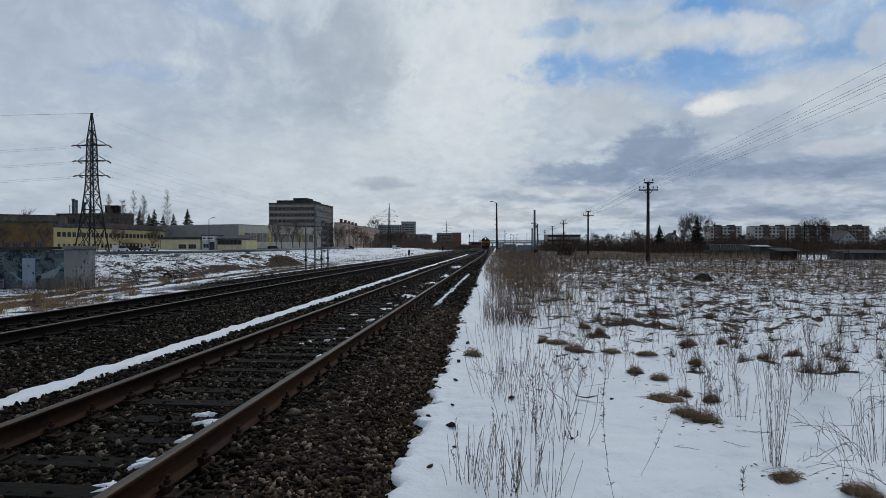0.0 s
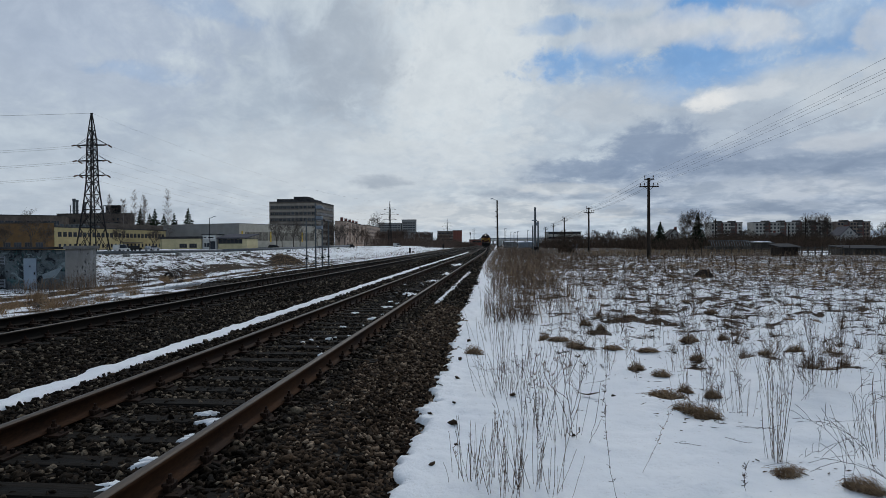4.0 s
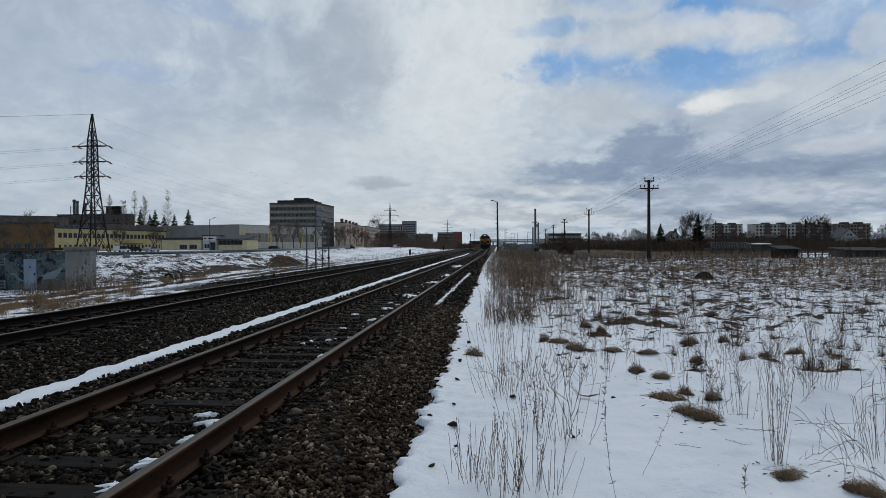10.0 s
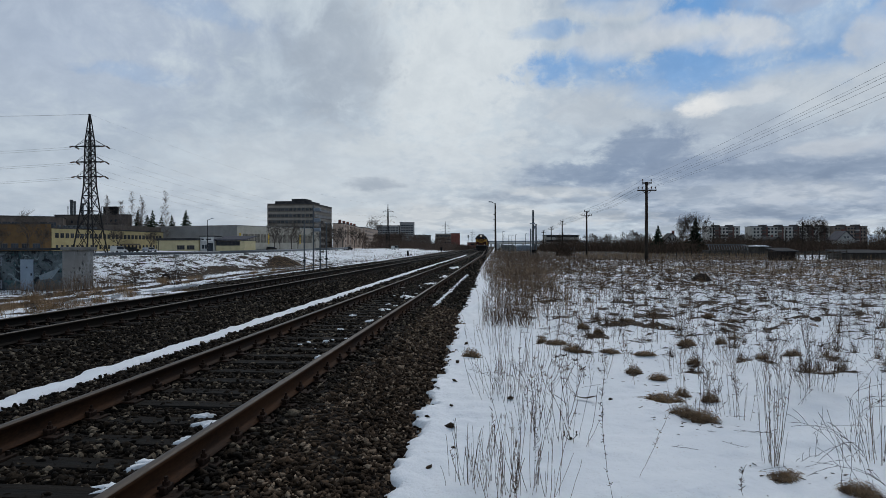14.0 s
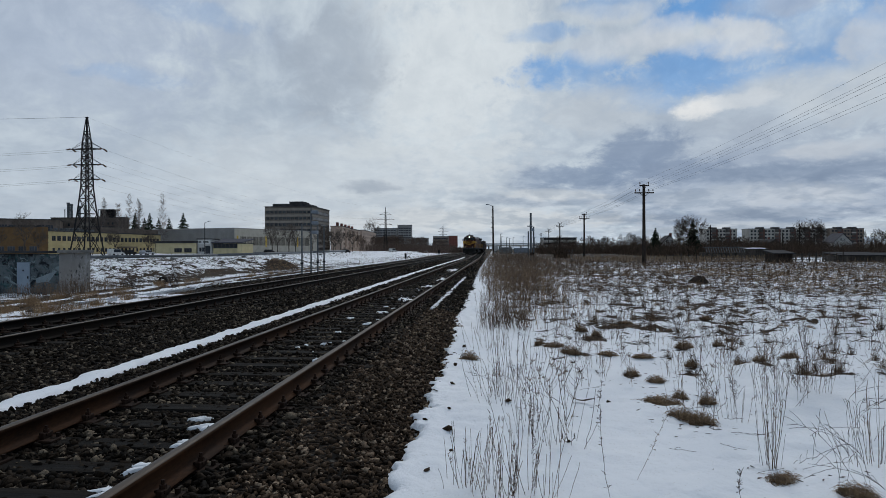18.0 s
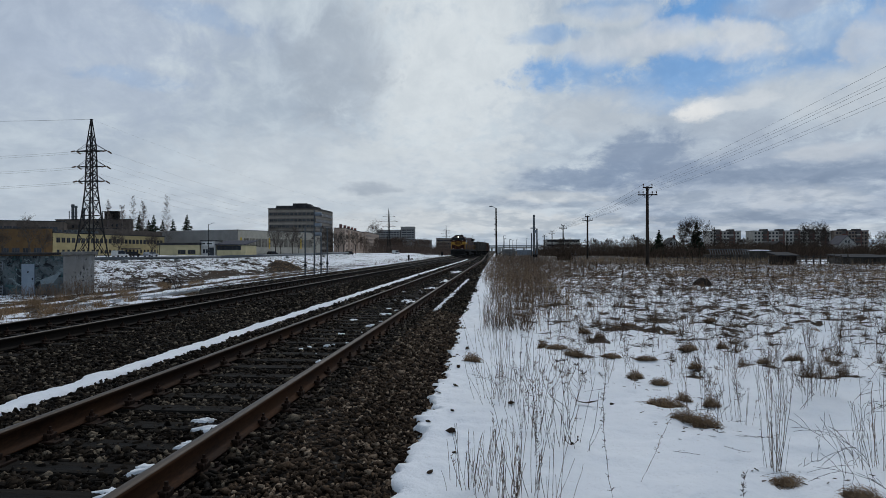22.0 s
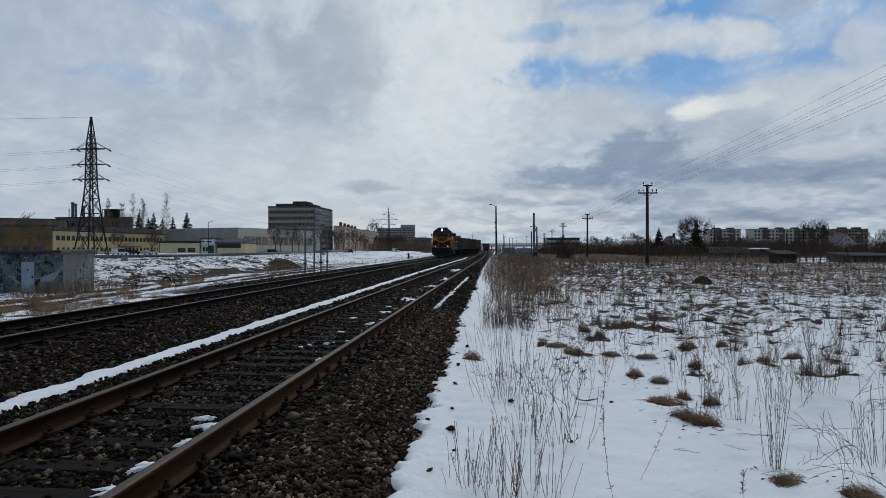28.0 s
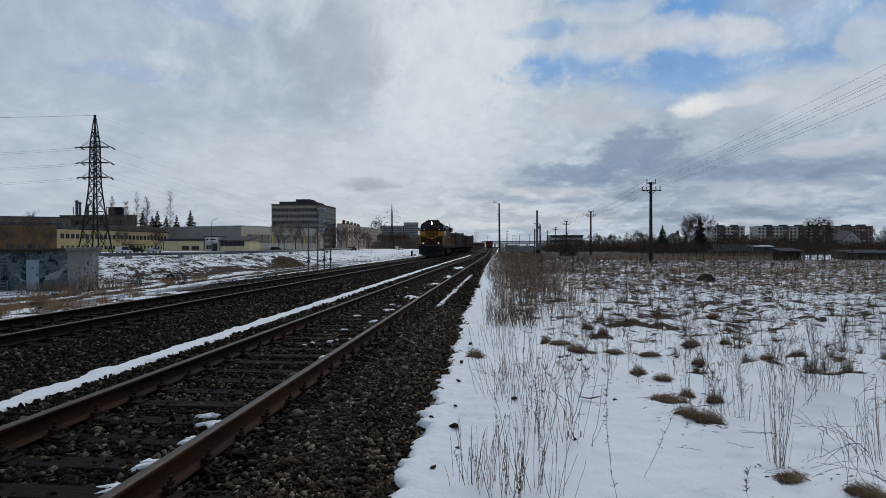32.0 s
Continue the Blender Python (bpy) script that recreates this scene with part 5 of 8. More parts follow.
# ---------------------------------------------------------------- the painted hut
def graffiti_material():
    n = Nodes("faded_graffiti")
    v = n.coord()
    warp = n.node("ShaderNodeTexNoise", {"Vector": v, "Scale": 0.7, "Detail": 4.0}).outputs["Color"]
    q = n.node("ShaderNodeVectorMath", {0: v, 1: n.stretch(warp, (2.4, 2.4, 2.4))}, operation="ADD").outputs[0]
    big, mid = n.noise(n.stretch(q, (1.0, 1.0, 0.55)), 0.75, 4.0, 0.6, 0.8), n.noise(n.stretch(q, (0.7, 1, 1.4)), 1.7, 5.0, 0.65, 1.0)
    col = n.mix(n.span(big, 0.40, 0.60), (0.022, 0.027, 0.032), (0.13, 0.155, 0.165))
    col = n.mix(n.span(mid, 0.56, 0.66), col, (0.24, 0.295, 0.305))
    col = n.mix(n.span(mid, 0.44, 0.36), col, (0.014, 0.015, 0.018))
    col = n.mix(n.math("MULTIPLY", n.span(n.noise(q, 2.6, 3.0, 0.5, 1.5), 0.60, 0.64), 0.7), col, (0.035, 0.09, 0.095))
    col = n.mix(n.span(n.noise(v, 5.0, 6.0), 0.5, 0.75, 0.0, 0.6), col, (0.06, 0.055, 0.05))
    return n.done(col, 0.85, 0.0, n.bump(n.noise(v, 9.0, 5.0), 0.3, 0.01), Specular_IOR_Level=0.15)


def scribble_material():
    n = Nodes("scribbled_concrete")
    v = n.coord()
    band = n.node("ShaderNodeTexWave", {"Vector": v, "Scale": 1.6, "Distortion": 9.0, "Detail": 4.0, "Detail Scale": 1.6}).outputs["Fac"]
    col = n.mix(n.noise(v, 2.0, 5.0), (0.19, 0.185, 0.18), (0.34, 0.33, 0.315))
    col = n.mix(n.math("MULTIPLY", n.span(band, 0.86, 0.95), n.span(n.noise(v, 0.7), 0.4, 0.55)), col, (0.05, 0.05, 0.055))
    col = n.mix(n.math("MULTIPLY", n.span(band, 0.22, 0.10), n.span(n.noise(v, 0.9), 0.45, 0.6)), col, (0.36, 0.36, 0.36))
    return n.done(col, 0.9, 0.0, n.bump(n.noise(v, 12.0, 5.0), 0.3, 0.01))


def hut():
    root = thing("transformer_hut", pose(-26.6, 35.8, -1.38), "low hut with a grey metal door and faded blue-grey graffiti", "hut")
    part("wall", boxes((-9.0, -0.06, 0, 2.8, -0.4, 2.46), bevel=0.02), graffiti_material(), root, "wall with faded blue-grey graffiti")
    part("end_wall", boxes((-0.055, 0.0, -0.05, 2.85, -0.4, 2.5), bevel=0.01), scribble_material(), root, "grey concrete end wall with scribbles")
    part("roof", boxes((-9.2, -0.05, -0.25, 3.0, 2.51, 2.66), bevel=0.03), M["roofing"], root, "dark flat roof slab")
    part("roof_edge", boxes((-0.045, 0.14, -0.25, 3.0, 2.505, 2.72), bevel=0.02), M["concrete"], root)
    door = part("door", boxes((-2.8, -1.95, -0.06, -0.004, 0.05, 1.95), bevel=0.01), worn("grey_door_paint", (0.26, 0.32, 0.385), (0.32, 0.38, 0.445), 1.2, 30, 0.6, 0, 0.1), root, "grey-blue metal door")
    part("door_handle", boxes((-2.08, -2.02, -0.12, -0.06, 0.95, 1.1), bevel=0.01), M["steel_dark"], door)
    part("door_sign", boxes((-2.42, -2.32, -0.066, -0.061, 1.4, 1.5)), M["steel_dark"], door)
    bm = bmesh.new()
    prism(bm, [(-1.6, 0.95), (-0.2, 1.45), (-0.75, 0.75), (-1.55, 0.68)], -0.012, -0.003)
    part("painted_shape", bm, worn("pale_graffiti_paint", (0.22, 0.27, 0.29), (0.30, 0.35, 0.37), 2, 20, 0.8, 0, 0.1), root, "pale painted wedge")
    for x0, x1, z0, z1 in ((-5.2, -4.05, 1.55, 2.1), (-5.0, -4.05, 0.1, 0.65)):
        lv = part("louvre", boxes((x0, x1, -0.05, -0.003, z0, z1)), M["galv"], root, "grey metal louvre")
        k = 6
        for i in range(k):
            z = z0 + (z1 - z0) * (i + 0.5) / k
            part("slat", boxes((x0 + 0.05, x1 - 0.05, -0.10, -0.052, z - 0.02, z + 0.02)), M["steel_dark"], lv)


hut()

# ---------------------------------------------------------------- trees round the tracks
planted(BARE, [(-121.2, 150, 2), (-121.2, 155, 0), (-128.8, 150, 0), (-109.5, 170, 0), (-104, 178, 0)], "bare_tree", "leafless tree in front of the yellow building", "tree", "bare trees by the buildings")
planted(BIRCH, [(-153.0, 231, 0), (-148.1, 232, 2), (-144.2, 233, 1), (-139.4, 232, 0), (-130.7, 234, 1), (-158.5, 238, 2), (-141.6, 236, 2), (-150.6, 236, 2)], "birch_tree", "tall leafless birch with fine dark twigs", "tree", "birches by the buildings")
planted(FIR, [(-133.3, 255, 1), (-139.6, 255, 0), (-144.3, 255, 0), (-148.4, 255, 1), (-155.7, 256, 1), (-152.5, 258, 0)], "fir_tree", "dark green fir behind the buildings", "tree", "firs by the buildings")
planted(BARE, [(-79.2, 215, 2), (-75.5, 210, 1), (-73.1, 215, 2), (-70.6, 215, 1), (-67.7, 240, 2), (-70.4, 260, 2), (-70.5, 270, 1), (-68.9, 230, 1), (-66, 250, 1), (-72, 285, 2), (-68, 292, 2)], "bare_tree", "leafless street tree beside the road", "tree", "street trees by the road")
planted(RED, [(-93 + 2.1 * i, 430 + (i * 37) % 40, i) for i in range(13)] + [(-72 + 2.6 * i, 455 + (i * 53) % 60, i) for i in range(14)] + [(-88 + 3.3 * i, 400 + (i * 29) % 30, i + 1) for i in range(9)],
        "bare_birch", "slender leafless tree with reddish twigs", "tree", "row of reddish trees")
planted([crown_tree_data(31, 17, 41, 0.3, 0.06, 9, 7)], [(-112, 560, 0)], "bare_tree", "large far leafless tree above the roofs", "tree", "far trees")
planted(GARDEN, [(45.2, 145, 0), (83.1, 170, 0), (40.8, 190, 1), (46, 192, 2), (75.5, 160, 2), (91, 180, 2), (94.5, 150, 1), (104, 158, 1), (34, 196, 2), (66, 172, 2), (110, 168, 1), (97, 165, 1)], "bare_tree", "dark leafless garden tree with a spreading crown", "tree", "bare garden trees")
planted(GARDEN, [(24 + 4.9 * i + (i * 7) % 3, 226 + (i * 31) % 26, 1 + i % 2) for i in range(15)], "bare_tree", "small leafless tree in the far scrub", "tree", "far scrub trees")
planted([FIR[3], FIR[2]], [(45.8, 146, 0), (38.4, 150, 1)], "fir_tree", "dark fir among the gardens", "tree", "garden firs")
for x, y, h in ((71.3, 150, 7.3), (51.1, 150, 7.1), (63, 140, 5.0)):
    o = thing("wooden_pole", pose(x, y, land(x, y)), "plain dark wooden pole among the gardens", "pole", "garden poles")
    bm = bmesh.new()
    rod(bm, (0, 0, -0.3), (0, 0, h), 0.16, 0.12, 8)
    part("post", bm, M["pole_wood"], o)


# ---------------------------------------------------------------- thicket, hedges and reeds
def thicket(name, label, n, area, height, r, material, seed, lean=0.25, keep=None, twigs=3):
    """A mass of bare shoots with side twigs. area: x0, x1, y0, y1."""
    g = np.random.default_rng(seed)
    x, y = g.uniform(area[0], area[1], n), g.uniform(area[2], area[3], n)
    if keep is not None:
        ok = np.array([keep(a, b, c) for a, b, c in zip(x, y, g.uniform(0, 1, n))])
        x, y = x[ok], y[ok]
    n = len(x)
    z = np.array([land(a, b) for a, b in zip(x, y)]) - 0.03
    h = g.uniform(height[0], height[1], n) * (0.75 + 0.4 * np.array([noise.noise((a * 0.12, b * 0.12, seed)) for a, b in zip(x, y)]))
    roots = np.stack([x, y, z], 1)
    tips = roots + np.stack([g.normal(0, lean, n) * h, g.normal(0, lean, n) * h, h], 1)
    rr = np.full(n, r)
    R, T, Q = [roots], [tips], [rr]
    for _ in range(twigs):
        t = g.uniform(0.3, 0.95, n)[:, None]
        p = roots + (tips - roots) * t
        l = h * g.uniform(0.15, 0.4, n)
        a = g.uniform(0, 2 * math.pi, n)
        R.append(p)
        T.append(p + np.stack([np.cos(a) * l * 0.6, np.sin(a) * l * 0.6, l * g.uniform(0.3, 1.0, n)], 1))
        Q.append(rr * 0.6)
    ob = new(name, stems(name, np.concatenate(R), np.concatenate(T), np.concatenate(Q), material, 0.06, seed))
    return tagged(ob, label, "bushes", kind="stuff")


thicket("thicket", "dense dark leafless thicket along the gardens", 8200, (31, 150, 122, 165), (2.0, 3.9), 0.028, M["scrub"], 51)
thicket("thicket", "dense leafless scrub far behind the field", 4600, (14, 90, 180, 240), (2.2, 4.8), 0.042, M["scrub"], 52)
thicket("thicket", "tall dark leafless hedge behind the gardens", 5200, (34, 170, 150, 178), (3.0, 4.9), 0.032, M["scrub"], 56, 0.25, lambda x, y, c: not 0.50 * y < x < 0.575 * y)
thicket("thicket", "far dark scrub behind the gardens", 2600, (100, 320, 200, 270), (2.2, 4.0), 0.05, M["scrub"], 53)
thicket("brush", "brown leafless brush near the masts", 240, (10.2, 12.6, 103, 108), (1.0, 3.8), 0.022, M["scrub"], 54, 0.42, None, 7)
thicket("dry_reeds", "belt of dry brown reeds across the field", 5200, (12, 110, 74, 112), (0.5, 1.1), 0.015, M["straw"], 55, 0.12, lambda x, y, c: not 0.462 * y < x < 0.530 * y, 0)


def stuff_tag(ob, label, category="dry grass"):
    return tagged(ob, label, category, kind="stuff")


# tall dry weeds beside the first track
thicket("dry_weeds", "pale tall dry grass stems beside the track", 800, (-0.85, 2.4, 13.0, 40), (0.5, 1.5), 0.0035, M["straw"], 63, 0.07, lambda x, y, c: x > -0.75 + 0.045 * max(0.0, 32 - y) and 0.62 + 0.9 * noise.noise((x * 1.1, y * 0.5, 4.0)) > c, 3)
thicket("dry_weeds", "dense clump of tall dry reddish-brown weeds beside the track", 2000, (-0.85, 2.3, 13.0, 44), (0.5, 1.7), 0.0042, M["weed"], 61, 0.07, lambda x, y, c: x > -0.75 + 0.045 * max(0.0, 32 - y) and 0.62 + 1.0 * noise.noise((x * 0.9, y * 0.4, 9.0)) > c, 4)
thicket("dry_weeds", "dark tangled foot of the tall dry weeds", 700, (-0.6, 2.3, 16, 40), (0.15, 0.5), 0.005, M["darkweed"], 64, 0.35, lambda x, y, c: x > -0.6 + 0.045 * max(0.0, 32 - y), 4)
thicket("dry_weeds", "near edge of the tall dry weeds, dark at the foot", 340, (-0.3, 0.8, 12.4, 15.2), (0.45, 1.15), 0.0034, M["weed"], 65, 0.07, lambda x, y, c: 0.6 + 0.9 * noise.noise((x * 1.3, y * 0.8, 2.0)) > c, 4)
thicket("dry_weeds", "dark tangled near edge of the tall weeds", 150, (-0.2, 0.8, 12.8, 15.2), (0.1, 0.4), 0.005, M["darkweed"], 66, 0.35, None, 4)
thicket("dry_weeds", "tall dry weeds further along the track", 1500, (-0.7, 6.0, 36, 110), (0.8, 1.7), 0.008, M["weed"], 62, 0.08, None, 3)

# ---------------------------------------------------------------- the train
M.update({
    "maroon": worn("dark_maroon_paint", (0.032, 0.009, 0.0075), (0.058, 0.0155, 0.012), 0.8, 20, 0.5, 0, 0.08, stain=(0.03, 0.018, 0.014)),
    "loco_yellow": worn("ochre_yellow_paint", (0.35, 0.185, 0.024), (0.44, 0.235, 0.035), 0.8, 20, 0.5, 0, 0.08, stain=(0.28, 0.16, 0.04)),
    "loco_black": worn("sooty_underframe", (0.012, 0.012, 0.012), (0.032, 0.03, 0.028), 1.5, 20, 0.8, 0.1, 0.3),
    "wagon_a": worn("grey_wagon_paint", (0.075, 0.066, 0.058), (0.135, 0.12, 0.105), 0.8, 14, 0.75, 0, 0.2, stain=(0.05, 0.035, 0.025), vary=0.2),
    "wagon_b": worn("rust_brown_wagon_paint", (0.085, 0.048, 0.036), (0.13, 0.075, 0.056), 0.8, 14, 0.75, 0, 0.2, stain=(0.05, 0.03, 0.022), vary=0.2),
    "wagon_red": worn("faded_red_wagon_paint", (0.085, 0.028, 0.022), (0.13, 0.045, 0.034), 0.8, 14, 0.75, 0, 0.2),
    "tank_white": worn("dirty_white_tank_paint", (0.50, 0.50, 0.49), (0.62, 0.62, 0.60), 0.8, 14, 0.6, 0, 0.1, stain=(0.3, 0.28, 0.26)),
    "headlight": glow("headlight", (1.0, 0.97, 0.90), 3.5),
    "marker": glow("small_lamp", (1.0, 0.9, 0.72), 0.45),
})
WHEEL_R = 0.51


def wheel_mesh():
    """An axle with two flanged wheels, turning about x."""
    bm = bmesh.new()
    rod(bm, (-0.9, 0, 0), (0.9, 0, 0), 0.09, n=8)
    for s in (-1, 1):
        rod(bm, (s * 0.70, 0, 0), (s * 0.73, 0, 0), WHEEL_R + 0.03, n=18)
        rod(bm, (s * 0.73, 0, 0), (s * 0.86, 0, 0), WHEEL_R, n=18)
        rod(bm, (s * 0.86, 0, 0), (s * 0.90, 0, 0), WHEEL_R * 0.35, n=10)
        for k in range(4):
            a = k * math.pi / 2
            rod(bm, (s * 0.865, math.cos(a) * 0.28, math.sin(a) * 0.28), (s * 0.875, math.cos(a) * 0.28, math.sin(a) * 0.28), 0.06, n=6)
    me = bpy.data.meshes.new("wheelset")
    bm.normal_update()
    bm.to_mesh(me)
    bm.free()
    me.materials.append(M["loco_black"])
    return me


WHEELSET = wheel_mesh()
SPINNING = []


def bogie(root, y, axles, half):
    bm = bmesh.new()
    for s in (-1, 1):
        box(bm, s * 1.02 - 0.09, s * 1.02 + 0.09, y - half, y + half, 0.55, 0.85, bevel=0.03)
        for a in axles:
            box(bm, s * 1.02 - 0.13, s * 1.02 + 0.13, y + a - 0.2, y + a + 0.2, 0.34, 0.7, bevel=0.03)
            rod(bm, (s * 1.02, y + a + 0.38, 0.5), (s * 1.02, y + a + 0.38, 0.9), 0.1, n=8)
    box(bm, -0.95, 0.95, y - 0.25, y + 0.25, 0.6, 1.0)
    part("bogie", bm, M["loco_black"], root, "dark bogie frame with springs")
    for a in axles:
        w = part("wheelset", WHEELSET, None, root)
        w.matrix_basis = pose(0, y + a, WHEEL_R)
        SPINNING.append((w, y + a))


def locomotive():
    """Six-axle diesel; local -y is forward, z = 0 on the rails, y = 0 halfway along."""
    root = thing("diesel_locomotive", None, "dark maroon and yellow diesel locomotive with lit headlight", "locomotive")
    # underframe and pilot
    part("deck", boxes((-1.5, 1.5, -9.7, 9.7, 1.18, 1.62), bevel=0.03), M["loco_black"], root)
    bm = bmesh.new()
    prism(bm, [(-1.5, 1.6), (1.5, 1.6), (1.45, 0.45), (0.9, 0.2), (-0.9, 0.2), (-1.45, 0.45)], -10.0, -9.7)
    part("pilot", bm, M["loco_black"], root, "sooty front pilot plate")
    bm = bmesh.new()
    prism(bm, [(-1.5, 1.6), (1.5, 1.6), (1.45, 0.45), (-1.45, 0.45)], 9.7, 9.95)
    part("rear_pilot", bm, M["loco_black"], root)
    for y, s in ((-10.25, -1), (10.2, 1)):
        part("coupler", boxes((-0.2, 0.2, y - 0.3, y + 0.3, 0.85, 1.25), (-0.35, 0.35, y + s * 0.2 - 0.12, y + s * 0.2 + 0.12, 0.8, 1.3), bevel=0.04), M["loco_black"], root)
    part("fuel_tank", boxes((-1.35, 1.35, -2.3, 2.3, 0.35, 1.17), bevel=0.15), M["loco_black"], root)
    for s in (-1, 1):
        bogie(root, s * 6.2, (-1.85, 0, 1.85), 2.6)
    # cab with a rounded roof
    out = [(-1.45, 1.62), (1.45, 1.62), (1.45, 3.75), (1.32, 4.12), (0.95, 4.38), (0.4, 4.5), (-0.4, 4.5), (-0.95, 4.38), (-1.32, 4.12), (-1.45, 3.75)]
    bm = bmesh.new()
    prism(bm, out, -9.0, -5.9)
    part("cab", bm, M["maroon"], root, "dark maroon cab with a rounded roof")
    # yellow band wrapped round the front with a point hanging from it
    bm = bmesh.new()
    prism(bm, [(-1.47, 3.22), (1.47, 3.22), (1.47, 2.74), (0.95, 2.68), (0.0, 2.22), (-0.95, 2.68), (-1.47, 2.74)], -9.04, -9.005)
    part("front_band", bm, M["loco_yellow"], root, "yellow front band with a pointed middle")
    for s in (-1, 1):
        part("side_band", boxes((s * 1.475 - 0.02, s * 1.475 + 0.02, -9.0, -5.9, 2.72, 3.22)), M["loco_yellow"], root)
    for name, y, k, m, text in (("emblem", -9.062, 1.08, "maroon", "dark oval emblem"), ("emblem_ring", -9.075, 0.80, "loco_yellow", "yellow ring of the emblem"), ("emblem_centre", -9.088, 0.64, "maroon", "dark oval centre"), ("emblem_bar", -9.1, 0.40, "loco_yellow", "yellow bars inside the emblem")):
        bm = bmesh.new()
        if name == "emblem_bar":
            for z in (-0.09, 0.0, 0.09):
                box(bm, -0.28, 0.28, y - 0.005, y + 0.005, 2.98 + z - 0.022, 2.98 + z + 0.022)
        else:
            bmesh.ops.create_cone(bm, cap_ends=True, segments=28, radius1=0.66 * k, radius2=0.66 * k, depth=0.012, matrix=Matrix.Translation((0, y, 2.98)) @ Matrix.Rotation(math.pi / 2, 4, "X") @ Matrix.Diagonal((1.1, 0.66, 1, 1)))
        part(name, bm, M[m], root, text)
    # cab front door, grab irons and corner posts
    part("nose_door", boxes((-0.42, 0.42, -9.05, -9.004, 1.66, 2.14), bevel=0.01), M["maroon"], root)
    for s in (-1, 1):
        part("corner_post", boxes((s * 1.43 - 0.045, s * 1.43 + 0.045, -9.05, -8.96, 1.7, 2.70)), M["loco_yellow"], root, "yellow corner post")
        bm = bmesh.new()
        rod(bm, (s * 1.53, -9.0, 1.7), (s * 1.53, -9.0, 3.3), 0.022, n=5)
        rod(bm, (s * 1.53, -5.95, 1.7), (s * 1.53, -5.95, 3.3), 0.022, n=5)
        part("grab_iron", bm, M["loco_yellow"], root, "yellow grab iron")
        part("sun_visor", boxes((s * 0.72 - 0.6, s * 0.72 + 0.6, -9.2, -9.005, 4.085, 4.115)), M["loco_black"], root)
        part("mirror", boxes((s * 1.62 - 0.1, s * 1.62 + 0.1, -8.9, -8.86, 3.3, 3.7), bevel=0.01), M["loco_black"], root)
        part("pilot_step", boxes((s * 1.2 - 0.3, s * 1.2 + 0.3, -10.25, -10.004, 0.5, 0.55)), M["galv_old"], root, "pale pilot step")
        bm = bmesh.new()
        rod(bm, (s * 0.62, -10.02, 1.45), (s * 0.62, -10.12, 0.8), 0.035, n=6)
        part("brake_hose", bm, M["loco_black"], root)
    part("pilot_stripe", boxes((-1.48, 1.48, -10.012, -10.002, 1.48, 1.56)), M["galv_old"], root, "pale edge of the walkway")
    part("roof_horn", boxes((-0.85, -0.55, -8.4, -7.9, 4.4, 4.62), bevel=0.03), M["loco_black"], root)
    part("roof_cooler", boxes((-0.7, 0.7, -7.4, -6.2, 4.42, 4.72), bevel=0.06), M["loco_black"], root)
    # windscreens, doors, number boards
    for s in (-1, 1):
        sc = part("windscreen", boxes((s * 0.72 - 0.56, s * 0.72 + 0.56, -9.06, -9.005, 3.5, 4.08), bevel=0.01), M["loco_black"], root)
        part("pane", boxes((s * 0.72 - 0.5, s * 0.72 + 0.5, -9.075, -9.062, 3.56, 4.02)), M["glass"], sc)
        wd = part("side_window", boxes((s * 1.46 - 0.03, s * 1.46 + 0.03, -8.2, -6.6, 3.0, 3.75)), M["loco_black"], root)
        part("pane", boxes((s * 1.50 - 0.008, s * 1.50 + 0.008, -8.1, -6.7, 3.08, 3.68)), M["glass"], wd)
        part("number_board", boxes((s * 0.62 - 0.3, s * 0.62 + 0.3, -9.08, -9.0, 4.12, 4.3), bevel=0.01), M["concrete"], root, "small pale board with dark bars")
        part("number_bar", boxes((s * 0.62 - 0.24, s * 0.62 + 0.24, -9.09, -9.082, 4.17, 4.25)), M["loco_black"], root)
        lamp = bmesh.new()
        rod(lamp, (s * 0.95, -9.1, 3.48), (s * 0.95, -9.0, 3.48), 0.06, n=10)
        part("marker_lamp", lamp, M["marker"], root)
        lamp = bmesh.new()
        rod(lamp, (s * 0.95, -10.06, 1.75), (s * 0.95, -9.9, 1.75), 0.10, n=10)
        part("ditch_lamp", lamp, M["marker"], root, "small lit ditch lamp")
    lamp = bmesh.new()
    for s in (-1, 1):
        rod(lamp, (0, -9.12, 4.27 + s * 0.11), (0, -9.0, 4.27 + s * 0.11), 0.085, n=12)
    part("headlight", lamp, M["headlight"], root, "lit white headlight")
    part("headlight_box", boxes((-0.22, 0.22, -9.05, -8.6, 4.0, 4.53), bevel=0.03), M["loco_black"], root)
    # long hood with doors, band, radiator wings and stacks
    bm = bmesh.new()
    prism(bm, [(-0.95, 1.62), (0.95, 1.62), (0.95, 3.95), (0.7, 4.2), (-0.7, 4.2), (-0.95, 3.95)], -5.899, 9.0)
    part("long_hood", bm, M["maroon"], root, "dark maroon engine hood")
    for s in (-1, 1):
        part("hood_band", boxes((s * 0.965 - 0.012, s * 0.965 + 0.012, -5.89, 8.9, 2.62, 2.92)), M["loco_yellow"], root)
        for i in range(14):
            y = -5.5 + i * 1.02
            part("hood_door", boxes((s * 0.985 - 0.006, s * 0.985 + 0.006, y, y + 0.92, 1.75, 3.6)), M["maroon"], root)
        part("radiator_wing", boxes((s * 1.05 - 0.2, s * 1.05 + 0.2, 5.2, 8.6, 3.6, 4.15), bevel=0.05), M["loco_black"], root)
        bm = bmesh.new()
        for i in range(12):
            y = -5.6 + i * 1.25
            rod(bm, (s * 1.46, y, 1.6), (s * 1.46, y, 2.6), 0.022, n=5)
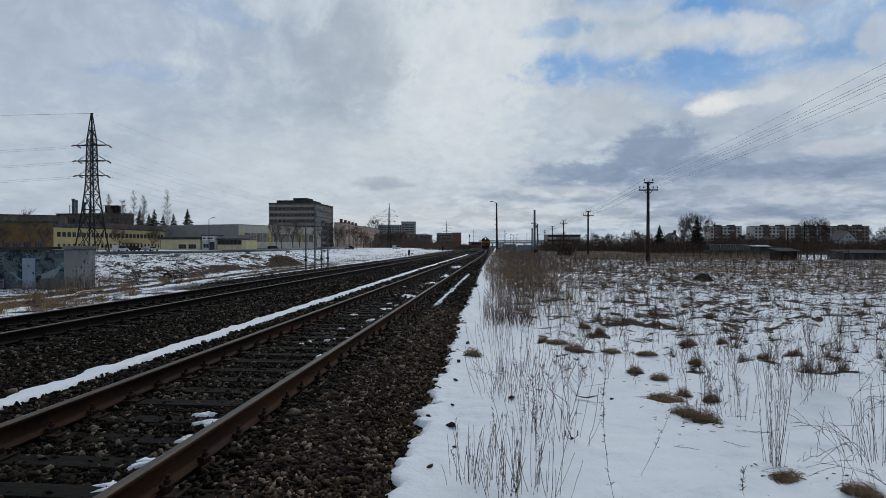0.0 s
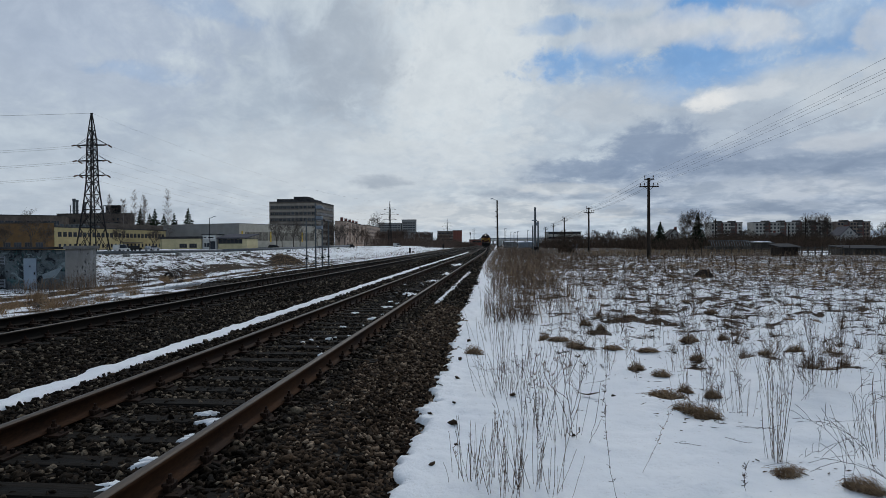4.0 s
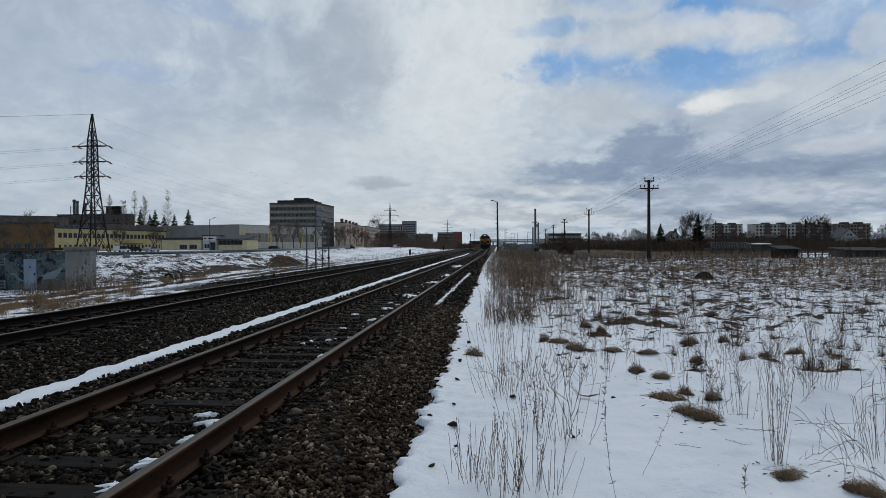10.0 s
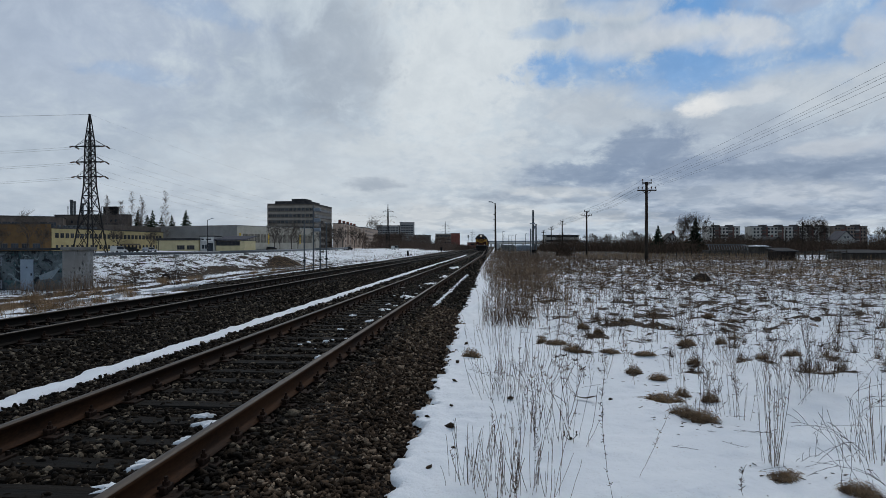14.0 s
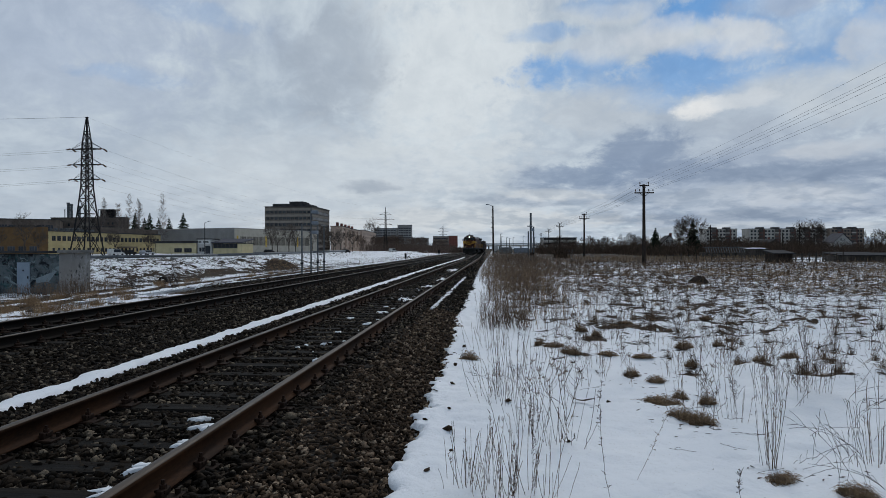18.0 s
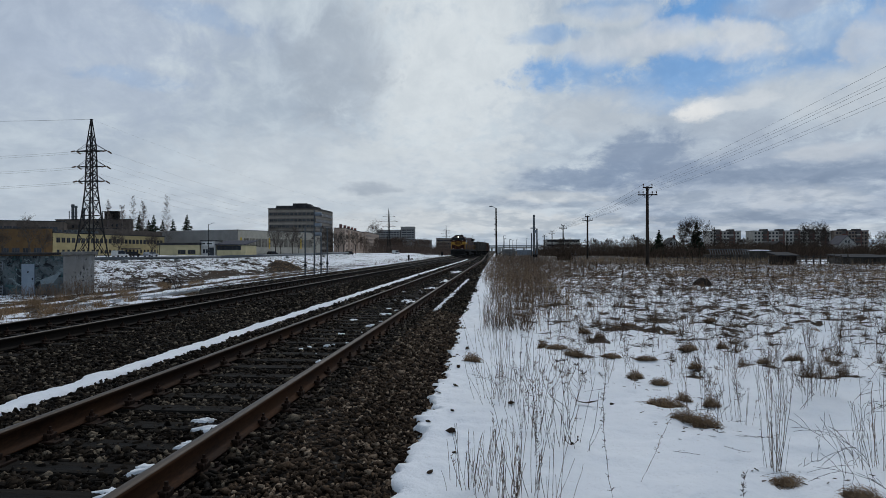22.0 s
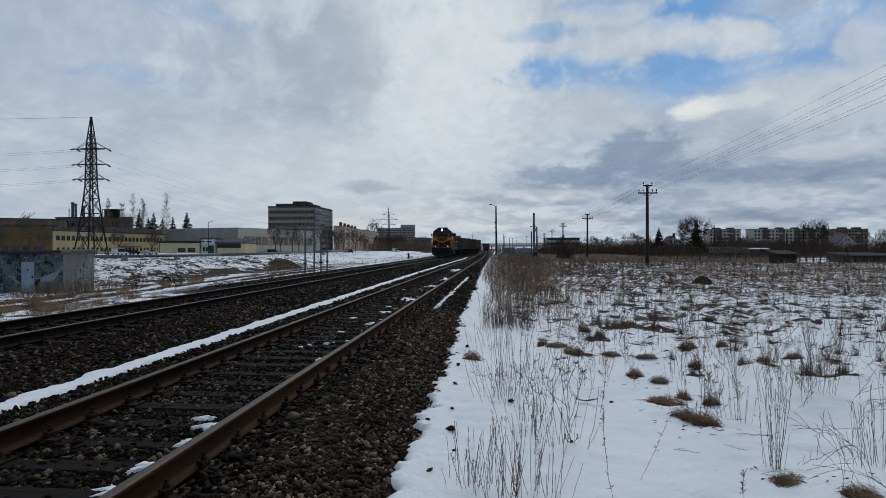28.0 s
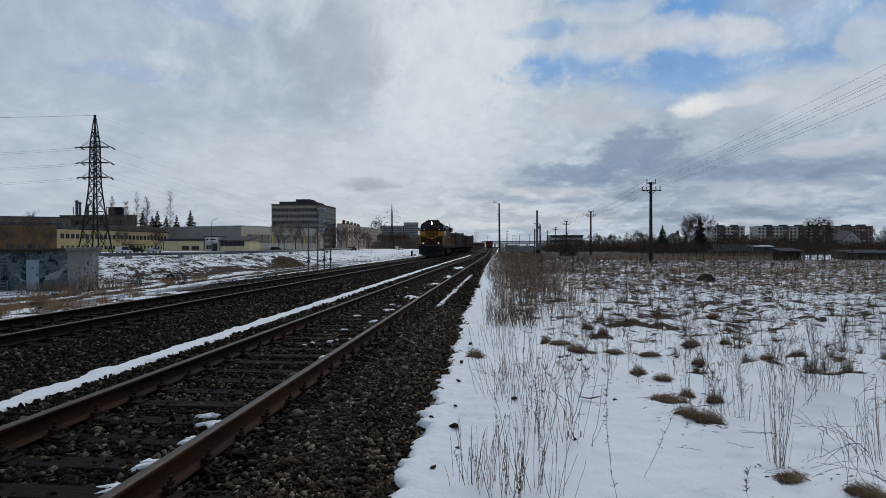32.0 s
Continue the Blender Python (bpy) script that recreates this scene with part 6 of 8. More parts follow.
        rod(bm, (s * 1.46, -5.6, 2.6), (s * 1.46, 8.9, 2.6), 0.022, n=5)
        part("handrail", bm, M["loco_yellow"], root, "yellow side handrail")
        for yy in (-9.55, 9.3):
            part("steps", boxes(*[(s * 1.38 - 0.17, s * 1.38 + 0.17, yy - 0.28, yy + 0.28, z, z + 0.05) for z in (0.4, 0.75, 1.08)]), M["loco_black"], root)
    bm = bmesh.new()
    for s in (-1, 1):
        rod(bm, (s * 1.4, -9.95, 1.6), (s * 1.4, -9.95, 2.6), 0.022, n=5)
        rod(bm, (s * 0.5, -9.95, 1.6), (s * 0.5, -9.95, 2.6), 0.022, n=5)
        rod(bm, (s * 1.4, -9.95, 2.6), (s * 0.5, -9.95, 2.6), 0.022, n=5)
    part("front_handrail", bm, M["loco_yellow"], root, "yellow front handrail")
    part("exhaust_stack", boxes((-0.3, 0.3, -0.8, 0.4, 4.2, 4.5), bevel=0.05), M["loco_black"], root)
    part("fan_housing", boxes((-0.65, 0.65, 5.6, 8.2, 4.2, 4.4), bevel=0.05), M["loco_black"], root)
    bm = bmesh.new()
    rod(bm, (0.5, -7.2, 4.4), (0.5, -7.2, 5.0), 0.02, n=5)
    part("aerial", bm, M["loco_black"], root)
    return root


def open_wagon(material, label, length=10.6, top=3.45):
    root = thing("open_wagon", None, label, "wagon", "goods wagons")
    h = length / 2 - 0.55
    bm = bmesh.new()
    for s in (-1, 1):
        box(bm, s * 1.5 - 0.05, s * 1.5 + 0.05, -h, h, 1.25, top)
        box(bm, -1.45, 1.45, s * h - 0.05, s * h + 0.05, 1.25, top)
    box(bm, -1.45, 1.45, -h + 0.05, h - 0.05, 1.2, 1.32)
    part("body", bm, material, root)
    n = 8
    for s in (-1, 1):
        for i in range(n):
            y = -h + 0.06 + (2 * h - 0.12) * i / (n - 1)
            part("rib", boxes((s * 1.6 - 0.06, s * 1.6 + 0.06, y - 0.09, y + 0.09, 1.2, top - 0.02), bevel=0.01), material, root)
        part("top_rail", boxes((s * 1.56 - 0.1, s * 1.56 + 0.1, -h - 0.06, h + 0.06, top + 0.002, top + 0.12), bevel=0.02), material, root)
        part("ladder", boxes(*[(s * 1.2 - 0.22, s * 1.2 + 0.22, -h - 0.13, -h - 0.07, z, z + 0.04) for z in (1.4, 1.8, 2.2, 2.6, 3.0)]), M["galv"], root, "pale end ladder")
    part("load", boxes((-1.42, 1.42, -h + 0.08, h - 0.08, 1.4, top - 0.35), bevel=0.1), M["ballast"], root, "dark stone load")
    part("underframe", boxes((-0.35, 0.35, -length / 2 + 0.1, length / 2 - 0.1, 0.85, 1.19), (-1.4, 1.4, -h, -h + 0.3, 0.95, 1.19), (-1.4, 1.4, h - 0.3, h, 0.95, 1.19)), M["loco_black"], root)
    for s in (-1, 1):
        bogie(root, s * (length / 2 - 2.3), (-0.93, 0.93), 1.35)
        part("coupler", boxes((-0.18, 0.18, s * length / 2 - 0.25, s * length / 2 + 0.25, 0.85, 1.2), bevel=0.03), M["loco_black"], root)
    return root


loco = locomotive()
wagons = []
for mat_name, text in (("wagon_a", "dark grey open goods wagon with ribbed sides"), ("wagon_a", "dark grey open goods wagon with ribbed sides"), ("wagon_b", "rust-brown open goods wagon with ribbed sides"), ("wagon_a", "dark grey open goods wagon with ribbed sides")):
    wagons.append(open_wagon(M[mat_name], text))

# wagons standing far back on the siding
sp = len(SPINNING)
parked = open_wagon(M["wagon_red"], "faded red open wagon standing far along the line", 12.5, 4.2)
parked.matrix_basis = pose(-5.75, 336, 0, 0, 0, -1.5)
flat_red = open_wagon(M["wagon_red"], "faded red goods wagon far along the line", 12.5, 4.0)
flat_red.matrix_basis = pose(-5.9, 350, 0, 0, 0, -1.5)
del SPINNING[sp:]
tank = thing("white_tank", pose(0.7, 298, -0.3), "white rounded storage tank beside the siding", "tank")
bm = bmesh.new()
rod(bm, (0, -4, 1.9), (0, 6, 1.9), 1.55, n=20)
bmesh.ops.bevel(bm, geom=[e for e in bm.edges if len(e.link_faces) == 2 and any(len(f.verts) > 4 for f in e.link_faces)], offset=0.35, segments=3, affect="EDGES")
part("shell", bm, M["tank_white"], tank)
part("cradle", boxes((-1.2, 1.2, -2.5, -2.0, -0.3, 1.0), (-1.2, 1.2, 4.0, 4.5, -0.3, 1.0)), M["concrete"], tank)


# ---------------------------------------------------------------- crushed stone near the eye
def rock_shapes(count, seed):
    """A few angular low-polygon pebbles."""
    g = random.Random(seed)
    out = []
    for _ in range(count):
        bm = bmesh.new()
        sx, sy, sz = g.uniform(1.0, 1.35), g.uniform(0.8, 1.05), g.uniform(0.6, 0.9)
        for _ in range(11):
            p = Vector((g.uniform(-1, 1), g.uniform(-1, 1), g.uniform(-1, 1))) * 0.35 + Vector((g.gauss(0, 1), g.gauss(0, 1), g.gauss(0, 1))).normalized() * 0.85
            bm.verts.new((p.x * sx, p.y * sy, p.z * sz))
        bmesh.ops.convex_hull(bm, input=bm.verts[:])
        bmesh.ops.triangulate(bm, faces=bm.faces[:])
        bm.verts.index_update()
        bm.verts.ensure_lookup_table()
        out.append((np.array([v.co[:] for v in bm.verts]), np.array([[v.index for v in f.verts] for f in bm.faces])))
        bm.free()
    return out


ROCKS = rock_shapes(20, 3)


def bed_height(x):
    return np.interp(x, [a for a, _ in BED][::-1], [b for _, b in BED][::-1])


def scatter_stones(area, per_m2, size, seed, material="stones"):
    g = np.random.default_rng(seed)
    x0, x1, y0, y1 = area
    n = int((x1 - x0) * (y1 - y0) * per_m2)
    x, y = g.uniform(x0, x1, n), g.uniform(y0, y1, n)
    # fewer on the sleepers, none on the rails
    off = np.zeros(n, bool)
    for c, first in ((RAIL_X[0], 2.0), (RAIL_X[1], 3.2)):
        ph = np.abs(((y - first + SPACING / 2) % SPACING) - SPACING / 2)
        off |= (np.abs(x - c) < 1.34) & (ph < 0.135) & (g.uniform(0, 1, n) < np.where(x > -2.0, 0.4, 0.5))
        off |= np.abs(np.abs(x - c) - GAUGE) < 0.085
    draw = np.array([shoulder(b) for b in y])
    off |= x > -0.56 - draw
    ridge = -4.9 - 0.008 * np.clip(y - 6, 0, 34)
    off |= (np.abs(x - ridge) < 0.14 + size) & (y > 3)
    x, y, draw = x[~off], y[~off], draw[~off]
    n = len(x)
    s = size * g.uniform(0.55, 1.25, n) * np.where(g.uniform(0, 1, n) < 0.06, 1.35, 1.0)
    wide = 2.8 * np.array([bend(24, 33, b) for b in y])
    across = np.where(x < -11.2, -11.2 + (x + 11.2) * 1.7 / (1.7 + wide), x)
    z = bed_height(across + draw * np.clip((x + 2.0) / 0.8, 0, 1)) + g.uniform(-0.3, 0.55, n) * s
    rz, ry, rx = g.uniform(0, 6.28, n), g.uniform(0, 6.28, n), g.uniform(0, 6.28, n)
    V, F, base = [], [], 0
    kind = g.integers(0, len(ROCKS), n)
    for k, (v, f) in enumerate(ROCKS):
        i = np.nonzero(kind == k)[0]
        if not len(i):
            continue
        cz, sz, cx, sx = np.cos(rz[i]), np.sin(rz[i]), np.cos(rx[i]), np.sin(rx[i])
        p = v[None] * s[i][:, None, None]
        py, pz = p[..., 1] * cx[:, None] - p[..., 2] * sx[:, None], p[..., 1] * sx[:, None] + p[..., 2] * cx[:, None]
        px = p[..., 0]
        qx, qy = px * cz[:, None] - py * sz[:, None], px * sz[:, None] + py * cz[:, None]
        q = np.stack([qx + x[i][:, None], qy + y[i][:, None], pz + z[i][:, None]], -1)
        V.append(q.reshape(-1, 3))
        F.append((f[None] + (np.arange(len(i)) * len(v))[:, None, None] + base).reshape(-1, 3))
        base += len(i) * len(v)
    ob = new("ballast_stones", mesh_of("ballast_stones", np.concatenate(V), np.concatenate(F), M[material]))
    return tagged(ob, "loose angular grey-brown ballast stones", "stones", kind="stuff")


scatter_stones((-1.75, -0.50, 2.4, 8.0), 1150, 0.028, 71)
scatter_stones((-6.6, -1.75, 2.4, 8.0), 860, 0.033, 75, "oily_stones")
scatter_stones((-1.7, -0.55, 8.0, 16.0), 560, 0.034, 72)
scatter_stones((-11.0, -1.7, 8.0, 16.0), 420, 0.037, 76, "oily_stones")
scatter_stones((-1.7, -0.6, 16.0, 34.0), 170, 0.046, 73, "oily_stones")
scatter_stones((-13.0, -1.7, 16.0, 34.0), 130, 0.048, 77, "oily_stones")
scatter_stones((-13.0, -0.7, 34.0, 80.0), 34, 0.06, 74, "oily_stones")
scatter_stones((-15.7, -13.0, 31.0, 78.0), 46, 0.06, 78, "oily_stones")

for i, (x, y, k) in enumerate(((-0.42, 5.6, 0.045), (-0.5, 4.55, 0.03), (-0.45, 6.3, 0.03), (-0.52, 7.6, 0.04), (-0.35, 5.05, 0.02), (-0.56, 8.8, 0.045), (0.15, 6.6, 0.04), (0.62, 5.25, 0.02), (1.25, 6.9, 0.03), (-0.5, 10.4, 0.05), (-0.66, 5.9, 0.03), (-0.68, 7.1, 0.028), (-0.72, 9.3, 0.03), (-0.74, 11.2, 0.04))):
    v, f = ROCKS[i % len(ROCKS)]
    ob = new("loose_stone", mesh_of("loose_stone", v * k, f, M["stones"]))
    ob.matrix_basis = pose(x, y, land(x, y) + k * 0.25, 0, 0, i * 50)
    tagged(ob, "single dark stone lying in the snow", "stone", "loose stones in the snow")

# leftover snow on the first track
for i, (x, y, sx, sy, turn) in enumerate(((-2.66, 5.40, 0.09, 0.045, 10), (-2.45, 5.18, 0.17, 0.075, 25), (-2.38, 5.85, 0.06, 0.11, 0), (-2.40, 4.70, 0.11, 0.10, -20), (-2.45, 4.16, 0.18, 0.10, 20), (-2.40, 3.72, 0.15, 0.13, -10), (-2.38, 7.2, 0.05, 0.14, 0), (-2.37, 6.5, 0.04, 0.12, 0),
                                          (-2.72, 18.8, 0.22, 0.6, 15), (-2.7, 25.3, 0.22, 0.8, 0), (-2.75, 9.8, 0.07, 0.05, 0), (-2.9, 11.2, 0.08, 0.06, 30), (-2.6, 12.6, 0.10, 0.08, 50), (-2.45, 8.4, 0.05, 0.09, 0), (-3.2, 13.5, 0.07, 0.09, 0), (-2.7, 14.8, 0.12, 0.16, 0), (-2.6, 31, 0.3, 1.5, 0), (-2.9, 44, 0.3, 3.0, 0))):
    snow_patch(x, y, -0.205, sx * 1.25, sy * 1.25, 40 + i, turn, 0.035)
g4 = random.Random(12)
for i in range(24):
    y = 9.0 + 34 * g4.random() ** 1.2
    k = g4.uniform(0.012, 0.034) * (1 + y / 16)
    snow_patch(g4.gauss(-2.75, 0.30), y, -0.20, k, k * g4.uniform(0.8, 2.2), 70 + i, g4.uniform(-25, 25), 0.014)


tagged(strip_of_snow("snow_strip", "", lambda y: -1.63 + 0.002 * (y - 16), lambda y: -1.53 + 0.005 * (y - 16), 15.5, 33, -0.175, 31.0, thick=0.075), "thin strip of leftover snow along a rail", "snow", kind="structure")


# ---------------------------------------------------------------- weeds, tussocks and litter in the field
def stalk(name, label, x, y, lines, material, r=0.004, category="weed", group="", heads=()):
    """One plant: lines of ((x, y, z), (x, y, z)) from its foot, and seed heads (x, y, z, size)."""
    root = thing(name, pose(x, y, land(x, y) - 0.01), label, category, group)
    a, b = [p for p, _ in lines], [q for _, q in lines]
    part("stem", stems("stem", a, b, r, M[material], 0.03, int(abs(x * 100) + abs(y * 10)), 0.45), None, root)
    if heads:
        V, F = [], []
        for i, (hx, hy, hz, hs) in enumerate(heads):
            v, f = ROCKS[i % len(ROCKS)]
            F.append(f + sum(len(q) for q in V))
            V.append(v * hs + np.array((hx, hy, hz)))
        part("seed_heads", mesh_of("seed_heads", np.concatenate(V), np.concatenate(F), M[material]), None, root)
    return root


def curve_of(p, q, bow, n=4):
    """Short straight pieces along a bowed line."""
    p, q, bow = Vector(p), Vector(q), Vector(bow)
    pts = [p.lerp(q, i / n) + bow * (4 * (i / n) * (1 - i / n)) for i in range(n + 1)]
    return [(tuple(a), tuple(b)) for a, b in zip(pts, pts[1:])]


def spike(x, y, h, lean=0.0, seed=1, thick=1.0, material="darkweed"):
    """A single upright stalk with short withered leaves and pods along its upper part."""
    g = random.Random(seed)
    bow = (g.uniform(-0.03, 0.03), 0.0, 0.0)
    lines, heads = curve_of((0, 0, 0), (lean, 0.01, h), bow, 5), []
    for i in range(int(34 * thick)):
        t = g.uniform(0.2, 1.0)
        a = g.uniform(0, 6.28)
        p = (lean * t + bow[0] * 4 * t * (1 - t), 0.01 * t, h * t)
        k = g.uniform(0.008, 0.034) * (1.2 - 0.5 * t)
        q = (p[0] + math.cos(a) * k, p[1] + math.sin(a) * k, p[2] + g.uniform(-0.01, 0.03))
        lines.append((p, q))
        if g.random() < 0.6:
            heads.append((*q, g.uniform(0.003, 0.0065)))
    return stalk("dry_weed", "single dark dry weed stalk with withered pods", x, y, lines, material, 0.0021 * thick ** 0.5, "weed", "dry weeds in the snow", heads)


def umbel(x, y, h, spread, seed=1):
    """A dry stalk that forks into rayed tops."""
    g = random.Random(seed)
    lines, heads = curve_of((0, 0, 0), (0.02, 0, h * 0.6), (0.02, 0, 0)), []
    for k in range(6):
        a = g.uniform(0, 6.28)
        p, q = (0.01, 0, h * g.uniform(0.15, 0.6)), (math.cos(a) * spread * g.uniform(0.4, 1), math.sin(a) * spread * 0.6, h * g.uniform(0.65, 1.0))
        lines += curve_of(p, q, (math.cos(a) * 0.03, 0, 0.0), 3)
        for _ in range(9):
            b = g.uniform(0, 6.28)
            e = (q[0] + math.cos(b) * 0.03, q[1] + math.sin(b) * 0.03, q[2] + g.uniform(0.0, 0.04))
            lines.append((q, e))
            heads.append((*e, 0.0028))
    return stalk("dry_weed", "forked dry stalk with rayed seed heads", x, y, lines, "weed", 0.0021, "weed", "dry weeds in the snow", heads)


def bunch(x, y, n, h, width, seed=1, material="weed", r=0.0020):
    """A bunch of straight dry stems."""
    g = random.Random(seed)
    root = thing("weed_bunch", pose(x, y, land(x, y) - 0.01), "bunch of slender pale dry stems in the snow", "weed", "dry weeds in the snow")
    for k in range(int(n * 1.8)):
        px, py = g.gauss(0, width * 1.3), g.gauss(0, width)
        z = h * g.uniform(0.35, 1.08)
        q = (px * 1.5 + g.gauss(0, 0.06) * z, py * 1.5 + g.gauss(0, 0.06) * z, z)
        rows = curve_of((px, py, 0), q, (g.gauss(0, 0.02) * z, 0, 0), 3)
        if g.random() < 0.22:
            for _ in range(5):
                t = g.uniform(0.7, 1.0)
                c = Vector((px, py, 0)).lerp(Vector(q), t)
                rows.append((tuple(c), (c.x + g.uniform(-0.02, 0.02), c.y + g.uniform(-0.02, 0.02), c.z + 0.02)))
        part("stem", stems("stem", [a for a, _ in rows], [b for _, b in rows], r * g.uniform(0.7, 1.3), M["darkweed" if g.random() < 0.35 else material], 0.02, seed * 40 + k, 0.8), None, root)
    return root


def shrub(x, y, h, reach, seed=1, side=-1):
    """A low bush of long bare stems that sweep up and over, with sparse side twigs."""
    g = random.Random(seed)
    lines = []
    for _ in range(7):
        p = Vector((g.gauss(0, 0.09), g.gauss(0, 0.09), 0))
        q = p + Vector((side * g.uniform(-0.25, 1.0) * reach, g.uniform(-0.45, 0.45) * reach, h * g.uniform(0.4, 1.0)))
        bow = Vector((-side * g.uniform(0.0, 0.22) * reach, g.uniform(-0.05, 0.05), g.uniform(0.05, 0.30) * h))
        rows = curve_of(p, q, bow, 7)
        lines += rows
        for _ in range(g.randint(2, 6)):
            a, b = rows[g.randint(2, 6)]
            c = Vector(a).lerp(Vector(b), g.random())
            along = (Vector(b) - Vector(a)).normalized()
            d = (along + Vector((g.gauss(0, 0.5), g.gauss(0, 0.5), g.gauss(0.2, 0.4)))).normalized() * g.uniform(0.05, 0.22)
            lines += curve_of(c, c + d, (0, 0, 0.01), 3)
    return stalk("bare_shrub", "low arching bare shrub in the snow", x, y, lines, "twig", 0.0019, "shrub", "bare shrubs")


def fork_weed(x, y, h):
    """A dry stalk that forks into long rays with flat seed tops, and two dead leaves at its foot."""
    g = random.Random(3)
    lines, heads = [], []
    for (ax, az), (bx, bz) in (((0, 0), (-0.09, 0.62)), ((-0.09, 0.62), (-0.16, 1.0)), ((-0.09, 0.62), (0.06, 0.96)), ((-0.025, 0.25), (0.15, 0.86)), ((0.0, 0.02), (-0.28, 0.72)), ((-0.05, 0.45), (-0.2, 0.55)), ((-0.13, 0.85), (-0.08, 1.02))):
        p, q = (ax * h, g.uniform(-0.02, 0.02), az * h), (bx * h, g.uniform(-0.03, 0.03), bz * h)
        lines += curve_of(p, q, (0.008, 0, 0), 3)
        if bz > 0.8:
            for _ in range(14):
                a = g.uniform(0, 6.28)
                e = (q[0] + math.cos(a) * 0.032, q[1] + math.sin(a) * 0.03, q[2] + g.uniform(0.0, 0.03))
                lines.append((q, e))
                heads.append((*e, 0.0025))
    for s in (-1, 1):
        lines += curve_of((0, 0, 0.0), (s * 0.05, -0.02, 0.085), (s * 0.02, 0, 0), 3)
        heads += [(s * 0.05, -0.02, 0.05 + 0.012 * j, 0.008) for j in range(4)]
    return stalk("dry_weed", "forked dry stalk with flat rayed seed tops", x, y, lines, "darkweed", 0.0034, "weed", "dry weeds in the snow", heads)


spike(0.76, 4.02, 0.68, -0.08, 1, 0.9)
spike(0.37, 5.31, 0.70, -0.06, 2, 1.1)
spike(0.28, 6.94, 0.72, 0.0, 3, 1.4)
spike(1.61, 4.17, 0.19, 0.01, 4, 0.9)
spike(0.11, 4.03, 0.30, 0.03, 5, 1.2)
spike(0.27, 4.44, 0.60, -0.02, 6, 1.0)
spike(0.30, 5.9, 0.62, 0.02, 7, 0.9)
spike(0.20, 5.1, 0.5, 0.05, 8, 0.8)
spike(3.89, 7.47, 0.90, 0.08, 9, 1.8, "darkweed")
spike(1.02, 4.5, 0.45, 0.20, 10, 0.6, "weed")
fork_weed(0.62, 5.23, 0.70)
umbel(0.50, 5.9, 0.6, 0.2, 12)
umbel(2.7, 7.29, 0.62, 0.2, 13)
umbel(2.12, 6.4, 0.5, 0.15, 14)
for i, (x, y, n, h, wd) in enumerate(((-0.24, 4.39, 9, 0.46, 0.05), (-0.12, 4.3, 10, 0.50, 0.06), (0.04, 4.12, 11, 0.52, 0.07), (0.19, 4.23, 10, 0.60, 0.07), (0.36, 4.15, 6, 0.50, 0.06), (2.11, 4.88, 13, 0.78, 0.03), (0.0, 10.48, 16, 0.9, 0.10), (0.16, 7.2, 12, 0.8, 0.10),
                                      (-0.06, 6.91, 8, 0.4, 0.07), (3.68, 7.51, 12, 0.66, 0.09), (2.96, 5.02, 14, 0.74, 0.08), (2.35, 6.2, 8, 0.5, 0.08), (1.95, 6.2, 8, 0.55, 0.1), (0.05, 8.0, 10, 0.7, 0.12), (1.5, 9.0, 8, 0.5, 0.12), (3.0, 8.5, 9, 0.55, 0.14), (0.9, 8.2, 4, 0.5, 0.08), (4.6, 6.5, 12, 0.7, 0.12),
                                      (3.5, 5.3, 10, 0.6, 0.12), (4.3, 8.3, 12, 0.7, 0.14), (5.2, 7.6, 12, 0.7, 0.14))):
    bunch(x, y, n, h, wd, 20 + i)
g3 = random.Random(61)
for i, (x, y) in enumerate(((0.28, 5.6), (0.42, 6.0), (0.55, 6.4), (0.55, 5.2), (0.30, 5.0), (0.78, 6.2), (0.12, 6.5), (1.05, 6.4), (0.75, 8.2), (0.5, 8.6), (0.25, 8.0), (1.7, 7.9), (3.0, 6.9), (3.6, 7.4), (4.3, 7.1), (5.2, 7.2), (4.5, 5.8), (2.9, 9.6), (3.6, 10.0), (4.8, 10.4), (1.2, 10.5), (2.2, 11.5), (5.6, 9.6), (6.4, 9.0))):
    if i % 3 == 2:
        umbel(x, y, g3.uniform(0.4, 0.7), 0.16, 70 + i)
    elif i % 3 == 1:
        spike(x, y, g3.uniform(0.4, 0.75), g3.uniform(-0.08, 0.08), 70 + i, g3.uniform(0.8, 1.5))
    else:
        bunch(x, y, 9, g3.uniform(0.4, 0.7), 0.09, 70 + i, "darkweed")
shrub(2.48, 4.34, 0.58, 0.72, 31)
shrub(3.3, 5.8, 0.55, 0.6, 33, 1)
shrub(0.25, 7.0, 0.35, 0.35, 35, -1)
shrub(4.4, 7.0, 0.6, 0.6, 36, -1)


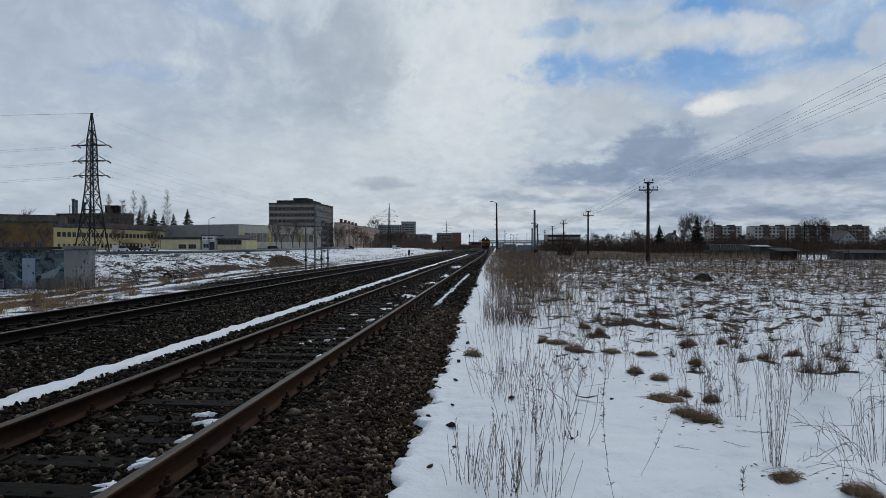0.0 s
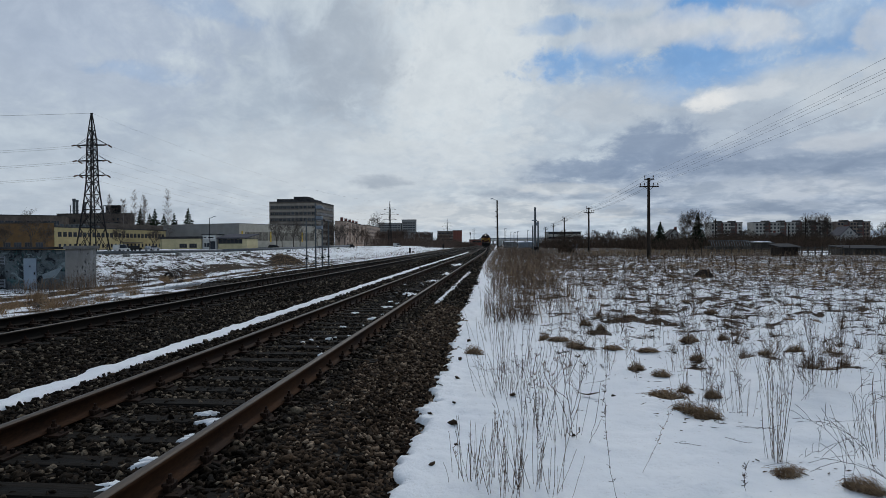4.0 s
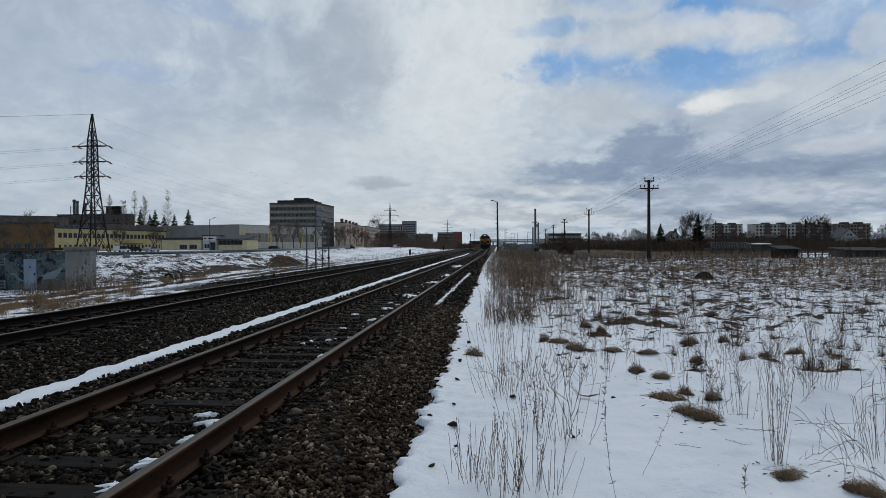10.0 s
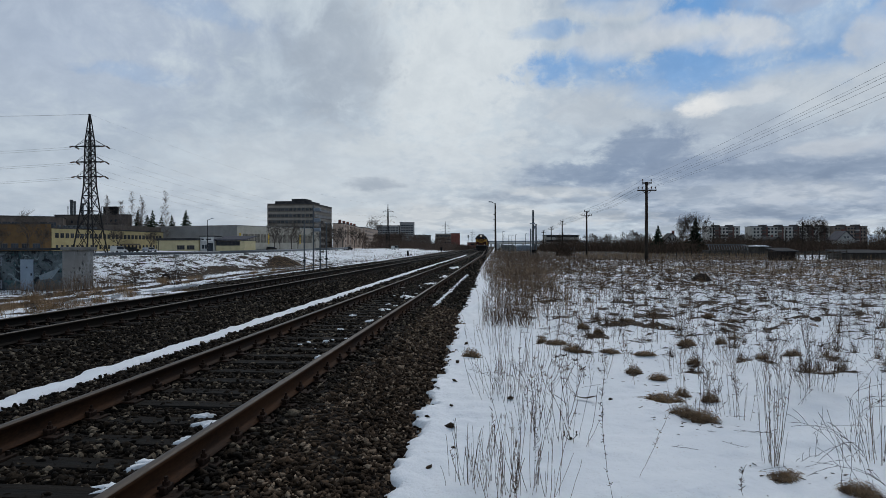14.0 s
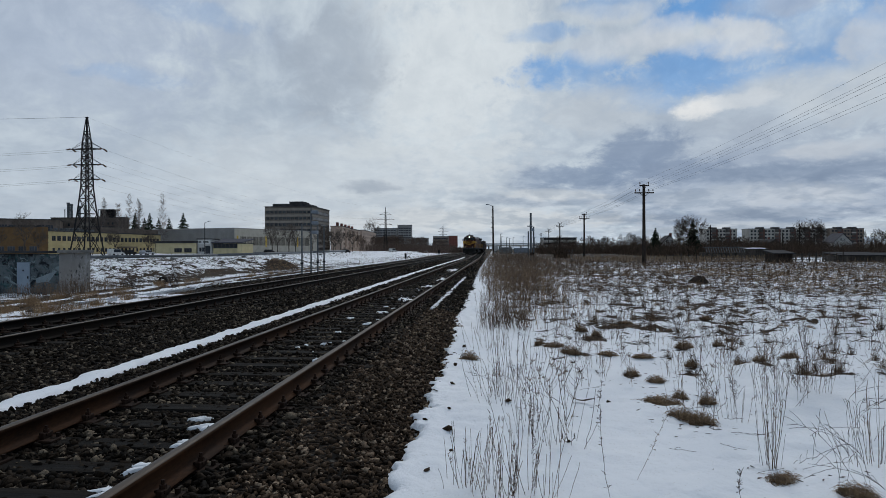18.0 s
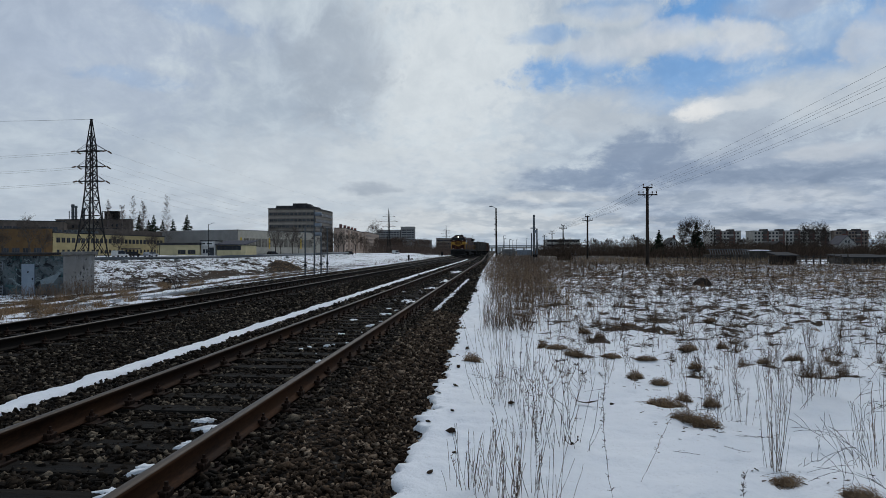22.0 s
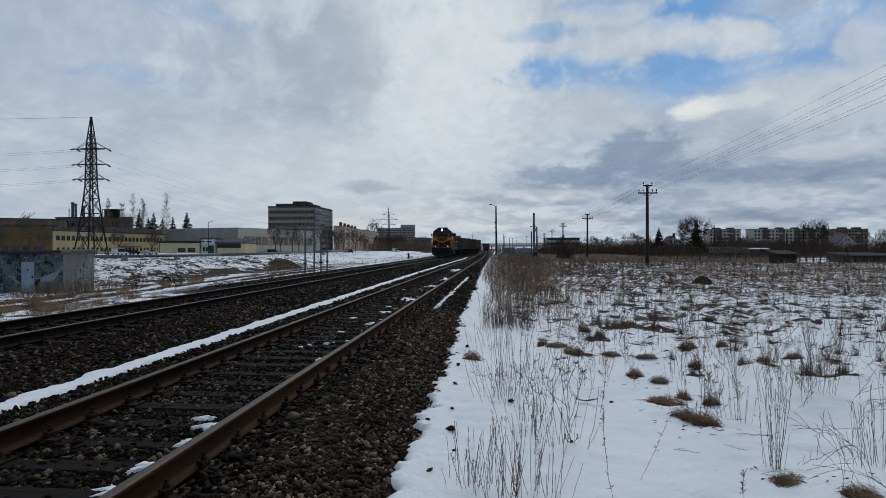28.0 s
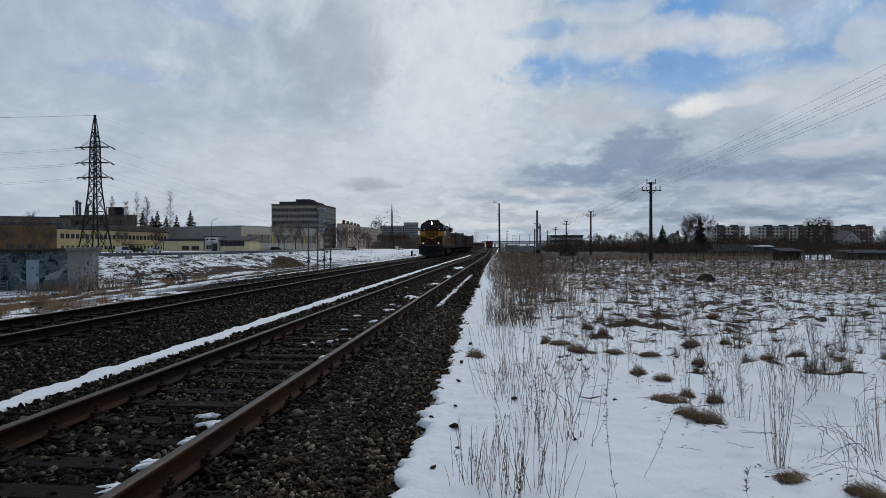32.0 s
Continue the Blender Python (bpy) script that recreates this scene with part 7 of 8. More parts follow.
def tussock_mesh(seed, n, r, h):
    """A matted mound of dead grass, combed over to one side: long blades over a short dark foot."""
    g = np.random.default_rng(seed)
    out = []
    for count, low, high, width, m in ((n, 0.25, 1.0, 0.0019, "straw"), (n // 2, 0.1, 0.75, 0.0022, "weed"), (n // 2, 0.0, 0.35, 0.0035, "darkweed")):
        a = g.uniform(0, 6.28, count)
        k = np.sqrt(g.uniform(0, 1, count))
        px, py = np.cos(a) * k * r * 1.15, np.sin(a) * k * r * 0.6
        root = np.stack([px, py, np.full(count, -0.02)], 1)
        dome = h * np.sqrt(np.maximum(0.0, 1 - k * k))
        top = root + np.stack([g.normal(0.02, 0.025, count) + px * 0.25, g.normal(-0.01, 0.02, count) + py * 0.2, dome * g.uniform(low, high, count) + 0.015], 1)
        fall = g.uniform(0.2, 0.9, count) * r * 0.8
        b = np.where(g.uniform(0, 1, count) < 0.6, g.normal(-0.3, 0.6, count), a + g.normal(0, 0.6, count))
        tip = top + np.stack([np.cos(b) * fall, np.sin(b) * fall * 0.7, -np.minimum(top[:, 2], fall * g.uniform(0.0, 0.9, count))], 1)
        tip[:, 2] = np.maximum(tip[:, 2], -0.005)
        out.append(stems("tuft", np.concatenate([root, top]), np.concatenate([top, tip]), width, M[m], 0.05, seed, 0.6))
    return out


TUFTS = [tussock_mesh(s, n, r, h) for s, n, r, h in ((81, 300, 0.13, 0.19), (82, 340, 0.16, 0.17), (83, 260, 0.11, 0.20), (84, 360, 0.20, 0.13))]
g0 = random.Random(8)
for i, (x, y) in enumerate(TUSSOCKS):
    k = g0.uniform(0.48, 0.72)
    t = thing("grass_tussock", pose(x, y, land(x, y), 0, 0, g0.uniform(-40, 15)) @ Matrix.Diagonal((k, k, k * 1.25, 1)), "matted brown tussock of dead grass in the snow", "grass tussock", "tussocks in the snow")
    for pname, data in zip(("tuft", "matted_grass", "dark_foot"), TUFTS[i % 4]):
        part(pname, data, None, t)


def clump_mesh(seed, n, r, h):
    """A matted foot of dead grass with a sheaf of upright blades and a few dark stalks."""
    g = np.random.default_rng(seed)
    out = []
    for count, wide, low, high, thick, m in ((n * 2, 1.0, 0.10, 0.45, 0.0034, "straw" if seed % 2 else "weed"), (n, 0.6, 0.3, 1.0, 0.0026, "weed"), (n // 4, 0.45, 0.7, 1.6, 0.0040, "darkweed")):
        a, k = g.uniform(0, 6.28, count), g.uniform(0, 1, count) ** 0.7
        root = np.stack([np.cos(a) * r * wide * 0.6 * k, np.sin(a) * r * wide * 0.4 * k, np.full(count, -0.02)], 1)
        z = h * g.uniform(low, high, count) + 0.02
        tip = root + np.stack([np.cos(a) * r * wide * k * g.uniform(0.3, 1.0, count) + g.normal(0.03, 0.05, count), np.sin(a) * r * wide * k * 0.7, z], 1)
        out.append(stems("grass", root, tip, thick, M[m], 0.12, seed, 0.4))
    return out


CLUMP_MESHES = [clump_mesh(s, n, r, h) for s, n, r, h in ((130, 26, 0.20, 0.28), (131, 30, 0.26, 0.32), (132, 22, 0.17, 0.46), (133, 36, 0.30, 0.16), (134, 18, 0.15, 0.60))]
for i, (x, y, k) in enumerate(CLUMPS):
    k *= 0.6 * (1 + max(0.0, y - 14) * 0.025)
    t = thing("grass_clump", pose(x, y, land(x, y), 0, 0, (i * 47) % 360) @ Matrix.Diagonal((k, k, k, 1)), "clump of tan dead grass and stalks on the snowy field", "grass clump", "grass clumps on the field")
    for pname, data in zip(("matted_grass", "grass", "stalks"), CLUMP_MESHES[i % 5]):
        part(pname, data, None, t)


def twig(x, y, length, turn, seed):
    """A crooked fallen twig lying on the snow, with a few finer shoots."""
    g = random.Random(seed)
    pts = [Vector((0, 0, 0.012))]
    head = 0.0
    for i in range(6):
        head += g.gauss(0, 0.22)
        pts.append(pts[-1] + Vector((math.cos(head), math.sin(head), 0)) * length / 6 + Vector((0, 0, g.uniform(-0.004, 0.014))))
    lines = [(tuple(a), tuple(b)) for a, b in zip(pts, pts[1:])]
    for _ in range(g.randint(1, 3)):
        c = pts[g.randint(1, 5)]
        a, k = head * 0.5 + g.choice((-1, 1)) * g.uniform(0.4, 0.9), length * g.uniform(0.15, 0.4)
        e = c + Vector((math.cos(a) * k, math.sin(a) * k, g.uniform(0.0, 0.04)))
        lines += curve_of(c, e, (0, 0.01, 0.006), 3)
    ob = stalk("fallen_twig", "thin dark twig lying on the snow", x, y, lines, "twig", 0.0021, "twig", "fallen twigs")
    ob.matrix_basis = pose(x, y, land(x, y), 0, 0, turn)


for i, (x, y, l, a) in enumerate(((1.88, 5.30, 0.24, -60), (2.10, 5.65, 0.34, -20), (2.12, 5.62, 0.26, 10), (1.95, 4.73, 0.68, 12), (2.3, 4.80, 0.4, 25), (2.2, 6.1, 0.18, -55), (3.2, 6.2, 0.7, -12), (1.0, 7.3, 0.3, 20), (4.1, 7.2, 0.8, -8), (1.42, 5.12, 0.2, -25))):
    twig(x, y, l, a, 140 + i)
leaf = bmesh.new()
pts = [(-0.12, 0.0, 0.035), (-0.06, 0.01, 0.012), (0.0, 0.0, 0.004), (0.06, 0.012, 0.012), (0.13, 0.0, 0.03)]
rows = [[leaf.verts.new((px, py + w * (0.03 if i in (1, 2, 3) else 0.008), pz + 0.004 * abs(w))) for w in (-1, 0, 1)] for i, (px, py, pz) in enumerate(pts)]
for r0, r1 in zip(rows, rows[1:]):
    for j in range(2):
        leaf.faces.new((r0[j], r1[j], r1[j + 1], r0[j + 1]))
bmesh.ops.solidify(leaf, geom=leaf.faces[:], thickness=0.006)
ob = part("dark_leaf", leaf, M["darkweed"])
ob.matrix_basis = pose(0.96, 6.75, land(0.96, 6.75) + 0.02, 0, 0, 5)
tagged(ob, "dark curled dead leaf lying on the snow", "leaf")


def branch_weed_data(seed, h):
    """A much-branched dead herb: rising side shoots that end in small dark seed clusters."""
    g = random.Random(seed)
    rows, V, F = curve_of((0, 0, 0), (g.gauss(0, 0.06) * h, g.gauss(0, 0.05) * h, h), (g.gauss(0, 0.02), 0, 0), 5), [], []

    def cluster(q, n, size):
        for _ in range(n):
            v, f = ROCKS[g.randrange(len(ROCKS))]
            F.append(f + sum(len(a) for a in V))
            V.append(v * size * g.uniform(0.6, 1.3) + np.array(q) + np.array((g.gauss(0, 0.012), g.gauss(0, 0.012), g.gauss(0, 0.012))))

    for _ in range(g.randint(7, 12)):
        a, b = rows[g.randint(1, 4)]
        c = Vector(a).lerp(Vector(b), g.random())
        t = g.uniform(0, 6.283)
        k = h * g.uniform(0.18, 0.42)
        e = c + Vector((math.cos(t) * 0.55, math.sin(t) * 0.55, g.uniform(0.5, 1.1))).normalized() * k
        rows += curve_of(c, e, (math.cos(t) * 0.02, math.sin(t) * 0.02, 0), 3)
        for _ in range(g.randint(2, 4)):
            p = c.lerp(e, g.uniform(0.4, 1.0))
            q = p + Vector((g.gauss(0, 0.5), g.gauss(0, 0.5), g.uniform(0.3, 1.0))).normalized() * k * g.uniform(0.2, 0.45)
            rows.append((tuple(p), tuple(q)))
            if g.random() < 0.55:
                cluster(q, 2, 0.006)
    cluster((rows[4][1]), 3, 0.006)
    stem = stems("stem", [a for a, _ in rows], [b for _, b in rows], 0.0021, M["darkweed" if seed % 3 else "weed"], 0.02, seed, 0.6)
    return [("stem", stem), ("seed_heads", mesh_of("seed_heads", np.concatenate(V), np.concatenate(F), M["darkweed"]))]


BRANCHED = [branch_weed_data(200 + i, h) for i, h in enumerate((0.42, 0.55, 0.65, 0.5, 0.75, 0.36, 0.6))]
g5 = random.Random(23)
spots = [(3.72, 7.45), (3.95, 7.7), (3.3, 7.9), (4.15, 6.8), (2.55, 7.0), (2.4, 7.5), (2.15, 6.6), (2.0, 5.8), (1.75, 8.6), (1.4, 9.4)]
while len(spots) < 130:
    y = 6.5 + 18 * g5.random() ** 1.3
    x = g5.uniform(0.7, 2.0 + y * 0.62)
    if 0.45 + 0.9 * noise.noise((x * 0.5, y * 0.4, 3.0)) + 0.25 * min(1.0, (y - 6.5) / 3) > g5.uniform(0.1, 0.95):
        spots.append((x, y))
for i, (x, y) in enumerate(spots):
    k = g5.uniform(0.75, 1.2)
    t = thing("branched_weed", pose(x, y, land(x, y) - 0.01, 0, 0, g5.uniform(0, 360)) @ Matrix.Diagonal((k, k, k, 1)), "much-branched dark dead herb with small seed clusters", "weed", "branched weeds on the field")
    for pname, data in BRANCHED[i % len(BRANCHED)]:
        part(pname, data, None, t)


def litter(n, seed):
    """Curled leaf scraps and broken stalks on the snow round the tussocks."""
    g = np.random.default_rng(seed)
    centres = [(a, b) for a, b in TUSSOCKS] + [(a, b) for a, b, _ in CLUMPS if b < 16]
    V, F, base = [], [], 0
    for i in range(n):
        cx, cy = centres[g.integers(len(centres))]
        x, y = cx + g.normal(0.05, 0.22), cy + g.normal(-0.05, 0.25)
        if x < 0.4:
            continue
        v, f = ROCKS[i % len(ROCKS)]
        k = g.uniform(0.006, 0.016)
        p = v * np.array((k * g.uniform(1.0, 3.5), k * 0.7, k * 0.35))
        a = g.normal(-0.2, 0.7)
        V.append(np.stack([p[:, 0] * math.cos(a) - p[:, 1] * math.sin(a) + x, p[:, 0] * math.sin(a) + p[:, 1] * math.cos(a) + y, p[:, 2] + land(x, y) + 0.004], 1))
        F.append(f + base)
        base += len(v)
    ob = new("leaf_litter", mesh_of("leaf_litter", np.concatenate(V), np.concatenate(F), M["darkweed"]))
    return tagged(ob, "dark scraps of dead leaves and broken stalks on snow", "litter", kind="stuff")


litter(1500, 31)


def field_weeds(name, label, n, area, h, r, material, seed, twigs=4, gap=0.0):
    """Patchy scatter of dry weeds over the field."""
    return thicket(name, label, n, area, h, r, material, seed, 0.13, lambda x, y, c: 0.5 + 0.9 * noise.noise((x * 0.33, y * 0.22, seed)) + 0.5 * noise.noise((x * 1.1, y * 0.8, seed)) > c + gap, twigs)


field_weeds("field_weeds", "scattered dry brown weeds on the snowy field", 600, (0.6, 11, 7.5, 16), (0.2, 0.6), 0.0026, M["weed"], 91, 6)
field_weeds("field_weeds", "scattered dry brown weeds on the snowy field", 1000, (0.8, 22, 13, 30), (0.2, 0.65), 0.0045, M["darkweed"], 92, 7)
field_weeds("field_weeds", "dry brown weeds on the far field", 2600, (2, 48, 28, 62), (0.3, 0.8), 0.009, M["weed"], 93, 5)
field_weeds("field_weeds", "dry brown weeds on the far field", 3800, (4, 75, 50, 95), (0.35, 0.8), 0.014, M["weed"], 94, 4)


field_weeds("field_plants", "dark upright dead plants standing in the snowy field", 560, (0.9, 17, 10, 30), (0.4, 1.0), 0.005, M["darkweed"], 95, 13, 0.1)
field_weeds("field_plants", "dark upright dead plants on the far field", 900, (2, 40, 28, 60), (0.5, 1.1), 0.009, M["darkweed"], 96, 11, 0.1)


def mat_grass(name, label, n, area, seed, r, h, gap=0.0, material="straw"):
    """Flattened dead grass that breaks through the snow."""
    g = np.random.default_rng(seed)
    x, y = g.uniform(area[0], area[1], n), g.uniform(area[2], area[3], n)
    keep = np.array([bareness(a, b) + 0.55 * noise.noise((a * 1.9, b * 1.5, 1.0)) > 0.38 + gap for a, b in zip(x, y)])
    x, y = x[keep], y[keep]
    n = len(x)
    z = np.array([land(a, b) for a, b in zip(x, y)])
    a, l = g.normal(0.3, 1.0, n), g.uniform(0.5, 1.3, n) * h
    root = np.stack([x, y, z - 0.01], 1)
    tip = root + np.stack([np.cos(a) * l, np.sin(a) * l * 0.7, np.abs(g.normal(0.25, 0.2, n)) * l + 0.02], 1)
    ob = new(name, stems(name, root, tip, r, M[material], 0.10, seed, 0.6))
    return tagged(ob, label, "dry grass", kind="stuff")


mat_grass("flattened_grass", "flattened dead grass breaking through the snow", 3000, (0.8, 10, 7.5, 16), 101, 0.003, 0.18, 0.06, "weed")
mat_grass("flattened_grass", "flattened dead grass breaking through the snow", 8000, (0.5, 24, 14, 34), 102, 0.0045, 0.19, 0.03, "weed")
mat_grass("flattened_grass", "flattened dead grass of the far field", 12000, (1, 60, 32, 80), 103, 0.009, 0.28, 0.0, "darkweed")
mat_grass("flattened_grass", "tan flattened grass of the far field", 9000, (3, 60, 26, 85), 104, 0.012, 0.3, 0.05, "straw")

mat_grass("flattened_grass", "broad patch of tan flattened grass on the field", 7000, (12, 30, 24, 50), 115, 0.007, 0.26, -0.06, "straw")

mat_grass("flattened_grass", "brown flattened grass of the middle field", 7000, (2, 17, 22, 48), 116, 0.0065, 0.24, -0.02, "weed")

# left-hand verge
mat_grass("mound_grass", "dead grass on the earth mound", 2600, (-32, -24, 74, 86), 111, 0.010, 0.3, 0.45)
mat_grass("trampled_grass", "dark trampled grass and litter on the verge", 9000, (-24, -12.5, 20, 62), 112, 0.006, 0.16, 0.1, "darkweed")
mat_grass("verge_grass", "tufts of straw-coloured grass on the verge", 5200, (-24, -11.8, 14, 60), 104, 0.004, 0.18, 0.22)
thicket("verge_weeds", "straw-coloured dry weeds in front of the hut", 420, (-20, -13.5, 15, 27), (0.3, 0.7), 0.005, M["straw"], 105, 0.10, lambda x, y, c: noise.noise((x * 0.5, y * 0.5, 2)) > 0.0, 2)
thicket("verge_weeds", "dry weeds by the hut wall", 420, (-28, -22, 32.5, 35.6), (0.5, 1.3), 0.009, M["weed"], 106, 0.10, None, 3)
thicket("verge_weeds", "dry weeds on the snowy bank", 500, (-45, -18, 38, 85), (0.2, 0.8), 0.008, M["scrub"], 107, 0.12, None, 3)
thicket("verge_bushes", "bare dark bushes on the bank", 30, (-24.0, -22.9, 37.5, 39), (0.9, 1.9), 0.010, M["twig"], 108, 0.22, None, 6)
thicket("verge_bushes", "bare dark bushes beside the second track", 26, (-19.3, -18.6, 34.5, 35.5), (1.1, 2.3), 0.010, M["twig"], 109, 0.25, None, 6)
thicket("far_weeds", "dry weeds along the far verge", 1700, (-60, -14, 85, 190), (0.2, 0.9), 0.015, M["weed"], 110, 0.10, None, 2)

def straw_tuft_mesh(seed, n, r, h):
    """A thick upright tuft of straw."""
    g = np.random.default_rng(seed)
    a, k = g.uniform(0, 6.28, n), np.sqrt(g.uniform(0, 1, n))
    root = np.stack([np.cos(a) * r * k, np.sin(a) * r * k, np.full(n, -0.04)], 1)
    tip = root + np.stack([np.cos(a) * r * 0.45 * k + g.normal(0, 0.06, n), np.sin(a) * r * 0.45 * k + g.normal(0, 0.06, n), h * g.uniform(0.35, 1.0, n)], 1)
    return stems("straw", root, tip, 0.0045, M["straw"], 0.10, seed, 0.4)


STRAW = [straw_tuft_mesh(s, n, r, h) for s, n, r, h in ((150, 170, 0.30, 0.52), (151, 130, 0.22, 0.44), (152, 110, 0.26, 0.32))]
g2 = random.Random(44)
for i, (x, y) in enumerate([(-16.4, 19.3), (-16.6, 19.9), (-14.8, 18.6), (-14.9, 19.5), (-15.1, 20.6), (-15.0, 21.2), (-15.4, 20.0), (-14.9, 22.0), (-16.3, 24.8), (-16.2, 25.7), (-15.6, 25.0), (-18.4, 26.0), (-18.5, 23.1), (-19.2, 24.2), (-19.0, 36.2), (-15.3, 17.4), (-16.0, 18.2), (-22.0, 39.5), (-23.2, 41.0), (-22.6, 44.0)] + [(g2.uniform(-22.8, -20.9), g2.uniform(27, 62)) for _ in range(16)]):
    t = thing("straw_tuft", pose(x, y, land(x, y), 0, 0, i * 67), "thick tuft of pale straw on the verge", "grass tuft", "straw tufts on the verge")
    part("straw", STRAW[i % 3], None, t)

# strips of snow along the verge of the second track
for x0, z, seed, y1 in ((-17.3, -0.86, 21.0, 52), (-20.9, -1.07, 27.0, 60)):
    ob = strip_of_snow("snow_strip", "", lambda y: x0 - 0.15 * (y - 24.6), lambda y: x0 + 0.26 - 0.15 * (y - 24.6) + 0.006 * y, 15, y1, z, seed, thick=0.075)
    for v in ob.data.vertices:
        v.co.z += land(v.co.x, v.co.y) - z + 0.015
    tagged(ob, "strip of old snow along the verge", "snow", kind="structure")
for x0, y0, y1, seed in ((-17.3, 50, 150, 33.0),):
    ob = strip_of_snow("snow_strip", "", lambda y: x0 - 0.026 * (y - 63), lambda y: x0 + 0.40 + 0.003 * y - 0.026 * (y - 63), y0, y1, -0.7, seed, thick=0.14, wave=0.3)
    for v in ob.data.vertices:
        v.co.z += land(v.co.x, v.co.y) + 0.7 + 0.02
    tagged(ob, "long strip of old snow beside the second track", "snow", kind="structure")


# dark mound and litter
bm = bmesh.new()
g1 = random.Random(5)
for _ in range(16):
    p = Vector((g1.gauss(0, 1), g1.gauss(0, 1), abs(g1.gauss(0, 0.8)))).normalized()
    bm.verts.new((p.x * 0.52, p.y * 0.42, p.z * 0.46 - 0.06))
bmesh.ops.convex_hull(bm, input=bm.verts[:])
ob = part("boulder", bm, M["pole_wood"])
ob.matrix_basis = pose(9.7, 30.0, land(9.7, 30.0), 0, 0, 20)
tagged(ob, "dark angular boulder half sunk in the snowy field", "rock")


def tyre(x, y, z, turn):
    bm = bmesh.new()
    n, k = 20, 8
    rings = []
    for i in range(n):
        a = 2 * math.pi * i / n
        rings.append([bm.verts.new(((0.26 + 0.10 * math.cos(b)) * math.cos(a), 0.10 * math.sin(b), (0.26 + 0.10 * math.cos(b)) * math.sin(a))) for b in (2 * math.pi * j / k for j in range(k))])
    for i in range(n):
        for j in range(k):
            bm.faces.new((rings[i][j], rings[(i + 1) % n][j], rings[(i + 1) % n][(j + 1) % k], rings[i][(j + 1) % k]))
    bmesh.ops.recalc_face_normals(bm, faces=bm.faces[:])
    ob = part("old_tyre", bm, M["loco_black"])
    ob.matrix_basis = pose(x, y, z, 0, 0, turn)
    return tagged(ob, "old black tyre half buried in snow", "tyre", "old tyres")


tyre(-26.6, 47.6, land(-26.6, 47.6) + 0.12, 35)
tyre(-23.9, 172, land(-23.9, 172) + 0.1, 10)

post = thing("marker_post", pose(-21.4, 148.7, land(-21.4, 148.7)), "short dark marker post in the snow", "post")
part("post", boxes((-0.22, 0.22, -0.2, 0.2, -0.3, 1.35), bevel=0.05), M["loco_black"], post)


# ---------------------------------------------------------------- cars, signals, gardens
def car(x, y, turn, material, label, van=False):
    z = land(x, y)
    root = thing("parked_car", pose(x, y, z, 0, 0, turn), label, "car", "parked cars")
    h = 1.9 if van else 1.45
    out = [(-2.15, 0.35), (2.15, 0.35), (2.2, 0.85), (1.3, 0.98), (0.75, h), (-1.5 if not van else -2.0, h), (-2.15, 0.95)]
    bm = bmesh.new()
    prism(bm, out, -0.85, 0.85)
    bmesh.ops.bevel(bm, geom=bm.edges[:], offset=0.06, segments=2, affect="EDGES")
    part("body", bm, material, root)
    for s in (-1, 1):
        bm = bmesh.new()
        prism(bm, [(-1.45, 0.98), (1.1, 0.98), (0.68, h - 0.12), (-1.3, h - 0.12)], s * 0.86 - 0.01, s * 0.86 + 0.01)
        part("side_window", bm, M["glass"], root)
        for wx in (-1.35, 1.35):
            bm = bmesh.new()
            rod(bm, (wx, s * 0.70, 0.33), (wx, s * 0.88, 0.33), 0.33, n=14)
            part("wheel", bm, M["loco_black"], root)
    return root


silver = worn("silver_car_paint", (0.34, 0.35, 0.37), (0.40, 0.41, 0.43), 1, 20, 0.3, 0.4, 0.03)
car(-97.5, 166, 80, silver, "silver estate car parked by the road")
car(-101.5, 158, 75, M["tank_white"], "white van parked by the road", True)
car(-100.5, 162, 78, M["loco_black"], "dark car parked by the road")
car(-80, 214, 75, M["loco_black"], "dark parked car beside the hall")
car(-58, 238, 70, M["loco_black"], "dark car on the road")
car(-49, 297, 60, M["tank_white"], "white van on the road", True)


def signal(x, y, z, h, label):
    root = thing("railway_signal", pose(x, y, z), label, "signal", "railway signals")
    bm = bmesh.new()
    rod(bm, (0, 0, -0.3), (0, 0, h), 0.09, n=8)
    part("post", bm, M["steel_dark"], root)
    part("signal_head", boxes((-0.3, 0.3, -0.25, 0.0, h - 1.3, h + 0.1), bevel=0.05), M["loco_black"], root)
    part("ladder", boxes(*[(-0.2, 0.2, 0.1, 0.14, 0.4 + 0.4 * i, 0.44 + 0.4 * i) for i in range(int(h / 0.4) - 1)]), M["steel_dark"], root)


o = thing("street_lamp", pose(-81.5, 168, -0.3), "slim dark street lamp beside the road", "street lamp")
bm = bmesh.new()
rod(bm, (0, 0, -0.3), (0, 0, 9.2), 0.13, 0.08, 8)
part("post", bm, M["steel_dark"], o)
bm = bmesh.new()
rod(bm, (0, 0, 9.15), (1.3, 0, 9.6), 0.05, n=6)
part("bracket", bm, M["steel_dark"], o)
part("lamp_head", boxes((1.1, 1.8, -0.15, 0.15, 9.55, 9.7), bevel=0.03), M["galv"], o)

signal(-14.8, 330, -0.4, 7.6, "tall dark railway signal beside the tracks")
signal(-19.0, 214, -0.5, 1.4, "dwarf railway signal in the snow")

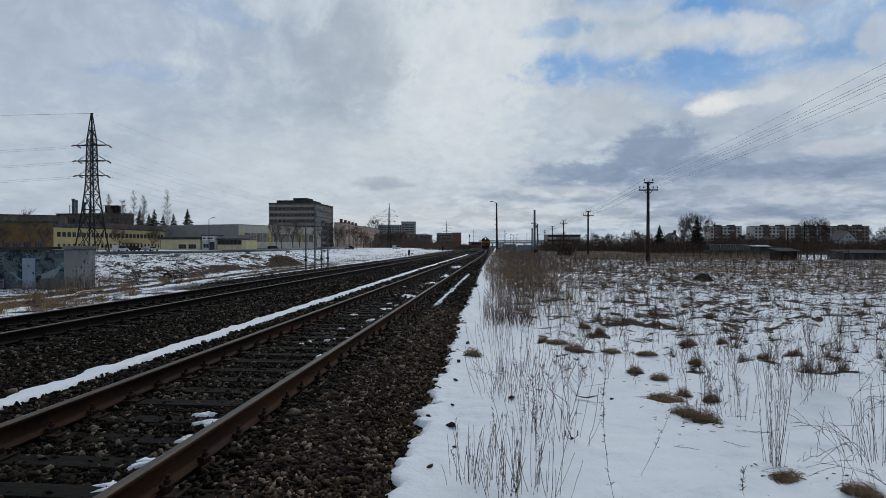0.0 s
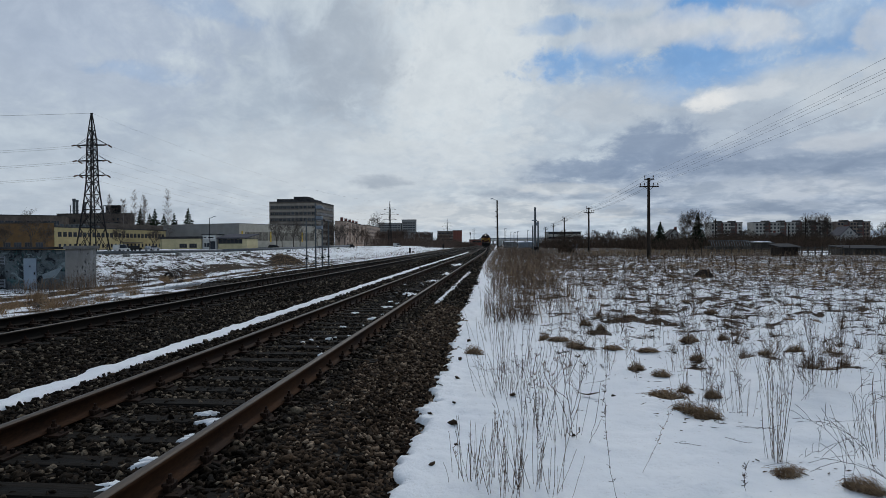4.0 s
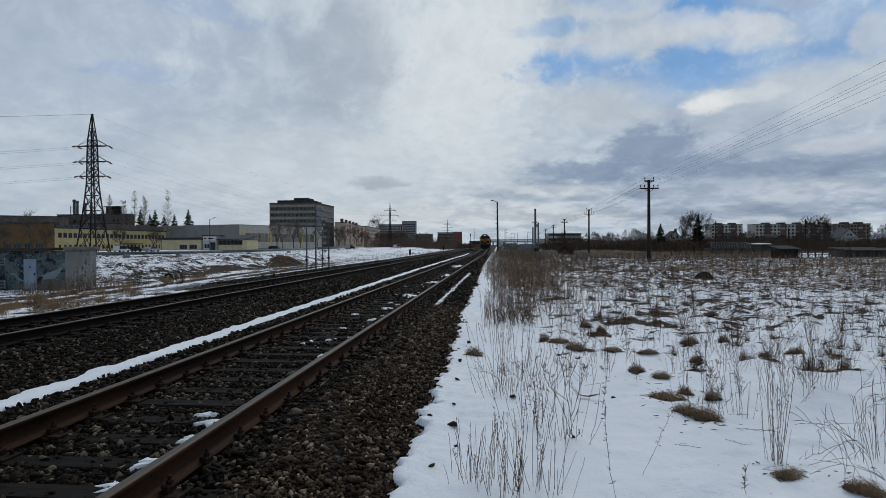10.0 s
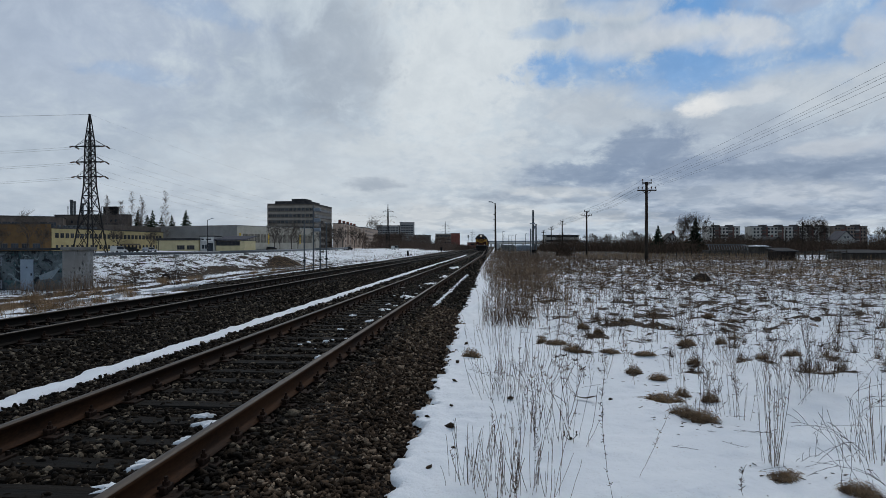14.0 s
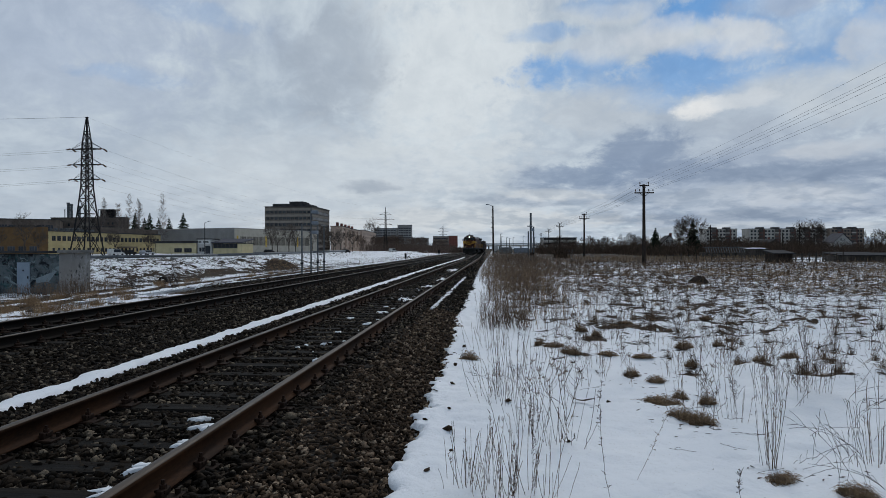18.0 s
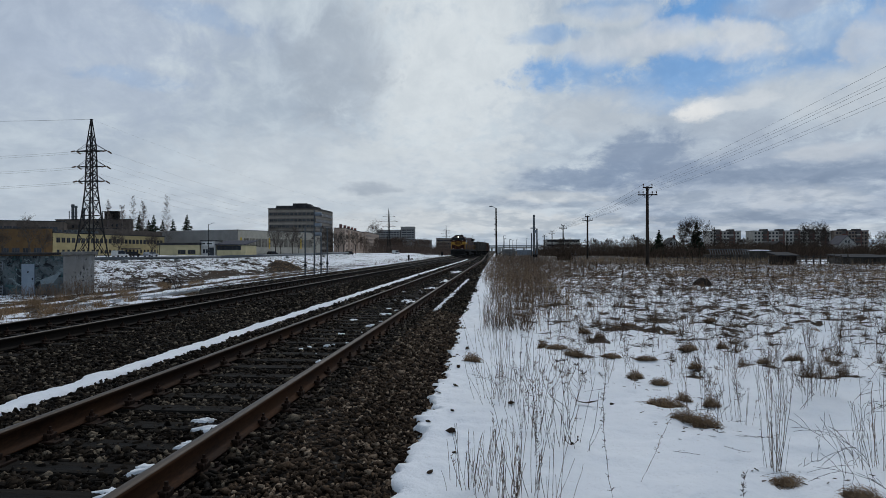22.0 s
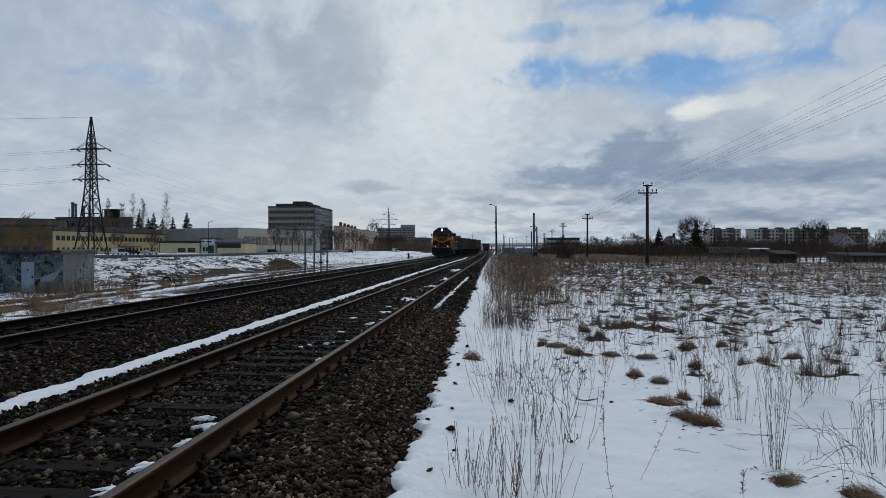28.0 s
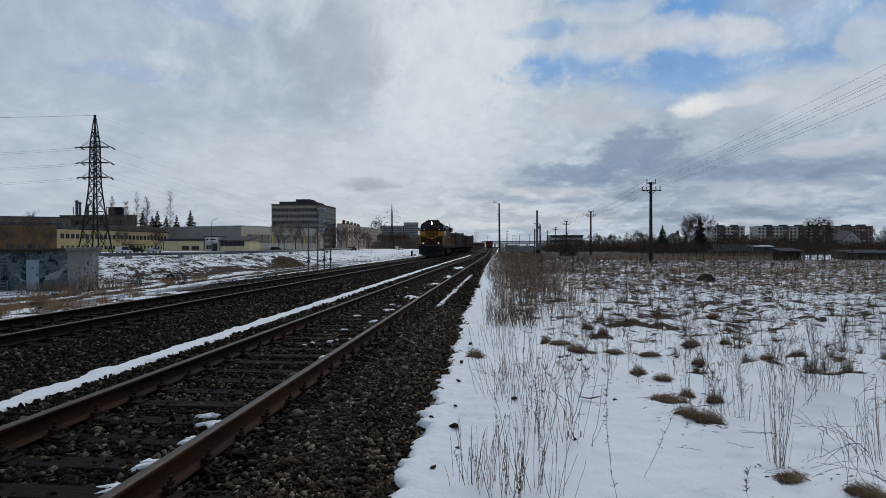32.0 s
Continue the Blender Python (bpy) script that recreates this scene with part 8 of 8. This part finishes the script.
# far station area: viaduct, lamps, pale container
via = thing("viaduct", pose(0, 604, -0.5), "long low concrete viaduct far behind the tracks", "viaduct", kind="structure")
part("deck", boxes((-18, 92, 0, 9, 4.0, 5.6), bevel=0.05), M["panel"], via)
part("parapet", boxes((-18, 92, -0.2, 0.1, 5.9, 7.0)), M["galv"], via)
for i in range(11):
    part("pier", boxes((-16 + i * 10.5, -14.6 + i * 10.5, 1.5, 7.5, -0.5, 3.99)), M["concrete"], via)
for i, (x, y, h) in enumerate(((3.7, 330, 9.5), (7.5, 360, 8.0), (9.8, 380, 8.0), (12.6, 400, 9), (20, 420, 10), (31, 470, 10), (5.5, 430, 10), (-9.5, 470, 9))):
    o = thing("street_lamp", pose(x, y, -0.3), "slim grey street lamp far off", "street lamp", "far street lamps")
    bm = bmesh.new()
    rod(bm, (0, 0, -0.3), (0, 0, h), 0.16, 0.10, 8)
    part("post", bm, M["steel_dark"], o)
    part("lamp_head", boxes((-0.1, 1.1, -0.2, 0.2, h - 0.1, h + 0.15), bevel=0.03), M["galv"], o)
for x, y, w, h, m, text in ((1.9, 201, 4.2, 2.2, "concrete", "pale grey container beside the line"), (7.0, 212, 5.0, 2.0, "galv", "grey metal container beside the line"), (19.5, 192, 5.0, 1.4, "galv", "bluish covered trailer behind the field")):
    o = thing("container", pose(x, y, -0.4), text, "container", "containers by the line")
    part("body", boxes((0, w, 0, 2.4, 0, h), bevel=0.03), M[m], o)
    for i in range(8):
        part("rib", boxes((w * (i + 0.5) / 8 - 0.05, w * (i + 0.5) / 8 + 0.05, -0.05, -0.002, 0.1, h - 0.1)), M[m], o)


def fence(x0, y0, x1, y1, posts, h, label, cat="fence"):
    root = thing("garden_fence", None, label, cat, "garden fences")
    for i in range(posts):
        t = i / (posts - 1)
        x, y = x0 + (x1 - x0) * t, y0 + (y1 - y0) * t
        part("post", boxes((x - 0.05, x + 0.05, y - 0.05, y + 0.05, land(x, y) - 0.3, land(x, y) + h)), M["board"], root)
    for z in (0.35, h - 0.2):
        bm = bmesh.new()
        rod(bm, (x0, y0, land(x0, y0) + z), (x1, y1, land(x1, y1) + z), 0.03, n=4)
        part("rail", bm, M["board"], root)


fence(34.2, 74.5, 40.5, 75, 9, 1.15, "leaning fence of dark weathered posts")
fence(24, 88, 46, 90, 22, 0.9, "low fence of dark weathered posts")
fence(46, 90, 90, 96, 30, 1.1, "garden fence of dark weathered posts")


def shed(x, y, w, d, h, m, text):
    root = thing("garden_shed", pose(x, y, land(x, y), 0, 0, 4), text, "shed", "garden sheds")
    part("wall", boxes((0, w, 0, d, -0.3, h)), M[m], root)
    n = int(w / 0.3)
    for i in range(n):
        part("plank", boxes((w * i / n + 0.02, w * (i + 1) / n - 0.02, -0.03, -0.002, -0.1, h - 0.05)), M[m], root)
    bm = bmesh.new()
    prism(bm, [(-0.25, h + 0.004), (d + 0.25, h + 0.35), (d + 0.25, h + 0.45), (-0.25, h + 0.1)], -0.2, w + 0.2, "x")
    part("roof", bm, M["roofing"], root)


shed(40.4, 75.5, 5.0, 3.0, 0.7, "board", "weathered grey board shed with a lean-to roof")
shed(45.8, 77, 6.0, 3.0, 0.65, "board", "low weathered shed with a lean-to roof")
shed(31.9, 73, 2.1, 2, 1.0, "pole_wood", "small dark tarred shed beside the fence")
shed(53, 84, 5, 3, 0.9, "board", "weathered garden shed with a dark roof")


def greenhouse(x, y, w, n):
    root = thing("greenhouse", pose(x, y, land(x, y), 0, 0, 6), "bare pale greenhouse frame with sloping bars", "greenhouse")
    part("base", boxes((0, w, 0, 3, -0.2, 0.8), bevel=0.03), M["board"], root)
    for i in range(n):
        t = w * i / (n - 1)
        bm = bmesh.new()
        rod(bm, (t, -0.2, 0.85), (t + 0.5, 1.4, 1.75), 0.06, n=4)
        part("bar", bm, M["galv_old"], root, "grey sloping bar")
    bm = bmesh.new()
    rod(bm, (0, 1.4, 1.78), (w + 0.5, 1.4, 1.78), 0.06, n=4)
    part("ridge", bm, M["galv_old"], root)


greenhouse(37.8, 113, 6.8, 16)
tagged(snow_patch(49.8, 122, land(49.8, 122) + 1.62, 2.0, 0.9, 99, 4, 0.2), "snow lying on a low roof", "snow", "snow on roofs")
shed(47.8, 121, 4.0, 3, 1.4, "board", "long low shed with snow on its roof")

# tree stumps of the reddish grove: dense undergrowth behind the far snow
thicket("grove_undergrowth", "dense reddish undergrowth beyond the snow", 3000, (-85, -30, 380, 520), (3.5, 8.0), 0.07, M["redtwig"], 120, 0.12, None, 4)
thicket("far_scrub", "far brown scrub beside the line", 1200, (-32, -16, 330, 560), (2.0, 4.0), 0.08, M["redtwig"], 121, 0.15, None, 3)


# ---------------------------------------------------------------- what moves
# seconds and the distance of the locomotive's nose along the line
RUN = ((0.0, 250.0), (6.0, 217.0), (9.0, 200.5), (13.0, 178.5), (17.0, 156.5), (20.0, 140.0), (24.0, 117.0), (28.0, 94.0), (32.0, 75.0))


def nose(t):
    """Where the nose is at a time, by a smooth curve through RUN."""
    ts, ys = [a for a, _ in RUN], [b for _, b in RUN]
    n = len(ts)
    m = [(ys[min(i + 1, n - 1)] - ys[max(i - 1, 0)]) / (ts[min(i + 1, n - 1)] - ts[max(i - 1, 0)]) for i in range(n)]
    i = max(j for j in range(n - 1) if ts[j] <= t or j == 0)
    h = ts[i + 1] - ts[i]
    u = (t - ts[i]) / h
    return (2 * u ** 3 - 3 * u ** 2 + 1) * ys[i] + (u ** 3 - 2 * u ** 2 + u) * h * m[i] + (3 * u ** 2 - 2 * u ** 3) * ys[i + 1] + (u ** 3 - u ** 2) * h * m[i + 1]


def on_line(y, half):
    """Pose of a vehicle centred at y whose bogies stand half a wheelbase off."""
    a, b = (line_x(2, y - half), y - half), (line_x(2, y + half), y + half)
    return pose((a[0] + b[0]) / 2, y, 0, 0, 0, -math.degrees(math.atan2(b[0] - a[0], b[1] - a[1])))


def motions():
    """All that moves: the clouds, the train and its wheels."""
    walk(sky_shell, [(t, pose(0, 0, 0, 0, 0, 1.55 * t / 32.0)) for t in (0.0, 16.0, 32.0)])
    times = [i * 1.0 for i in range(33)]
    walk(loco, [(t, on_line(nose(t) + 10.2, 6.2)) for t in times])
    for i, w in enumerate(wagons):
        walk(w, [(t, on_line(nose(t) + 20.5 + 10.6 * (i + 0.5), 3.0)) for t in times])
    ticks = [i * 4 / 30 for i in range(241)]
    for w, y in SPINNING:
        walk(w, [(t, pose(0, y, WHEEL_R) @ Matrix.Rotation((250.0 - nose(t)) / WHEEL_R, 4, "X")) for t in ticks])


motions()
